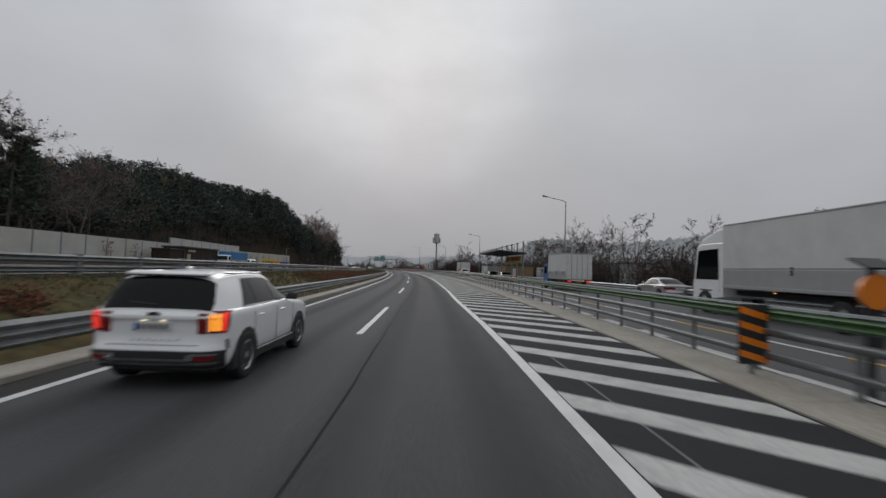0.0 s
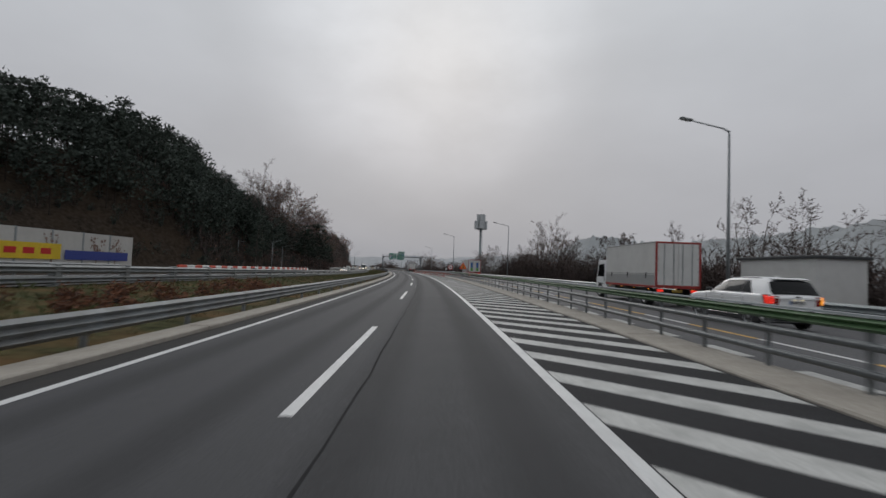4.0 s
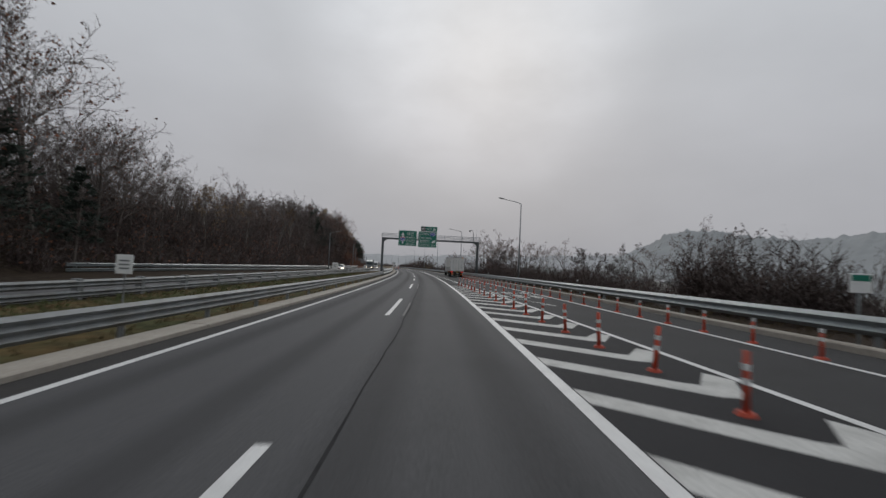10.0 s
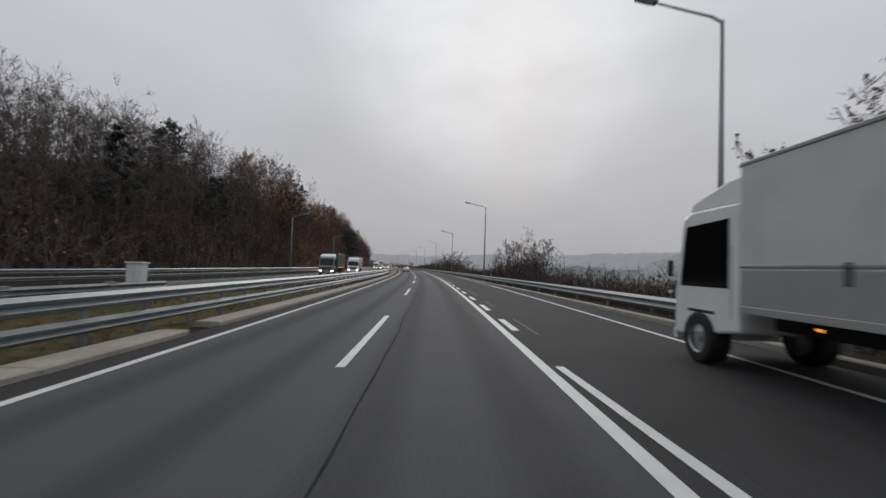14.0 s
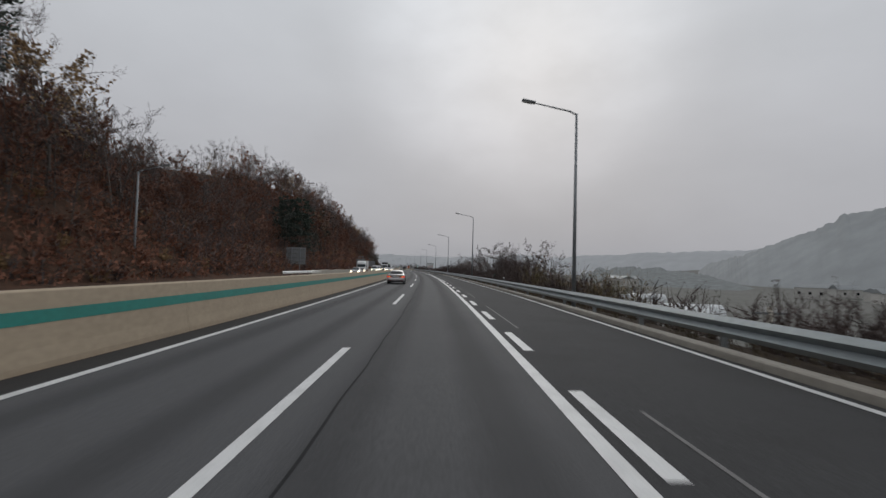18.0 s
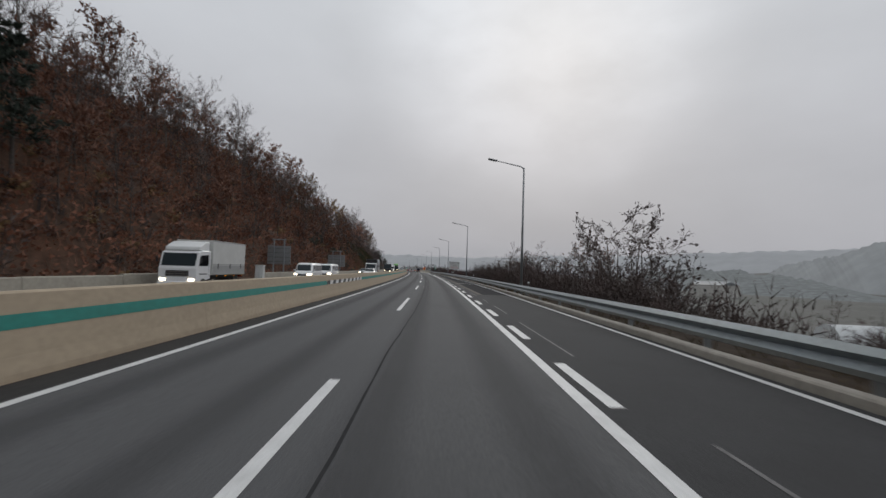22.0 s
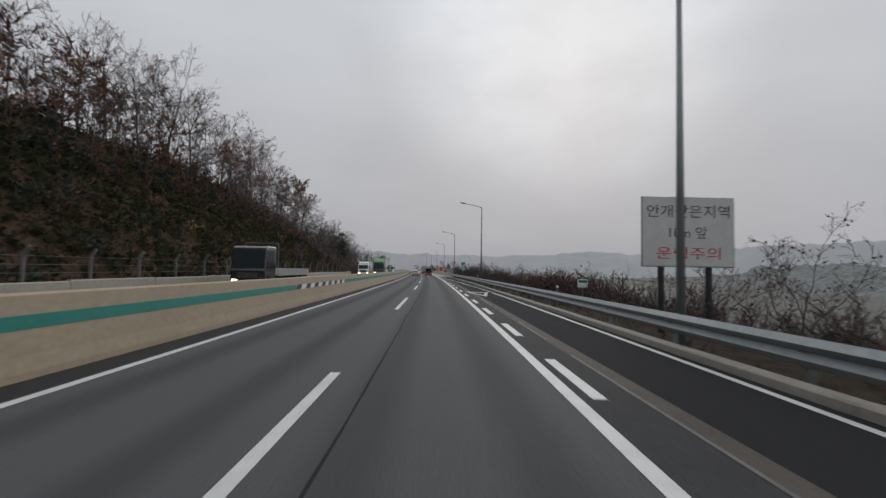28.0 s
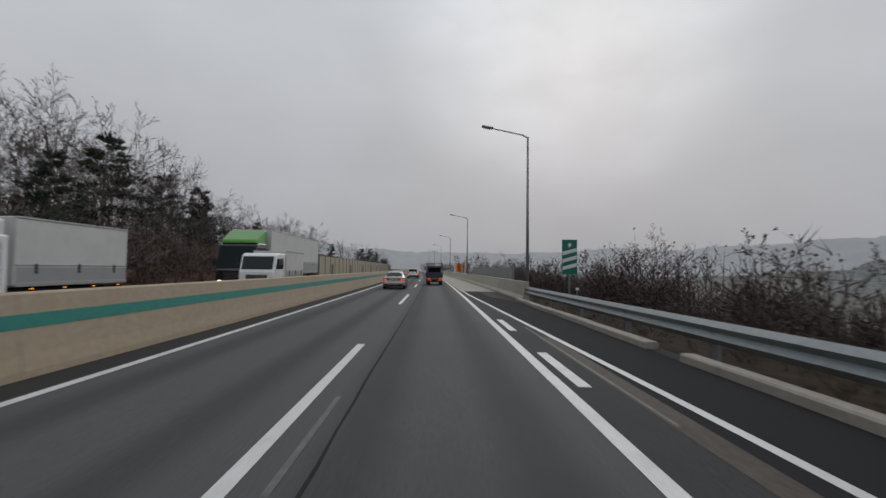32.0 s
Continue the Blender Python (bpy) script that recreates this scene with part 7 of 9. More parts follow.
    def inlay(self, name, parent, mat, where, lo, hi, lift=0.008, n=6, m=4, label=""):
        """Panel on the skin between lo = (a0, a1, z) and hi = (a0, a1, z), with a turned-in rim."""
        vs, fs = [], []
        for j in range(m + 1):
            q = j / m
            z = lo[2] + (hi[2] - lo[2]) * q
            for i in range(n + 1):
                p = i / n
                a = (lo[0] + (lo[1] - lo[0]) * p) * (1 - q) + (hi[0] + (hi[1] - hi[0]) * p) * q
                if where == "rear":
                    f = lambda u, v: self.end(u, v)
                elif where == "front":
                    f = lambda u, v: self.end(-u, v, True)
                else:
                    f = lambda u, v: self.side(u, v, 1 if where == "right" else -1)
                e = 0.01
                d = (f(a + e, z) - f(a - e, z)).cross(f(a, z + e) - f(a, z - e))
                if where == "left":
                    d = -d
                vs.append((f(a, z), d.normalized()))
        k = n + 1
        pts = [p + d * lift for p, d in vs]
        for j in range(m):
            for i in range(n):
                fs.append((j * k + i, j * k + i + 1, (j + 1) * k + i + 1, (j + 1) * k + i))
        rim = [i for i in range(k)] + [j * k + n for j in range(1, m + 1)] + [m * k + i for i in range(n - 1, -1, -1)] + [j * k for j in range(m - 1, 0, -1)]
        o, r = len(pts), len(rim)
        pts += [pts[i] for i in rim] + [vs[i][0] - vs[i][1] * 0.01 for i in rim]
        for i in range(r):
            j = (i + 1) % r
            fs.append((o + j, o + i, o + r + i, o + r + j))
        return part(name, mesh_from(name, pts, fs, mat, True), None, parent, label)


def patch(a, b, c, d, p0, q0, p1, q1, lift=0.006, n=1):
    """Quad laid on the face a b c d (a-b bottom, d-c top) between fractions, lifted off it."""
    a, b, c, d = (Vector(v) for v in (a, b, c, d))
    nrm = (b - a).cross(d - a).normalized() * lift
    f = lambda p, q: a.lerp(b, p).lerp(d.lerp(c, p), q) + nrm
    return [f(p0, q0), f(p1, q0), f(p1, q1), f(p0, q1)]


def pane(name, corners, mat, parent):
    return part(name, mesh_from(name, corners, [(0, 1, 2, 3)], mat), None, parent)


def tyre_meshes(r, w, key, cache={}):
    if key not in cache:
        bm = bmesh.new()
        prof = [(r * 0.62, -w / 2), (r * 0.9, -w / 2), (r, -w / 2 + 0.03), (r, w / 2 - 0.03), (r * 0.9, w / 2), (r * 0.62, w / 2)]
        n = 22
        vr = []
        for i in range(n):
            t = 2 * math.pi * i / n
            vr.append([bm.verts.new((x, q * math.cos(t), q * math.sin(t))) for q, x in prof])
        for i in range(n):
            a, b = vr[i], vr[(i + 1) % n]
            for j in range(len(prof) - 1):
                bm.faces.new((a[j], a[j + 1], b[j + 1], b[j]))
        ty = bpy.data.meshes.new("tyre")
        bm.to_mesh(ty)
        bm.free()
        ty.materials.append(TYRE)
        ri = bmesh.new()
        bmesh.ops.create_cone(ri, cap_ends=True, segments=22, radius1=r * 0.63, radius2=r * 0.63, depth=w * 0.55, matrix=pose(0, 0, 0, 0, 90, 0))
        rim_dark = bpy.data.meshes.new("rim")
        ri.to_mesh(rim_dark)
        ri.free()
        rim_dark.materials.append(CHASSIS if key != "truck" else CARGO_GREY)
        sp = bmesh.new()
        for i in range(5 if key != "truck" else 0):
            for sx in (-1, 1):
                box(0.03, r * 0.2, r * 0.62, sx * w * 0.36, 0, 0, bm=sp, rot=pose(0, 0, 0, 72 * i, 0, 0) @ Matrix.Translation((0, 0, r * 0.31)))
        for sx in (-1, 1):
            bmesh.ops.create_cone(sp, cap_ends=True, segments=12, radius1=r * 0.16, radius2=r * 0.14, depth=0.05, matrix=Matrix.Translation((sx * w * 0.34, 0, 0)) @ pose(0, 0, 0, 0, 90, 0))
            for i in range(22):
                t0, t1 = 2 * math.pi * i / 22, 2 * math.pi * (i + 1) / 22
                tube((sx * w * 0.42, r * 0.6 * math.cos(t0), r * 0.6 * math.sin(t0)), (sx * w * 0.42, r * 0.6 * math.cos(t1), r * 0.6 * math.sin(t1)), r * 0.05, n=4, bm=sp, caps=False)
        spm = bpy.data.meshes.new("spokes")
        sp.to_mesh(spm)
        sp.free()
        spm.materials.append(ALLOY)
        cache[key] = (ty, rim_dark, spm)
    return cache[key]


def wheel(parent, x, y, r, w, key):
    ty, ri, sp = tyre_meshes(r, w, key)
    wh = part("wheel", ty, None, parent, m=Matrix.Translation((x, y, r)))
    part("rim", ri, None, wh)
    part("spokes", sp, None, wh)


def arch(parent, x, y, r, side):
    """Dark wheel arch on the body's flank."""
    bm = bmesh.new()
    pts = []
    n = 16
    for i in range(n + 1):
        t = math.pi * i / n
        pts.append((y + r * math.cos(t), 0.36 + r * math.sin(t) * 0.98))
    pts += [(y - r, 0.24), (y + r, 0.24)]
    a = [bm.verts.new((x, p, z)) for p, z in pts]
    b = [bm.verts.new((x - side * 0.12, p, z)) for p, z in pts]
    bm.faces.new(a if side > 0 else a[::-1])
    for i in range(len(a)):
        j = (i + 1) % len(a)
        bm.faces.new((a[i], a[j], b[j], b[i]))
    part("wheel_arch", bm, TRIM, parent)


def number_plate(parent, y, z, mat=PLATE, x=0.0, w=0.52):
    pl = part("number_plate", box(w, 0.015, 0.12, x, y, z, 0.004), mat, parent, "number plate with dark bars")
    for k in range(5):
        part("text_bar", box(0.05, 0.004, 0.07, x - 0.17 + 0.085 * k, y - 0.01, z), PLATE_INK, pl)


def passenger_car(name, m, label, paint, kind="sedan", lit="tail", group=""):
    root = thing(name, m, label, "car", group)
    sh = Shell(kind)
    suv = kind == "suv"
    wy, wr, hw, belt = {"suv": ((0.95, 3.77), 0.375, 0.95, 1.12), "sedan": ((1.02, 3.81), 0.335, 0.918, 0.99), "van": ((0.95, 4.1), 0.33, 0.9, 1.08)}[kind]
    sh.skin(paint, root)
    il = sh.inlay
    # cabin and glass
    if kind == "van":
        il("rear_window", root, GLASS, "rear", (-0.72, 0.72, 1.15), (-0.66, 0.66, 1.7), 0.006, 8, 4)
        il("windscreen", root, WINDSHIELD, "front", (-0.76, 0.76, 1.12), (-0.66, 0.66, 1.72), 0.006, 10, 5)
        win = (((0.3, 1.5, 1.16), (0.32, 1.5, 1.66)), ((1.6, 2.9, 1.16), (1.6, 2.9, 1.68)), ((3.0, 4.1, 1.14), (3.0, 3.75, 1.66)))
        for side in ("right", "left"):
            il("window_frame", root, TRIM, side, (0.25, 4.18, 1.12), (0.28, 3.8, 1.69), 0.004, 8, 4)
            for lo, hi in win:
                il("side_window", root, GLASS, side, lo, hi, 0.008, 3, 4)
    else:
        cabin = Cabin(kind)
        cabin.skin(paint, root)
        if suv:
            # tailgate glass, side glass with a rising rear corner, roof rails and a spoiler
            cabin.panel("rear_window", root, GLASS, (0.115, 0.385, 0.625), (0.115, 0.385, 1.375), 0.007, 6, 18)
            cabin.panel("windscreen", root, WINDSHIELD, (2.72, 3.55, 0.64), (2.72, 3.55, 1.36), 0.006, 6, 14)
            frame_ = (0.86, 3.2, 0.06), (1.2, 2.66, 0.56)
            win = (((0.92, 1.4, 0.1), (1.24, 1.4, 0.53)), ((1.45, 2.24, 0.1), (1.45, 2.24, 0.53)), ((2.3, 3.08, 0.1), (2.3, 2.66, 0.53)))
            bm = box(1.2, 0.2, 0.04, 0, 0.43, 1.642, 0.018, seg=2, rot=pose(0, 0, 0, 10, 0, 0))
            part("spoiler", bm, paint, root)
            part("spoiler_lip", box(1.14, 0.08, 0.02, 0, 0.375, 1.612, 0.006), TRIM, root)
        else:
            cabin.panel("rear_window", root, GLASS, (0.66, 1.5, 0.635), (0.66, 1.5, 1.365), 0.006, 8, 16)
            cabin.panel("windscreen", root, WINDSHIELD, (2.74, 3.62, 0.64), (2.74, 3.62, 1.36), 0.006, 8, 14)
            frame_ = (0.98, 3.3, 0.07), (1.62, 2.76, 0.57)
            win = (((1.06, 1.42, 0.12), (1.5, 1.56, 0.46)), ((1.48, 2.3, 0.11), (1.64, 2.3, 0.53)), ((2.36, 3.16, 0.11), (2.36, 2.74, 0.53)))
        for far_side in (False, True):
            turn_ = (lambda row: (row[0], row[1], 2 - row[2])) if far_side else (lambda row: row)
            cabin.panel("window_frame", root, TRIM, turn_(frame_[0]), turn_(frame_[1]), 0.003, 12, 5)
            cabin.panel("sill_trim", root, CHROME, turn_((frame_[0][0], frame_[0][1], 0.045)), turn_((frame_[0][0] + 0.03, frame_[0][1] - 0.03, 0.075)), 0.008, 12, 1)
            for lo, hi in win:
                cabin.panel("side_window", root, GLASS, turn_(lo), turn_(hi), 0.007, 5, 5)
    for sx in (-1, 1):
        for yy in wy:
            arch(root, sx * (hw + 0.006), yy, wr + (0.085 if suv else 0.055), sx)
            wheel(root, sx * (hw - 0.09), yy, wr, 0.22, kind)
        mi = part("mirror", box(0.2, 0.12, 0.15, sx * (hw + 0.07), sh.level(belt)[1] - 0.5, belt + 0.07, 0.05, seg=3), TRIM if suv else paint, root)
        part("mirror_foot", box(0.12, 0.06, 0.05, sx * (hw - 0.03), sh.level(belt)[1] - 0.46, belt + 0.02, 0.015), TRIM, root)
        for yy in ((1.5, 2.6) if kind != "van" else (3.2,)):
            part("door_handle", box(0.03, 0.2, 0.03, sx * (hw + 0.008), yy, belt - 0.16, 0.01), CHROME if not suv else paint, root)
        for yy in ((1.25, 2.32, 3.3) if kind != "van" else (3.0, 4.0)):
            part("door_seam", box(0.006, 0.012, 0.62, sx * (hw + 0.001), yy, 0.72), TRIM, root)
        part("side_skirt", box(0.03, 2.0, 0.16 if suv else 0.07, sx * (hw - 0.012), 2.38, 0.34 if suv else 0.26, 0.01), TRIM if suv else paint, root)
        if suv:
            part("skirt_strip", box(0.012, 1.9, 0.025, sx * (hw + 0.004), 2.38, 0.39, 0.004), CHROME, root)
    part("underside", box(hw * 1.6, 4.1, 0.12, 0, 2.4, 0.27, 0.02), CHASSIS, root)
    front_mat = HEADLAMP if lit == "head" else HEAD_OFF
    zh = {"suv": 0.86, "sedan": 0.68, "van": 0.76}[kind]
    for sx in (-1, 1):
        il("headlamp", root, front_mat, "front", (sx * 0.45, sx * 0.95, zh - 0.06), (sx * 0.5, sx * 1.05, zh + 0.07), 0.012 * 1, 6, 2)
    il("grille", root, TRIM, "front", (-0.42, 0.42, zh - 0.14), (-0.46, 0.46, zh + 0.02), 0.012, 6, 2)
    il("air_intake", root, TRIM, "front", (-0.5, 0.5, 0.34), (-0.55, 0.55, 0.46), 0.01, 6, 2)
    on = lit == "tail"
    if suv:
        part("aerial_fin", box(0.04, 0.17, 0.06, 0, 0.95, 1.71, 0.015), paint, root)
        part("rear_wiper", tube((-0.02, 0.13, 1.2), (-0.42, 0.16, 1.23), 0.01, n=5), TRIM, root)
        for sx in (-1, 1):
            part("roof_rail", tube(cabin.point(0.8, 0.7, sx) + Vector((0, 0, 0.035)), cabin.point(2.35, 0.7, sx) + Vector((0, 0, 0.035)), 0.016, n=6), CHROME, root)
            tl = il("tail_lamp", root, TAIL_DARK, "rear", (sx * 0.6, sx * 0.72, 0.81), (sx * 0.6, sx * 0.72, 1.09), 0.012, 3, 3)
            tl = il("tail_lamp", root, TAIL_DARK, "rear", (sx * 0.74, sx * 1.0, 0.82), (sx * 0.735, sx * 1.12, 1.12), 0.012, 6, 3)
            for k in range(3):
                il("light_bar", tl, TAIL_AMBER if on and sx > 0 else TAIL_RED if on else TAIL_DARK, "rear", (sx * (0.755 + 0.055 * k), sx * (0.795 + 0.055 * k), 0.85), (sx * (0.755 + 0.055 * k), sx * (0.795 + 0.055 * k), 1.08), 0.018, 2, 3)
            il("light_bar", tl, TAIL_RED if on else TAIL_DARK, "rear", (sx * 0.925, sx * 0.965, 0.84), (sx * 0.925, sx * 1.02, 1.1), 0.018, 2, 3)
            il("reflector", root, TAIL_DARK, "rear", (sx * 0.56, sx * 0.84, 0.455), (sx * 0.56, sx * 0.86, 0.505), 0.022, 4, 1)
            il("exhaust_trim", root, CHROME, "rear", (sx * 0.54, sx * 0.9, 0.405), (sx * 0.52, sx * 0.9, 0.43), 0.03, 5, 1)
            il("chrome_strip", root, CHROME, "rear", (sx * 0.48, sx * 0.58, 0.45), (sx * 0.5, sx * 0.6, 0.53), 0.026, 2, 2)
            il("chrome_strip", root, CHROME, "rear", (sx * 0.58, sx * 0.88, 0.52), (sx * 0.58, sx * 0.88, 0.538), 0.026, 4, 1)
            il("bumper_vent", root, TRIM, "rear", (sx * 1.04, sx * 1.1, 0.58), (sx * 0.98, sx * 1.04, 0.72), 0.008, 2, 2)
        il("bumper_trim", root, TRIM, "rear", (-1.02, 1.02, 0.33), (-1.04, 1.04, 0.575), 0.014, 14, 3)
        il("chrome_strip", root, CHROME, "rear", (-0.5, 0.5, 0.445), (-0.5, 0.5, 0.468), 0.026, 8, 1)
        il("chrome_strip", root, CHROME, "rear", (-0.56, 0.56, 0.39), (-0.56, 0.56, 0.408), 0.022, 8, 1)
        il("tailgate_seam", root, TRIM, "rear", (-0.62, 0.62, 0.642), (-0.62, 0.62, 0.652), 0.003, 8, 1)
        il("tailgate_crease", root, paint, "rear", (-0.6, 0.6, 1.015), (-0.62, 0.62, 1.045), 0.03, 8, 1)
        for k in range(7):
            il("badge_bar", root, CHROME, "rear", (-0.3 + 0.1 * k, -0.25 + 0.1 * k, 0.705), (-0.3 + 0.1 * k, -0.25 + 0.1 * k, 0.735), 0.012, 1, 1)
        number_plate(root, 0.055, 0.9)
        part("plate_flag", box(0.05, 0.016, 0.11, -0.235, 0.053, 0.9), CAB_BLUE, root)
        part("badge", box(0.15, 0.02, 0.075, 0, 0.04, 1.065, 0.03, seg=2), TRIM, root)
        for sx in (-1, 1):
            part("plate_lamp", box(0.05, 0.02, 0.012, sx * 0.13, 0.035, 0.985), PLATE_GLOW if on else HEAD_OFF, root)
    elif kind == "sedan":
        for sx in (-1, 1):
            tl = il("tail_lamp", root, TAIL_DARK if not on else TAIL_SMOKE, "rear", (sx * 0.38, sx * 1.02, 0.705), (sx * 0.3, sx * 1.22, 0.86), 0.012, 12, 3)
            il("light_bar", tl, TAIL_RED if on else TAIL_DARK, "rear", (sx * 0.44, sx * 0.98, 0.712), (sx * 0.46, sx * 1.0, 0.745), 0.02, 8, 1)
            il("light_bar", tl, TAIL_RED if on else TAIL_DARK, "rear", (sx * 0.68, sx * 1.0, 0.745), (sx * 0.8, sx * 1.16, 0.845), 0.02, 8, 2)
            if on:
                c = sh.end(sx * 0.66, 0.785)
                part("indicator", tube(c + Vector((0, -0.035, 0)), c + Vector((0, 0.0, 0)), 0.048, n=14), TAIL_AMBER, tl)
            il("reflector", root, TAIL_DARK, "rear", (sx * 0.48, sx * 0.78, 0.385), (sx * 0.48, sx * 0.8, 0.42), 0.012, 4, 1)
            il("corner_seam", root, CHROME, "rear", (sx * 1.12, sx * 1.3, 0.46), (sx * 1.12, sx * 1.32, 0.472), 0.004, 4, 1)
        il("boot_strip", root, CHROME, "rear", (-0.42, 0.42, 0.83), (-0.42, 0.42, 0.85), 0.016, 8, 1)
        il("boot_lip", root, paint, "rear", (-0.62, 0.62, 0.925), (-0.6, 0.6, 0.955), 0.03, 10, 1)
        # flat panel; on silver cars the recess's shade is painted on
        il("boot_recess", root, CAR_SHADE if paint is CAR_SILVER else paint, "rear", (-0.36, 0.36, 0.655), (-0.4, 0.4, 0.825), 0.003, 8, 2)
        il("boot_seam", root, TRIM, "rear", (-0.42, 0.42, 0.632), (-0.44, 0.44, 0.642), 0.003, 8, 1)
        il("bumper_trim", root, TRIM, "rear", (-0.86, 0.86, 0.33), (-0.88, 0.88, 0.38), 0.01, 12, 2)
        il("bumper_strip", root, CHROME, "rear", (-0.84, 0.84, 0.315), (-0.84, 0.84, 0.328), 0.014, 12, 1)
        il("valance", root, TRIM, "rear", (-0.9, 0.9, 0.21), (-0.96, 0.96, 0.3), 0.008, 12, 2)
        part("badge", box(0.12, 0.02, 0.06, 0, 0.035, 0.9, 0.025, seg=2), CHROME, root)
        number_plate(root, 0.045, 0.735)
        for sx in (-1, 1):
            part("plate_lamp", box(0.05, 0.015, 0.012, sx * 0.12, 0.035, 0.81), TAIL_AMBER if on else HEAD_OFF, root)
    else:
        for sx in (-1, 1):
            il("tail_lamp", root, TAIL_DARK, "rear", (sx * 0.72, sx * 0.9, 0.8), (sx * 0.72, sx * 0.9, 1.1), 0.012, 3, 3)
        il("bumper_trim", root, TRIM, "rear", (-0.85, 0.85, 0.33), (-0.86, 0.86, 0.5), 0.02, 10, 2)
        number_plate(root, 0.0, 0.75)
    return root


def truck(name, m, label, cab, cargo, length=6.6, width=2.2, height=3.2, kind="box", lit="tail", cab_len=1.7, cab_h=2.1, deck=0.95, fairing=None, trim=None, axles=None, doors=True, door_mat=None, group=""):
    """Lorry with its rear at y = 0 and the cab ahead."""
    root = thing(name, m, label, "truck", group)
    cy = length - cab_len
    w = width / 2
    part("chassis", box(width * 0.42, length - 0.5, 0.2, 0, length / 2, deck - 0.22, 0.02), CHASSIS, root)
    # cab: side outline drawn out across the width
    cw = min(w, 1.15) - 0.02
    z0 = 0.45
    out = [(cy + 0.05, z0 + 0.25), (cy + 0.05, z0 + cab_h), (cy + cab_len - 0.6, z0 + cab_h), (cy + cab_len - 0.3, z0 + cab_h - 0.12), (cy + cab_len - 0.05, z0 + 0.95), (cy + cab_len, z0 + 0.85), (cy + cab_len, z0), (cy + cab_len - 0.3, z0)]
    bm = bmesh.new()
    a = [bm.verts.new((-cw, y, z)) for y, z in out]
    b = [bm.verts.new((cw, y, z)) for y, z in out]
    bm.faces.new(a[::-1])
    bm.faces.new(b)
    for i in range(len(a)):
        j = (i + 1) % len(a)
        bm.faces.new((a[i], a[j], b[j], b[i]))
    bmesh.ops.recalc_face_normals(bm, faces=bm.faces)
    bmesh.ops.bevel(bm, geom=list(bm.edges), offset=0.05, segments=2, profile=0.5, affect="EDGES")
    cb = part("cab", bm, cab, root)
    (y3, z3), (y4, z4) = out[3], out[4]
    pane("windscreen", patch((cw, y4, z4), (-cw, y4, z4), (-cw, y3, z3), (cw, y3, z3), 0.06, 0.04, 0.94, 0.92, 0.012), WINDSHIELD, cb)
    for sx in (-1, 1):
        c = [(sx * (cw + 0.008), cy + 0.35, z0 + 1.0), (sx * (cw + 0.008), cy + cab_len - 0.24, z0 + 1.0), (sx * (cw + 0.008), cy + cab_len - 0.45, z0 + cab_h - 0.3), (sx * (cw + 0.008), cy + 0.35, z0 + cab_h - 0.25)]
        pane("side_window", c if sx > 0 else c[::-1], GLASS, cb)
        part("mirror", box(0.1, 0.08, 0.34, sx * (cw + 0.16), cy + cab_len - 0.12, z0 + 1.35, 0.02), TRIM, cb)
        part("door_seam", box(0.006, 0.015, 1.3, sx * (cw + 0.001), cy + 0.28, z0 + 1.1), TRIM, cb)
        part("headlamp", box(0.34, 0.05, 0.14, sx * (cw - 0.28), length + 0.01, z0 + 0.2, 0.02), HEADLAMP if lit == "head" else HEAD_OFF, cb)
        part("wheel_guard", box(0.3, 0.95, 0.1, sx * (cw - 0.14), cy + cab_len * 0.55, 0.98, 0.03), CHASSIS, root)
    part("grille", box(cw * 1.2, 0.03, 0.34, 0, length + 0.004, z0 + 0.55, 0.01), TRIM, cb)
    for k in range(3):
        part("grille_bar", box(cw * 1.1, 0.02, 0.03, 0, length + 0.022, z0 + 0.43 + 0.11 * k), CHROME, cb)
    part("bumper", box(cw * 2, 0.14, 0.26, 0, length - 0.02, z0 - 0.02, 0.04), cab if kind != "flat" else TRIM, cb)
    number_plate(cb, length + 0.06, z0 - 0.02, PLATE_YELLOW)
    if fairing:
        bm = bmesh.new()
        fz = z0 + cab_h
        prof = [(cy + 0.1, fz - 0.02), (cy + 0.1, height - 0.1), (cy + 0.5, height - 0.12), (cy + cab_len - 0.45, fz + 0.2), (cy + cab_len - 0.4, fz - 0.02)]
        fa = [bm.verts.new((-cw * 0.92, y, z)) for y, z in prof]
        fb = [bm.verts.new((cw * 0.92, y, z)) for y, z in prof]
        bm.faces.new(fa[::-1])
        bm.faces.new(fb)
        for i in range(len(fa)):
            j = (i + 1) % len(fa)
            bm.faces.new((fa[i], fa[j], fb[j], fb[i]))
        bmesh.ops.recalc_face_normals(bm, faces=bm.faces)
        bmesh.ops.bevel(bm, geom=list(bm.edges), offset=0.06, segments=2, profile=0.5, affect="EDGES")
        part("roof_fairing", bm, fairing, root)
    bl = cy - 0.12
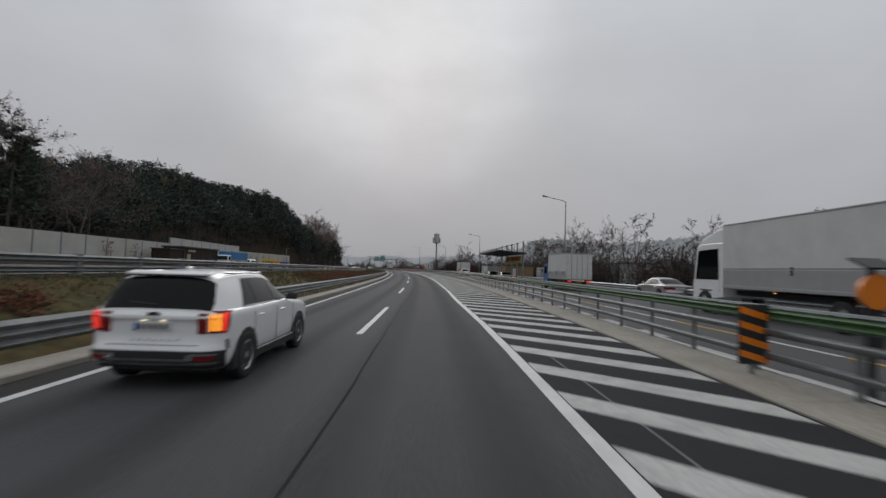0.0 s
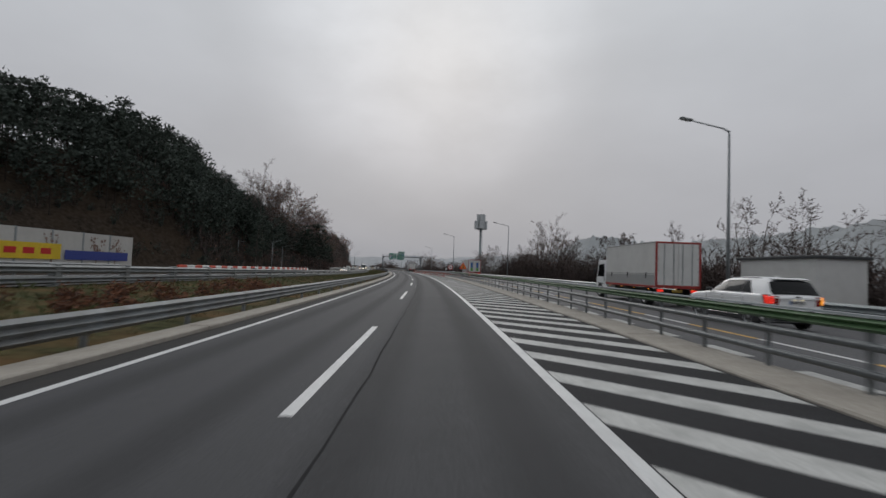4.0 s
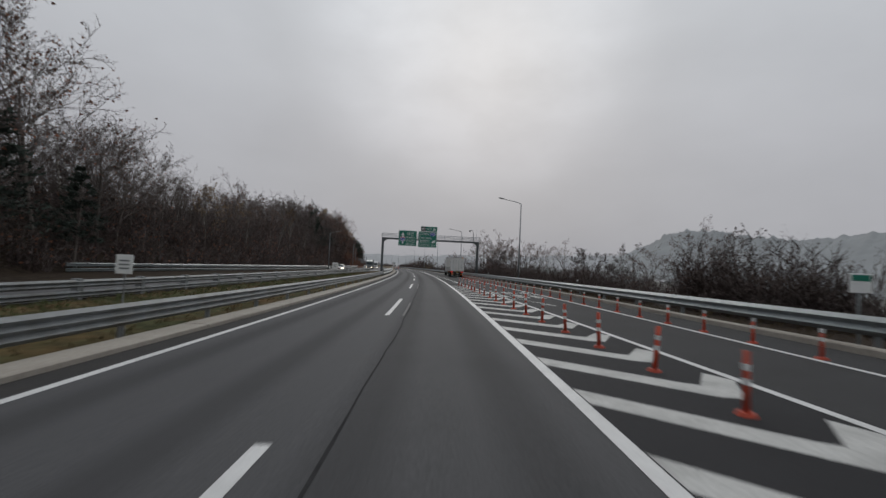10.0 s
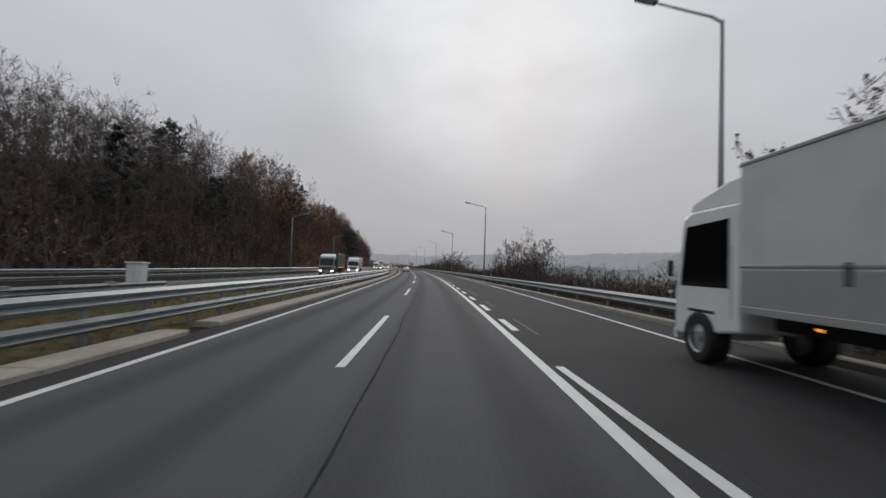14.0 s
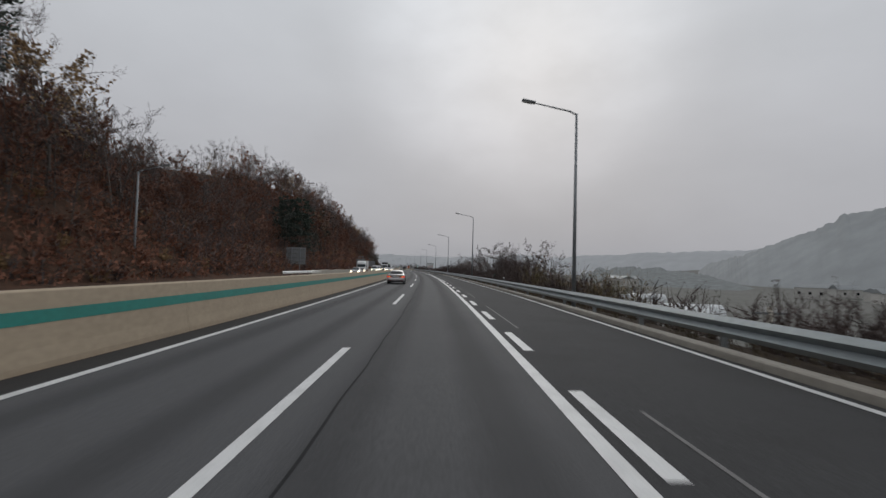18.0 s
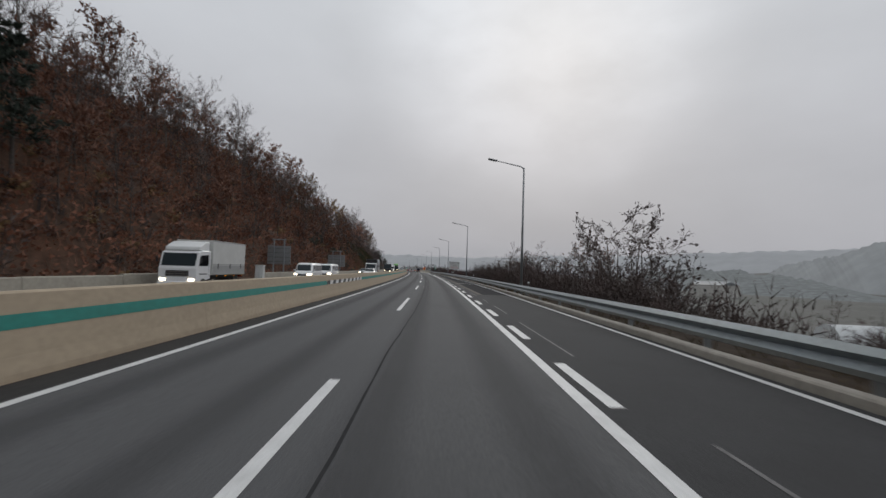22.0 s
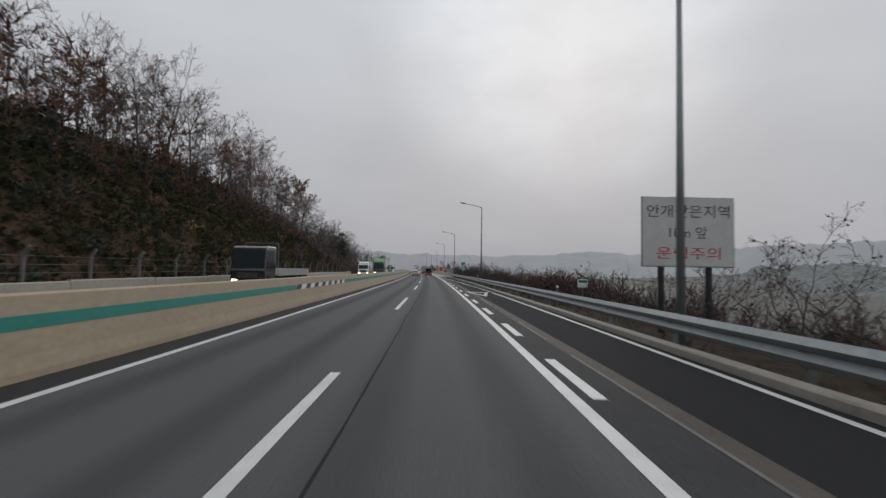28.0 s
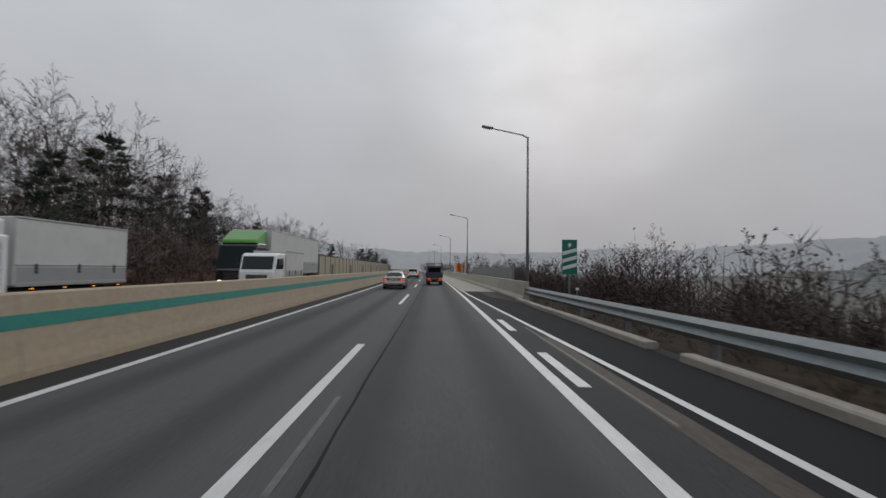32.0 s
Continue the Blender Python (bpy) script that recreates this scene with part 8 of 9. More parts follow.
    if kind == "box":
        bx = part("cargo_box", box(width, bl, height - deck, 0, bl / 2, (height + deck) / 2, 0.025), cargo, root)
        low = deck + (height - deck) * 0.3
        for sx in (-1, 1):
            part("side_rail", box(0.03, bl - 0.04, 0.05, sx * (w + 0.006), bl / 2, low, 0.01), CARGO_GREY, bx)
            part("drop_side", box(0.02, bl - 0.1, low - deck - 0.08, sx * (w + 0.004), bl / 2, (low + deck) / 2 - 0.02, 0.006), CARGO_GREY, bx)
            part("skirt", box(0.04, bl - 0.04, 0.12, sx * (w + 0.005), bl / 2, deck + 0.03, 0.01), trim or CARGO_GREY, bx)
            part("roof_trim", box(0.06, bl, 0.07, sx * (w - 0.01), bl / 2, height - 0.02, 0.015), CARGO_GREY, bx)
            for k in range(3):
                part("latch", box(0.03, 0.1, 0.3, sx * (w + 0.012), bl * (0.15 + 0.35 * k), low - 0.1, 0.008), CHASSIS, bx)
            for k in range(4):
                part("side_marker", box(0.02, 0.08, 0.04, sx * (w + 0.02), bl * (0.1 + 0.26 * k), deck - 0.1, 0.005), TAIL_AMBER, bx)
        if doors:
            for sx in (-1, 1):
                dr = part("rear_door", box(w - 0.06, 0.04, height - deck - 0.16, sx * (w / 2 - 0.01), -0.02, (height + deck) / 2, 0.01), door_mat or cargo, bx)
                for off in (0.2, 0.62):
                    part("lock_bar", tube((sx * off * w, -0.06, deck + 0.08), (sx * off * w, -0.06, height - 0.1), 0.018, n=6), STEEL, dr)
                for k in range(4):
                    part("hinge", box(0.12, 0.02, 0.05, sx * (w - 0.1), -0.05, deck + 0.25 + (height - deck - 0.5) * k / 3, 0.004), STEEL, dr)
            part("rear_frame", box(width, 0.03, 0.1, 0, -0.03, height - 0.04, 0.01), trim or CARGO_GREY, bx)
            if trim:
                for sx in (-1, 1):
                    part("rear_frame", box(0.1, 0.03, height - deck, sx * (w - 0.04), -0.046, (height + deck) / 2), trim, bx)
                part("rear_frame", box(width, 0.03, 0.16, 0, -0.046, deck + 0.05), trim, bx)
    elif kind == "flat":
        bx = part("load_bed", box(width, bl, 0.14, 0, bl / 2, deck, 0.02), cargo, root)
        for sx in (-1, 1):
            part("drop_side", box(0.05, bl, 0.4, sx * (w - 0.03), bl / 2, deck + 0.26, 0.01), cargo, bx)
        part("tail_board", box(width, 0.05, 0.4, 0, 0.03, deck + 0.26, 0.01), cargo, bx)
        for sx in (-1, 1):
            part("rack_post", tube((sx * (w - 0.08), bl - 0.15, deck), (sx * (w - 0.08), bl - 0.15, z0 + cab_h + 0.32), 0.03, n=6), STEEL_DULL, bx)
        part("rack_bar", tube((-w + 0.08, bl - 0.15, z0 + cab_h + 0.3), (w - 0.08, bl - 0.15, z0 + cab_h + 0.3), 0.03, n=6), STEEL_DULL, bx)
        part("rear_screen", box(cw * 1.5, 0.02, 0.5, 0, cy + 0.03, z0 + cab_h - 0.45, 0.02), GLASS, cb)
    elif kind == "tip":
        bx = part("tipper_body", box(width, bl, height - deck, 0, bl / 2, (height + deck) / 2, 0.03), cargo, root)
        for sx in (-1, 1):
            for k in range(3):
                part("rib", box(0.06, bl, 0.06, sx * (w + 0.02), bl / 2, deck + (height - deck) * (0.3 + 0.33 * k), 0.01), CARGO_GREY if k == 2 else cargo, bx)
            part("marker_strip", box(0.02, bl * 0.9, 0.05, sx * (w + 0.03), bl / 2, deck + 0.06), TAIL_AMBER, bx)
    # rear end
    rb = part("rear_bumper", box(width * 0.92, 0.08, 0.14, 0, 0.06, 0.52, 0.02), CHASSIS, root)
    for sx in (-1, 1):
        part("hazard_stripe", box(0.4, 0.01, 0.12, sx * (w * 0.92 - 0.3), 0.014, 0.52), SIGN_ORANGE, rb)
        tl = part("tail_lamp", box(0.34, 0.06, 0.13, sx * (w - 0.3), 0.04, deck - 0.16, 0.02), TAIL_RED if lit == "tail" else TAIL_DARK, root)
        part("bracket", box(0.05, 0.5, 0.3, sx * (w - 0.5), 0.3, deck - 0.25), CHASSIS, root)
    number_plate(root, 0.03, deck - 0.16, PLATE_YELLOW)
    r = 0.48 if width > 2.3 else 0.36
    for y in (axles or (1.3,)):
        for sx in (-1, 1):
            wheel(root, sx * (w - 0.24), y, r, 0.42 if width > 2.3 else 0.34, "truck" if width > 2.3 else "small_truck")
        part("axle", tube((-w + 0.3, y, r), (w - 0.3, y, r), 0.07, n=8), CHASSIS, root)
    for sx in (-1, 1):
        wheel(root, sx * (cw - 0.12), cy + cab_len * 0.55, r, 0.26, "truck" if width > 2.3 else "small_truck")
    return root


ONC = "oncoming traffic"


def onc(s, u):
    """Pose of an oncoming vehicle whose rear stands at s."""
    return at(s, u, OPP_Z(s), 180)

passenger_car("suv_car", at(6.45, -1.93), "white sport utility car with lit tail lamps in the fast lane", CAR_WHITE, "suv")
passenger_car("sedan_car", at(444.8, -1.7), "silver-grey saloon car with lit tail lamps in the fast lane", CAR_SILVER, "sedan")
truck("flatbed_truck", at(726, 1.95), "dark blue flatbed truck with red tail lamps in the slow lane", CAR_BLUE, CAR_BLUE, 5.2, 1.75, 2.3, "flat", "tail", 1.65, 1.6, 0.85)
truck("box_lorry", at(303.6, 7.8, 0, -0.4), "long pale grey box lorry with three rear axles", CAR_WHITE, CARGO_WHITE, 16.0, 2.5, 3.55, "box", "tail", 2.2, 2.5, 1.1, SIGN_WHITE, None, (2.6, 3.9, 5.2), door_mat=CARGO_WHITE)
for sx in (-1, 1):
    hz_ = part("roof_marker_lamp", box(0.3, 0.05, 0.08, sx * 1.0, -0.02, 3.5, 0.02), TAIL_AMBER, bpy.data.objects["box_lorry"])
truck("red_trim_lorry", at(178, 12.2, 0, -0.5), "white box lorry with red trim on the slip road", CAR_WHITE, CARGO_WHITE, 10.5, 2.45, 3.5, "box", "tail", 2.0, 2.3, 1.05, SIGN_WHITE, RED_TRIM, (2.2, 3.4))
rl = bpy.data.objects["red_trim_lorry"]
for sx in (-0.55, 0.55):
    part("painted_panel", box(0.42, 0.01, 1.0, sx, -0.05, 2.5), CAB_BLUE, rl)
    part("painted_panel", box(0.42, 0.01, 0.6, sx, -0.05, 1.65), CAB_GREEN, rl)
# slip road and parking apron at the start
truck("trailer_lorry", at(-6.0, 15.2, 0), "long white trailer lorry with a pale curtain side", CAR_WHITE, CARGO_WHITE, 27.5, 2.5, 3.75, "box", "tail", 2.3, 2.6, 1.15, SIGN_WHITE, None, (3, 4.3, 5.6, 19.5))
truck("delivery_truck", at(39.6, 15.3, 0), "white box truck with a blue cab on the slip road", CAB_BLUE, CARGO_WHITE, 7.6, 2.3, 3.3, "box", "tail", 1.7, 2.0, 1.0)
RAMP = "cars on the slip road"
passenger_car("sedan_car", at(28.5, 18.0), "silver saloon car on the slip road", CAR_SILVER, "sedan", "off", RAMP)
passenger_car("sedan_car", at(64.0, 14.0), "silver-grey saloon car on the slip road", CAR_GREY, "sedan", "tail", RAMP)
passenger_car("sedan_car", at(72.0, 13.6), "black saloon car with lit tail lamps on the slip road", CAR_BLACK, "sedan", "tail", RAMP)
passenger_car("suv_car", at(103.5, 13.2), "white sport utility car with lit tail lamps on the slip road", CAR_WHITE, "suv", "tail", RAMP)
truck("delivery_truck", at(113, 14.6, 0), "white box truck with red trim on the slip road", CAR_WHITE, CARGO_WHITE, 8.5, 2.4, 3.4, "box", "tail", 1.8, 2.1, 1.0, None, RED_TRIM)
truck("parked_truck", at(83.6, 15.35, 0), "small white box truck parked before the ochre office", CAR_WHITE, CARGO_WHITE, 5.2, 1.8, 2.42, "box", "off", 1.6, 1.5, 0.8)
# oncoming traffic
truck("tipper_truck", onc(388.2, -13.2), "dark green tipper truck with a white roof fairing, headlights on", CAR_GREY, DARK_GREEN, 9.4, 2.5, 3.3, "tip", "head", 2.1, 2.2, 1.1, SIGN_WHITE, None, (1.8, 3.1), group=ONC)
truck("box_van_truck", onc(404.4, -11.8), "white box truck with headlights on and a red side panel", CAR_WHITE, CARGO_WHITE, 6.4, 2.2, 3.1, "box", "head", 1.7, 2.0, 0.95, SIGN_WHITE, group=ONC)
truck("box_van_truck", onc(513.5, -13.0), "white box truck with a rounded roof fairing", CAR_WHITE, CARGO_WHITE, 6.6, 2.2, 3.0, "box", "head", 1.7, 1.9, 0.95, SIGN_WHITE, group=ONC)
wb = bpy.data.objects["box_van_truck"]
pn = part("painted_panel", box(0.01, 2.2, 0.75, -1.115, 2.0, 2.15), RED_TRIM, wb)
part("text_bar", box(0.008, 0.6, 0.2, -1.124, 2.6, 2.1), SIGN_WHITE, pn)
passenger_car("sedan_car", onc(486.0, -11.2), "silver saloon car in the oncoming lane", CAR_SILVER, "sedan", "head", ONC)
passenger_car("van_car", onc(531.3, -11.4), "white van in the oncoming lane, headlights on", CAR_WHITE, "van", "head", ONC)
passenger_car("van_car", onc(539.6, -11.2), "white van following in the oncoming lane", CAR_WHITE, "van", "head", ONC)
passenger_car("sedan_car", onc(557.5, -8.2), "white saloon car in the oncoming lane, headlights on", CAR_WHITE, "sedan", "head", ONC)
passenger_car("sedan_car", onc(571.0, -10.8), "grey saloon car in the oncoming lane", CAR_GREY, "sedan", "head", ONC)
truck("covered_truck", onc(586.5, -10.8), "white cab truck with a black covered body", CAR_WHITE, CAR_BLACK, 8.0, 2.4, 3.4, "box", "head", 1.9, 2.1, 1.0, doors=False, group=ONC)
truck("flat_trailer_truck", onc(641.0, -10.6), "black truck with a low grey load bed, headlights on", CAR_BLACK, CARGO_GREY, 10.5, 2.5, 3.2, "flat", "head", 2.2, 2.5, 1.0, axles=(2.0, 3.3), group=ONC)
truck("box_van_truck", onc(696.0, -11.3), "white box truck with both headlights on", CAR_WHITE, CARGO_WHITE, 6.6, 2.1, 2.9, "box", "head", 1.7, 1.9, 0.9, SIGN_WHITE, group=ONC)
truck("box_van_truck", onc(705.5, -6.95), "white box truck without fairing in the oncoming lane", CAR_WHITE, CARGO_WHITE, 5.0, 1.75, 2.4, "box", "off", 1.7, 1.8, 0.9, group=ONC)
truck("green_cab_lorry", onc(719.5, -9.9), "white box lorry with a green roof fairing", CAR_BLACK, CARGO_WHITE, 14.5, 2.5, 3.9, "box", "head", 2.2, 2.5, 1.1, CAB_GREEN, None, (2.4, 3.6, 4.8), group=ONC)
passenger_car("sedan_car", onc(322.0, -15.5), "pale grey saloon car in the oncoming lane, headlights on", CAR_SILVER, "sedan", "head", ONC)
passenger_car("sedan_car", onc(215.0, -16.6), "pale grey saloon car passing behind the rail", CAR_SILVER, "sedan", "head", ONC)
# traffic ahead on the bridge
passenger_car("sedan_car", at(715.5, -1.5), "silver saloon car with lit brake lamps on the bridge", CAR_SILVER, "sedan", "tail", "cars ahead")
passenger_car("suv_car", at(757.0, -1.3), "white sport utility car with lit tail lamps far ahead", CAR_WHITE, "suv", "tail", "cars ahead")
passenger_car("sedan_car", at(800.0, -1.4), "black saloon car with lit tail lamps far ahead", CAR_BLACK, "sedan", "tail", "cars ahead")
truck("delivery_truck", at(790.0, 2.2), "grey box truck far ahead in the slow lane", CAR_GREY, CARGO_GREY, 7.0, 2.2, 3.1, "box", "tail", 1.7, 2.0, 0.95, group="cars ahead")
# parked beyond the oncoming lanes
truck("tarp_truck", onc(96.8, -34.0), "white truck with a blue tarpaulin over its load", CAR_WHITE, TARP_BLUE, 10.5, 2.4, 3.0, "box", "off", 1.7, 1.9, 0.9, doors=False)
passenger_car("van_car", onc(109.0, -35.4), "white van parked by the long wall", CAR_WHITE, "van", "off")

# ---- walls, canopy and buildings ----
PANEL_WHITE = material("wall_panel_white", (0.5, 0.49, 0.46), 0.7, grain=0.06, scale=2, stain=0.5, stain_scale=0.5, stain_col=(0.36, 0.34, 0.31))
PANEL_TAN = material("noise_panel_tan", (0.42, 0.37, 0.26), 0.7, grain=0.08, scale=2, stain=0.4, stain_scale=0.6, stain_col=(0.3, 0.27, 0.2))
MURAL = material("mural_brown", (0.22, 0.14, 0.11), 0.8, grain=0.3, scale=3, stain=0.6, stain_scale=1.0, stain_col=(0.35, 0.3, 0.26))
MURAL_GREEN = material("mural_green", (0.1, 0.2, 0.12), 0.8, grain=0.3, scale=3)
BANNER_BLUE = material("banner_blue", (0.03, 0.05, 0.25), 0.6, grain=0.1, scale=4)
OCHRE = material("ochre_wall", (0.28, 0.19, 0.1), 0.85, grain=0.12, scale=3, stain=0.4, stain_scale=0.8)
MAROON = material("maroon_steel", (0.12, 0.025, 0.025), 0.6, grain=0.15, scale=4)
ROOF_DARK = material("dark_roof_sheet", (0.045, 0.048, 0.05), 0.6, grain=0.1, scale=4)
PARAPET = material("parapet_concrete", (0.4, 0.37, 0.31), 0.85, grain=0.12, scale=6, stain=0.5, stain_scale=0.6, stain_col=(0.27, 0.245, 0.2), bump=0.3, bump_scale=30)
SCREEN = material("grey_screen", (0.2, 0.215, 0.22), 0.5, grain=0.08, scale=3)

wall = thing("noise_wall_west", Matrix.Identity(4), "long pale panel wall with faded painted trees", "wall", kind="structure")
s = 6.0
while s < 150:
    e = s + 4.0
    uu = -39.3 if s < 106 else -39.3 + 3.5 * (s - 106) / 44
    u2 = -39.3 if e < 106 else -39.3 + 3.5 * (e - 106) / 44
    top = 5.7 if 77 < s < 108 else 4.75 if s < 108 else 4.6
    f = lambda q, a=uu, b=u2, s0=s, e0=e: a + (b - a) * (q - s0) / (e0 - s0)
    loft("wall_panel", s, e - 0.03, lambda q: [(f(q), 0.1), (f(q) + 0.14, 0.1), (f(q) + 0.14, top), (f(q), top)], PANEL_WHITE, 4, wall, closed=True)
    part("wall_post", box(0.22, 0.22, top + 0.1, 0, 0, top / 2), STEEL, wall, m=at(s, uu + 0.05, 0.0))
    s = e
rm = random.Random(3)
WALL_U = lambda q: (-39.3 if q < 106 else -39.3 + 3.5 * (q - 106) / 44) + 0.16
for q in (62, 68, 76, 108.5, 112, 116.5, 121, 126, 131, 138, 144, 147):
    vs, fs = [], []
    # a faded painted tree: a forked trunk and a loose cloud of brush dabs
    strokes = [(q, 0.5, q + rm.uniform(-0.2, 0.2), 2.6, 0.13)] + [(q, rm.uniform(1.2, 2.2), q + rm.uniform(-1.1, 1.1), rm.uniform(2.6, 3.9), 0.06) for k in range(6)]
    for a0, z0, a1, z1, hw_ in strokes:
        o = len(vs)
        vs += [P(a0 - hw_, WALL_U(a0), z0), P(a0 + hw_, WALL_U(a0), z0), P(a1 + hw_ * 0.5, WALL_U(a1), z1), P(a1 - hw_ * 0.5, WALL_U(a1), z1)]
        fs.append((o, o + 1, o + 2, o + 3))
    for k in range(34):
        c0, cz, r_ = q + rm.gauss(0, 0.65), rm.uniform(1.7, 4.2), rm.uniform(0.07, 0.22)
        o = len(vs)
        for j in range(6):
            g = j * 1.047 + rm.uniform(-0.3, 0.3)
            w_ = r_ * rm.uniform(0.6, 1.3)
            vs.append(P(c0 + math.cos(g) * w_, WALL_U(c0) + 0.004 + 0.0015 * (k % 7), cz + math.sin(g) * w_))
        fs.append(tuple(range(o, o + 6)))
    part("painted_tree", mesh_from("painted_tree", vs, fs, MURAL), None, wall)
for a, b, z0, z1, mat, nm in ((124, 139, 1.6, 3.2, SIGN_YELLOW, "yellow_banner"), (139.5, 149, 1.6, 2.6, BANNER_BLUE, "blue_banner"), (86, 104, 0.9, 2.4, MURAL_GREEN, "painted_shrubs")):
    uu = lambda q: (-39.3 if q < 106 else -39.3 + 3.5 * (q - 106) / 44) + 0.26
    bn = loft(nm, a, b, lambda q: [(uu(q), z0), (uu(q) + 0.01, z1)], mat, 5, wall)
    if nm == "yellow_banner":
        for k in range(7):
            loft("text_bar", a + 1.2 + k * 1.9, a + 2.4 + k * 1.9, lambda q: [(uu(q) + 0.02, z0 + 0.5), (uu(q) + 0.03, z0 + 1.1)], SIGN_RED if k > 3 else SIGN_BLACK, 2, bn)
SHED_WOOD = material("dark_shed_boards", (0.04, 0.028, 0.022), 0.8, grain=0.3, scale=5, stain=0.6, stain_scale=0.8, stain_col=(0.06, 0.04, 0.03), spec=0.2)
shed = thing("roadside_shed", at(77.5, -36.2, 0.0), "low dark brown shed with a flat roof before the pale wall", "shed")
part("wall", box(3.0, 12.6, 3.3, 0, 2.0, 2.35, 0.02), SHED_WOOD, shed)
part("roof", box(3.5, 13.2, 0.2, 0, 2.0, 4.12, 0.03), ROOF_DARK, shed)
part("annex_wall", box(2.6, 3.8, 2.9, 0.1, -6.25, 2.15, 0.02), SHED_WOOD, shed)
part("annex_roof", box(2.9, 4.0, 0.14, 0.1, -6.3, 3.68, 0.02), ROOF_DARK, shed)
# the doorway's light is put in as the panel's pale colour
part("door", box(0.06, 1.1, 2.1, 1.52, -2.6, 2.0), PANEL_TAN, shed, "pale tan door panel coloured as a lit doorway")
part("sign_board", box(0.08, 2.4, 0.3, 1.54, -1.6, 3.55), PANEL_TAN, shed, "narrow tan board over the door")
for k in range(5):
    part("corner_board", box(0.08, 0.16, 3.2, 1.53, -4.1 + 3.05 * k, 2.3), ROOF_DARK, shed)
pole_w = thing("utility_pole", at(181, -33.6, 0), "slim grey utility pole at the wood's edge", "pole")
part("shaft", tube((0, 0, -0.3), (0, 0, 6.2), 0.11, 0.08, 8), POLE, pole_w)
part("cross_arm", box(1.4, 0.08, 0.08, 0.6, 0, 6.0), POLE, pole_w)


def canopy():
    root = thing("entry_canopy", Matrix.Identity(4), "dark tilted canopy roof hung from grey steel masts", "canopy")
    loft("roof", 66.8, 83.5, [(12.95, 4.52), (17.3, 4.2), (17.3, 4.34), (12.95, 4.66)], ROOF_DARK, 4, root, closed=True)
    loft("gutter", 66.8, 83.5, [(12.84, 4.5), (12.93, 4.5), (12.93, 4.72), (12.84, 4.72)], STEEL, 4, root, closed=True)
    loft("eaves_rail", 66.8, 83.5, [(12.9, 4.86), (12.95, 4.86), (12.95, 4.91), (12.9, 4.91)], STEEL, 4, root, closed=True)
    for k in range(5):
        q = 67.9 + k * 3.86
        part("mast", tube((0, 0, -0.1), (0, 0, 6.1), 0.13, 0.12, 10), STEEL, root, m=at(q, 17.05, 0))
        part("stay", tube(P(q, 17.0, 6.0), P(q, 13.1, 4.75), 0.022, n=5), STEEL_DULL, root)
        part("rafter", tube(P(q, 13.0, 4.46), P(q, 17.2, 4.15), 0.06, n=6), STEEL_DULL, root)
        part("rail_stanchion", tube(P(q, 12.92, 4.7), P(q, 12.92, 4.9), 0.02, n=5), STEEL, root)
    for k in range(11):
        part("roof_rib", tube(P(67.3 + k * 1.55, 13.0, 4.7), P(67.3 + k * 1.55, 17.2, 4.38), 0.025, n=4), ROOF_DARK, root)


canopy()
bn = thing("yellow_banner", Matrix.Identity(4), "yellow cloth banner with dark and red writing under the canopy", "banner")
loft("cloth", 68.2, 79.2, lambda q: [(16.86, 2.84 + 0.03 * math.sin(q * 1.3)), (16.83 + 0.03 * math.sin(q), 3.4), (16.86, 4.0)], SIGN_YELLOW, 0.5, bn)
for k in range(9):
    loft("text_bar", 68.9 + k * 1.1, 69.65 + k * 1.1, [(16.78, 3.2), (16.78, 3.72)], SIGN_BLACK if k > 6 or k == 4 else SIGN_RED, 1, bn)
gb = thing("cargo_container", at(71.9, 22.3, -0.03), "grey tarpaulin-covered box body with a small notice board", "container")
part("body", box(2.2, 6.8, 1.9, 0, 0, 1.35, 0.12, seg=2), CARGO_GREY, gb)
part("base", box(2.0, 6.6, 0.4, 0, 0, 0.2, 0.03), CHASSIS, gb)
nb = part("notice_board", box(0.04, 1.5, 0.9, -1.13, 2.0, 1.3, 0.01), SIGN_WHITE, gb)
for k in range(3):
    part("text_bar", box(0.01, 1.1, 0.12, -1.155, 2.0, 1.02 + 0.26 * k), BANNER_BLUE, nb)


def booth(name, s, u, lx, ly, h, mat, label, door=True):
    root = thing(name, at(s, u, -0.03), label, "building")
    part("wall_shell", box(lx, ly, h, 0, 0, h / 2, 0.02), mat, root)
    part("roof", box(lx + 0.3, ly + 0.3, 0.14, 0, 0, h + 0.05, 0.02), ROOF_DARK, root)
    if door:
        part("door", box(0.05, 0.9, 2.0, -lx / 2 - 0.02, -ly * 0.2, 1.05, 0.01), SIGN_GREY, root)
        for k in (-0.1, 0.25):
            w_ = part("window", box(0.05, 1.1, 0.9, -lx / 2 - 0.015, ly * (k + 0.15), 1.7, 0.01), SIGN_WHITE, root)
            part("pane", box(0.02, 0.96, 0.76, -lx / 2 - 0.045, ly * (k + 0.15), 1.7), GLASS, w_)
        part("front_door", box(0.9, 0.05, 2.0, -lx * 0.2, -ly / 2 - 0.02, 1.05, 0.01), SIGN_GREY, root)
    return root


booth("office_building", 90.6, 20.6, 5.0, 14.2, 2.6, OCHRE, "low ochre office building with a dark flat roof")
booth("storage_container", 101.8, 19.9, 2.5, 6.0, 2.3, MAROON, "maroon steel storage container with a pale door")
booth("storage_container", 112.0, 20.2, 2.4, 5.0, 2.7, CARGO_WHITE, "white steel storage container", False)
booth("toilet_block", 55, 27.5, 3.0, 8.0, 2.9, CARGO_GREY, "grey prefabricated cabin beside the apron")

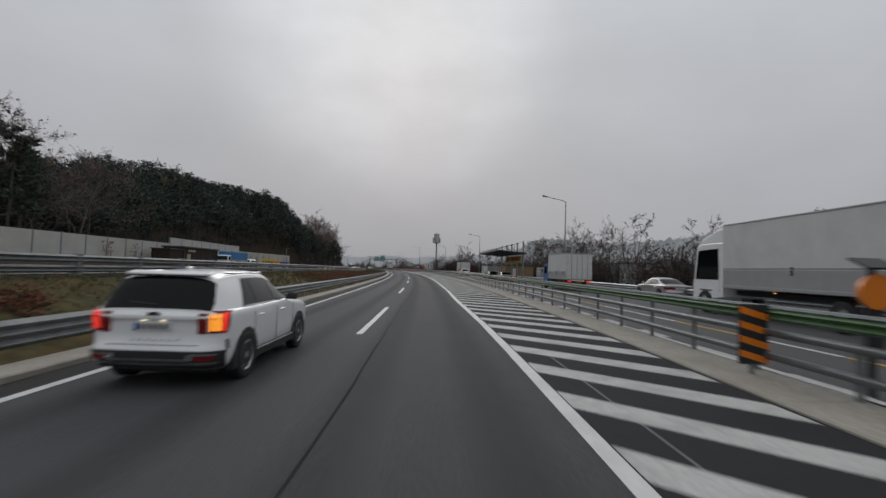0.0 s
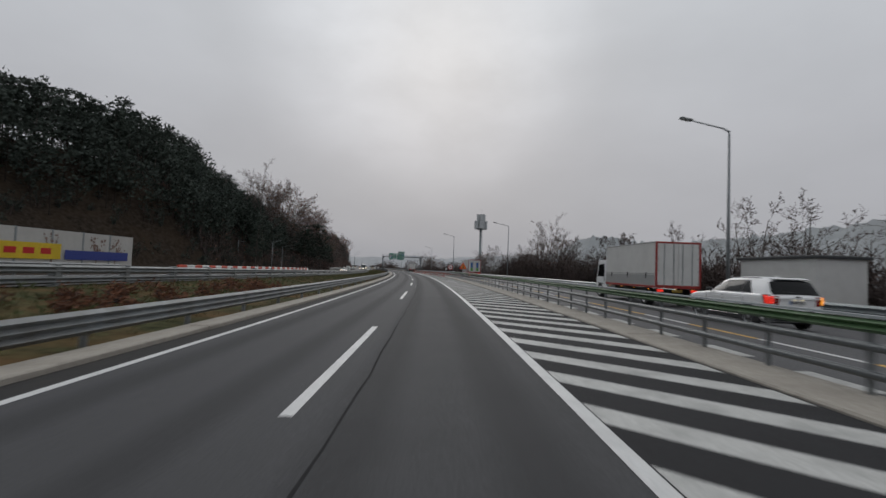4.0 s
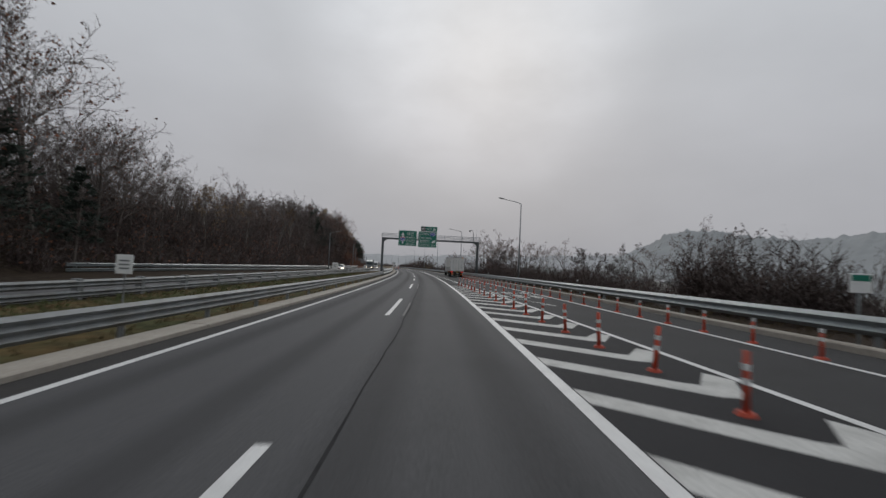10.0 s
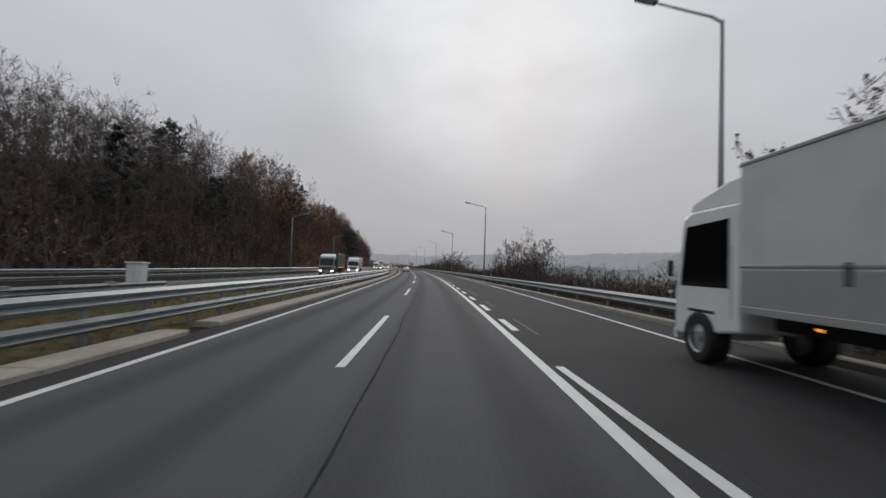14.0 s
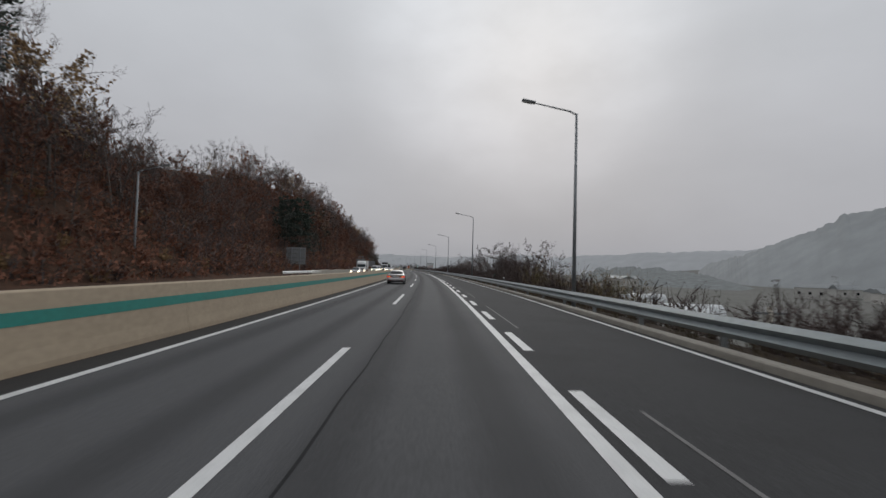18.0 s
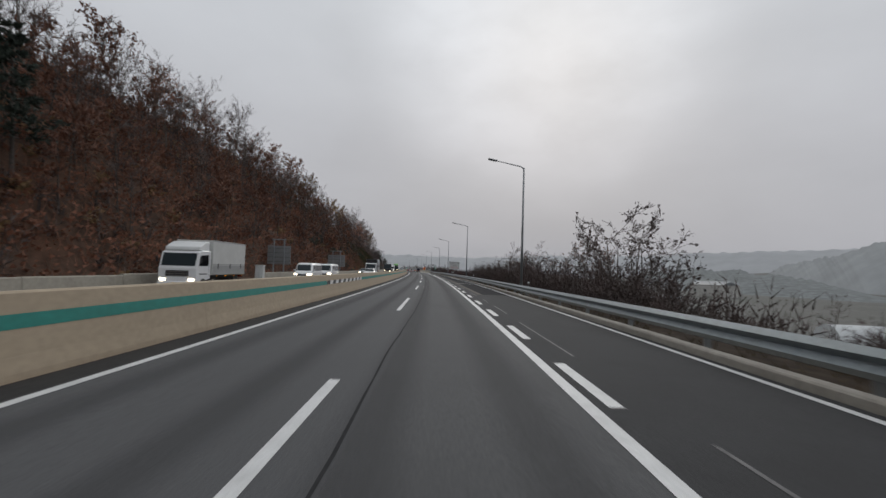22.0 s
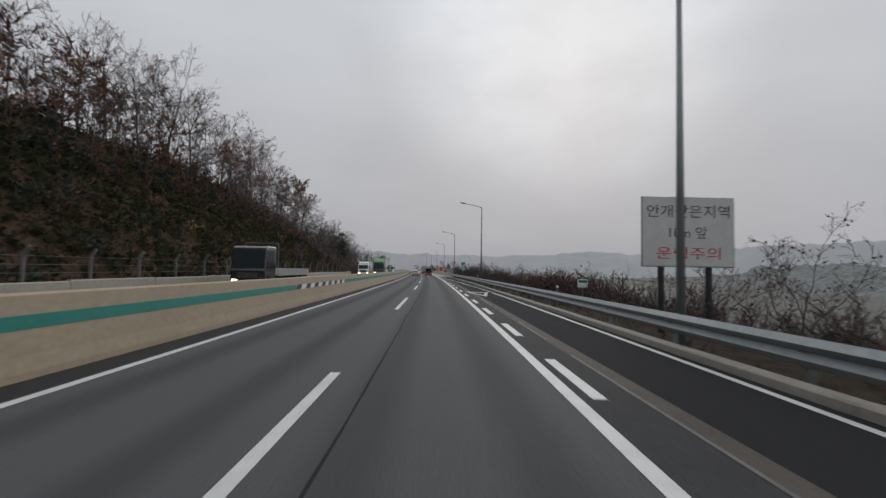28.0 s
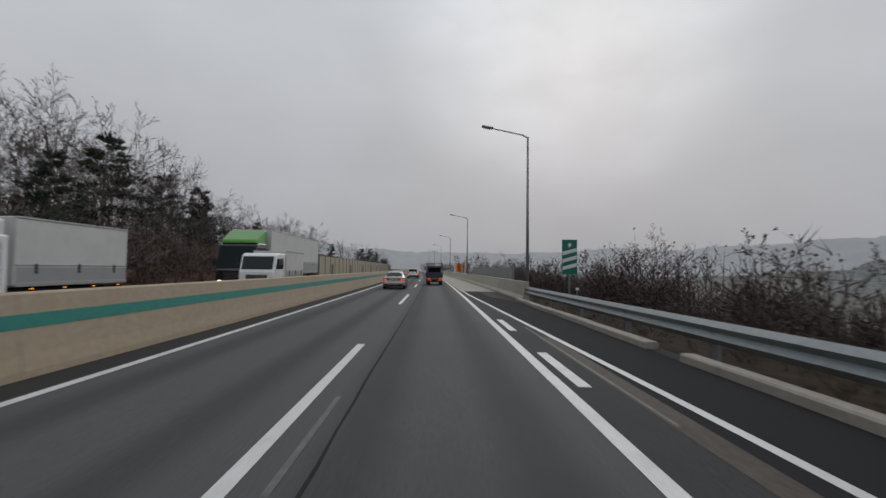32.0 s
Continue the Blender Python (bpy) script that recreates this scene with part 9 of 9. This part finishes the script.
# ---- low parapet and fence beyond the oncoming lanes ----
para = thing("far_parapet", Matrix.Identity(4), "low weathered concrete parapet beyond the oncoming lanes", "parapet", kind="structure")
s = 470.0
rp = random.Random(8)
while s < 691:
    e = min(691, s + 6)
    top = 1.0 + rp.uniform(-0.05, 0.05)
    uo = OPP_L(s) - 0.35
    if not (518 <= s < 524):
        loft("parapet_block", s, e - 0.04, lambda q: [(OPP_L(q) - 0.2, 0.0), (OPP_L(q) - 0.28, top - 0.04), (OPP_L(q) - 0.32, top), (OPP_L(q) - 0.5, top), (OPP_L(q) - 0.6, 0.0)], PARAPET, 3, para, closed=True)
    s = e
fence = thing("slope_fence", Matrix.Identity(4), "dark wire fence on grey concrete posts below the slope", "fence")
FENCE_CONCRETE = material("stained_post_concrete", (0.17, 0.165, 0.15), 0.9, grain=0.2, scale=6, stain=0.6, stain_scale=1.5, stain_col=(0.09, 0.085, 0.075))
me_post = bpy.data.meshes.new("fence_post")
b = box(0.13, 0.13, 2.1, 0, 0, 0.95, 0.02)
box(0.12, 0.12, 0.45, 0.12, 0, 2.12, 0.02, bm=b, rot=pose(0, 0, 0, 0, 32, 0))
b.to_mesh(me_post)
b.free()
me_post.materials.append(FENCE_CONCRETE)
s = 604.0
while s < 690:
    part("fence_post", me_post, None, fence, m=at(s, OPP_L(s) - 0.95, 0.1))
    s += 3.6
for z in (0.5, 0.9, 1.3, 1.65, 2.0):
    loft("fence_wire", 604, 690, lambda q: [(OPP_L(q) - 0.95, z), (OPP_L(q) - 0.95, z + 0.015)], STEEL_DULL, 4, fence)
wr_ = thing("white_guardrail", Matrix.Identity(4), "short white guardrail beyond the oncoming lanes", "guardrail")
loft("rail_beam", 456, 476, lambda q: [(OPP_L(q) - 0.3 + du, z) for du, z in beam(0, 0.55, 0.36, 2)], SIGN_WHITE, 3, wr_)
for q in range(457, 476, 3):
    part("rail_post", box(0.12, 0.12, 0.95, 0, 0, 0.42, 0.01), STEEL_DULL, wr_, m=at(q, OPP_L(q) - 0.42, 0.05))

nw = thing("noise_wall_north", Matrix.Identity(4), "tan panel noise wall with dark steel posts", "wall", kind="structure")
s = 748.0
k = 0
while s < 1000:
    loft("wall_panel", s, s + 3.9, [(-15.4, 0.0), (-15.25, 0.0), (-15.25, 3.4), (-15.4, 3.4)], PANEL_TAN, 4, nw, closed=True)
    part("wall_post", box(0.22, 0.2, 3.7, 0, 0, 1.8), STEEL, nw, m=at(s, -15.28, 0.0))
    if k % 5 == 2:
        loft("dark_gate", s + 1.2, s + 2.4, [(-15.24, 0.1), (-15.2, 0.1), (-15.2, 2.2), (-15.24, 2.2)], ROOF_DARK, 2, nw, closed=True)
    s += 4.0
    k += 1

# bridge parapet and screen at the end of the verge
bp = thing("bridge_parapet", Matrix.Identity(4), "weathered pale concrete bridge parapet", "parapet", kind="structure")
s = 704.0
while s < 1000:
    loft("parapet_block", s, s + 9.97, [(6.72, -0.05), (6.72, 0.12), (6.86, 0.3), (6.92, 1.1), (7.18, 1.1), (7.22, -0.05)], PARAPET, 5, bp, closed=True)
    s += 10
deck_ = loft("bridge_shoulder", 714, 1000, [(3.85, 0.012), (6.75, 0.012)], KERB, 8)
tagged(deck_, "pale concrete shoulder of the bridge", "road", kind="structure")
scn = thing("verge_screen", Matrix.Identity(4), "grey sheet-steel screen behind the bridge parapet", "screen")
s = 712.0
while s < 742:
    loft("screen_panel", s, s + 1.95, [(7.6, 0.6), (7.66, 0.6), (7.66, 1.95), (7.6, 1.95)], SCREEN, 2, scn, closed=True)
    part("screen_post", box(0.08, 0.08, 2.2, 0, 0, 1.0), STEEL, scn, m=at(s, 7.72, 0))
    s += 2.0
for q, mat, w_, h_, z_ in ((752.5, SIGN_WHITE, 0.5, 2.6, 2.2), (768.0, SIGN_ORANGE, 1.2, 1.6, 2.0), (780, SIGN_WHITE, 0.5, 2.4, 2.2)):
    vs_ = post_sign("verge_sign", at(q, 7.5, 0), "upright roadside sign with unreadable writing on a post", post=z_ + h_ / 2, r=0.05)
    part("panel", box(w_, 0.04, h_, 0, -0.02, z_, 0.01), mat, vs_)
    for k in range(5):
        part("text_bar", box(w_ * 0.5, 0.008, h_ * 0.1, 0, -0.046, z_ + h_ * (0.36 - 0.18 * k)), SIGN_RED if mat == SIGN_WHITE else SIGN_BLACK, vs_)

# ---- valley: greenhouses, houses, far hills ----
POLY = material("greenhouse_film", (0.6, 0.62, 0.62), 0.35, grain=0.05, scale=1, stain=0.4, stain_scale=0.3, stain_col=(0.45, 0.46, 0.46))
for q, u in ((490, 50), (504, 62), (548, 74), (640, 82)):
    root = thing("greenhouse", at(q, u, terrain(q, u), 80), "white plastic tunnel greenhouse in the field", "greenhouse", "greenhouses")
    bm = bmesh.new()
    n_ = 12
    for y in (-11, 11):
        for i in range(n_ + 1):
            t = math.pi * i / n_
            bm.verts.new((3.2 * math.cos(t), y, 2.6 * math.sin(t)))
    bm.verts.ensure_lookup_table()
    for i in range(n_):
        bm.faces.new((bm.verts[i], bm.verts[i + 1], bm.verts[i + n_ + 2], bm.verts[i + n_ + 1]))
    bm.faces.new([bm.verts[i] for i in range(n_ + 1)][::-1])
    bm.faces.new([bm.verts[i] for i in range(n_ + 1, 2 * n_ + 2)])
    part("film", bm, POLY, root)
    for y in (-11.02, 11.02):
        part("door", box(1.6, 0.05, 1.9, 0, y, 0.95), SIGN_GREY, root)
rb_ = random.Random(21)
for q, u in ((560, 190), (575, 205), (590, 185), (545, 215), (500, 230), (330, 120), (345, 135), (610, 220), (470, 210), (260, 150), (700, 150), (715, 165)):
    hh = rb_.uniform(4, 7)
    root = thing("farm_house", at(q, u, terrain(q, u) - 0.3, rb_.uniform(0, 90)), "pale house with a grey pitched roof in the misty valley", "house", "valley houses")
    lx, ly = rb_.uniform(8, 12), rb_.uniform(10, 18)
    part("wall_shell", box(lx, ly, hh, 0, 0, hh / 2, 0.05), PANEL_WHITE, root)
    bm = bmesh.new()
    v = [bm.verts.new(p_) for p_ in ((-lx / 2 - 0.4, -ly / 2 - 0.4, hh), (lx / 2 + 0.4, -ly / 2 - 0.4, hh), (lx / 2 + 0.4, ly / 2 + 0.4, hh), (-lx / 2 - 0.4, ly / 2 + 0.4, hh), (0, -ly / 2 - 0.4, hh + 1.8), (0, ly / 2 + 0.4, hh + 1.8))]
    for f_ in ((0, 1, 4), (1, 2, 5, 4), (2, 3, 5), (3, 0, 4, 5), (3, 2, 1, 0)):
        bm.faces.new([v[i] for i in f_])
    part("roof", bm, SCREEN, root)
    for k in range(3):
        part("window", box(lx + 0.06, 1.2, 1.2, 0, -ly / 3 + k * ly / 3, hh * 0.55), GLASS, root)

# haze is painted into the hills' base colours, paler for the farther ridge
MIST_HILL = material("far_hill_haze_grey", (0.3, 0.315, 0.32), 0.95, grain=0.1, scale=0.05, stain=0.4, stain_scale=0.02, stain_col=(0.24, 0.255, 0.26))
MIST_FAR = material("farther_hill_haze_grey", (0.4, 0.41, 0.42), 0.95, grain=0.06, scale=0.05)


def ridge(name, pts, height, mat, seed, label, base=-12, rough=0.12):
    """A far ridge along plan points, with an uneven wooded crest."""
    vs, fs = [], []
    n = 0
    for (a, b) in zip(pts, pts[1:]):
        for i in range(60):
            f = i / 60
            x, y = a[0] + (b[0] - a[0]) * f, a[1] + (b[1] - a[1]) * f
            hh = a[2] + (b[2] - a[2]) * f
            mid = hh * (1 + rough * noise.noise((n * 0.03, seed, 2)))
            hh *= 1 + rough * noise.noise((n * 0.06, seed, 0)) + 0.5 * rough * noise.noise((n * 0.31, seed, 4)) + 0.03 * noise.noise((n * 1.7, seed, 7))
            d = Vector((x, y)) - Vector((-60, 330))
            d.normalize()
            vs += [(x, y, base), (x + d.x * 60, y + d.y * 60, base + mid * 0.55), (x + d.x * 130, y + d.y * 130, base + hh)]
            n += 1
    for i in range(n - 1):
        for j in range(2):
            fs.append((i * 3 + j, i * 3 + j + 1, i * 3 + j + 4, i * 3 + j + 3))
    ob = new(name, mesh_from(name, vs, fs, mat, True))
    tagged(ob, label, "hills", kind="structure")


def far_pt(s, u, h):
    p_ = P(s, u)
    return (p_.x, p_.y, h)


ridge("backdrop_hill_east", [far_pt(-140, 330, 100), far_pt(60, 300, 95), far_pt(200, 300, 50), far_pt(330, 330, 75), far_pt(470, 350, 70), far_pt(560, 330, 60), far_pt(640, 300, 78), far_pt(760, 310, 40), far_pt(860, 360, 30), far_pt(960, 420, 3)], 1, MIST_HILL, 3.0, "wooded hills across the valley, haze painted in as grey")
ridge("backdrop_hill_north", [far_pt(900, 520, 60), far_pt(1150, 400, 50), far_pt(1300, 150, 40), far_pt(1330, -80, 45), far_pt(1150, -170, 62), far_pt(1000, -220, 80)], 1, MIST_FAR, 6.0, "hills at the road's far end, haze painted in as pale grey")
# the nearer knoll gets less haze painted into its grey
KNOLL = material("knoll_haze_grey", (0.17, 0.185, 0.185), 0.95, grain=0.3, scale=0.25, stain=0.5, stain_scale=0.06, stain_col=(0.12, 0.13, 0.13))
ridge("backdrop_knoll", [far_pt(640, 210, 1), far_pt(690, 200, 15), far_pt(750, 192, 19), far_pt(810, 192, 16), far_pt(870, 200, 1)], 1, KNOLL, 9.0, "wooded knoll in the valley, some haze painted into its grey", -9.5, 0.2)
# trees that close the view down the road
rf = random.Random(9)
for k in range(34):
    q = 790 + k * 9
    plant("bare" if k % 3 else "pine", q, -18 - rf.random() * 8, rf.uniform(6, 9), rf, terrain(q, -20))
    plant("robinia", q, 11 + rf.random() * 8, rf.uniform(5, 9), rf, -1.5)


def utility_pole(s, u, top, arm=1.5):
    z0 = terrain(s, u) - 0.3
    root = thing("utility_pole", at(s, u, z0), "grey concrete utility pole with a crossarm and insulators", "utility pole", "utility poles")
    h = top - z0
    part("pole", tube((0, 0, 0), (0, 0, h), 0.15, 0.1, 10), PARAPET, root, smooth=True)
    part("crossarm", box(arm, 0.09, 0.09, 0, 0, h - 0.25, 0.01), STEEL_DULL, root)
    for k in (-0.45, -0.15, 0.15, 0.45):
        part("insulator", tube((k * arm, 0, h - 0.2), (k * arm, 0, h - 0.02), 0.04, 0.03, 8), SIGN_WHITE, root)
    return root


utility_pole(415, 15.5, 0.5)
POLES = ((655, 34, 0.9), (679, 35, 1.0), (703, 37, 1.6), (730, 39, 1.6))
for s, u, z in POLES:
    utility_pole(s, u, z, 1.8)
wires = thing("power_lines", Matrix.Identity(4), "thin sagging power lines between the utility poles", "power lines")
for a, b in zip(POLES, POLES[1:]):
    for k in (-0.8, -0.27, 0.27, 0.8):
        pa, pb = P(a[0], a[1] + k, a[2] - 0.02), P(b[0], b[1] + k, b[2] - 0.02)
        bm = bmesh.new()
        for i in range(6):
            f, g = i / 6, (i + 1) / 6
            tube(pa.lerp(pb, f) - Vector((0, 0, 1.6 * f * (1 - f))), pa.lerp(pb, g) - Vector((0, 0, 1.6 * g * (1 - g))), 0.012, n=4, bm=bm, caps=False)
        part("wire", bm, TRIM, wires)
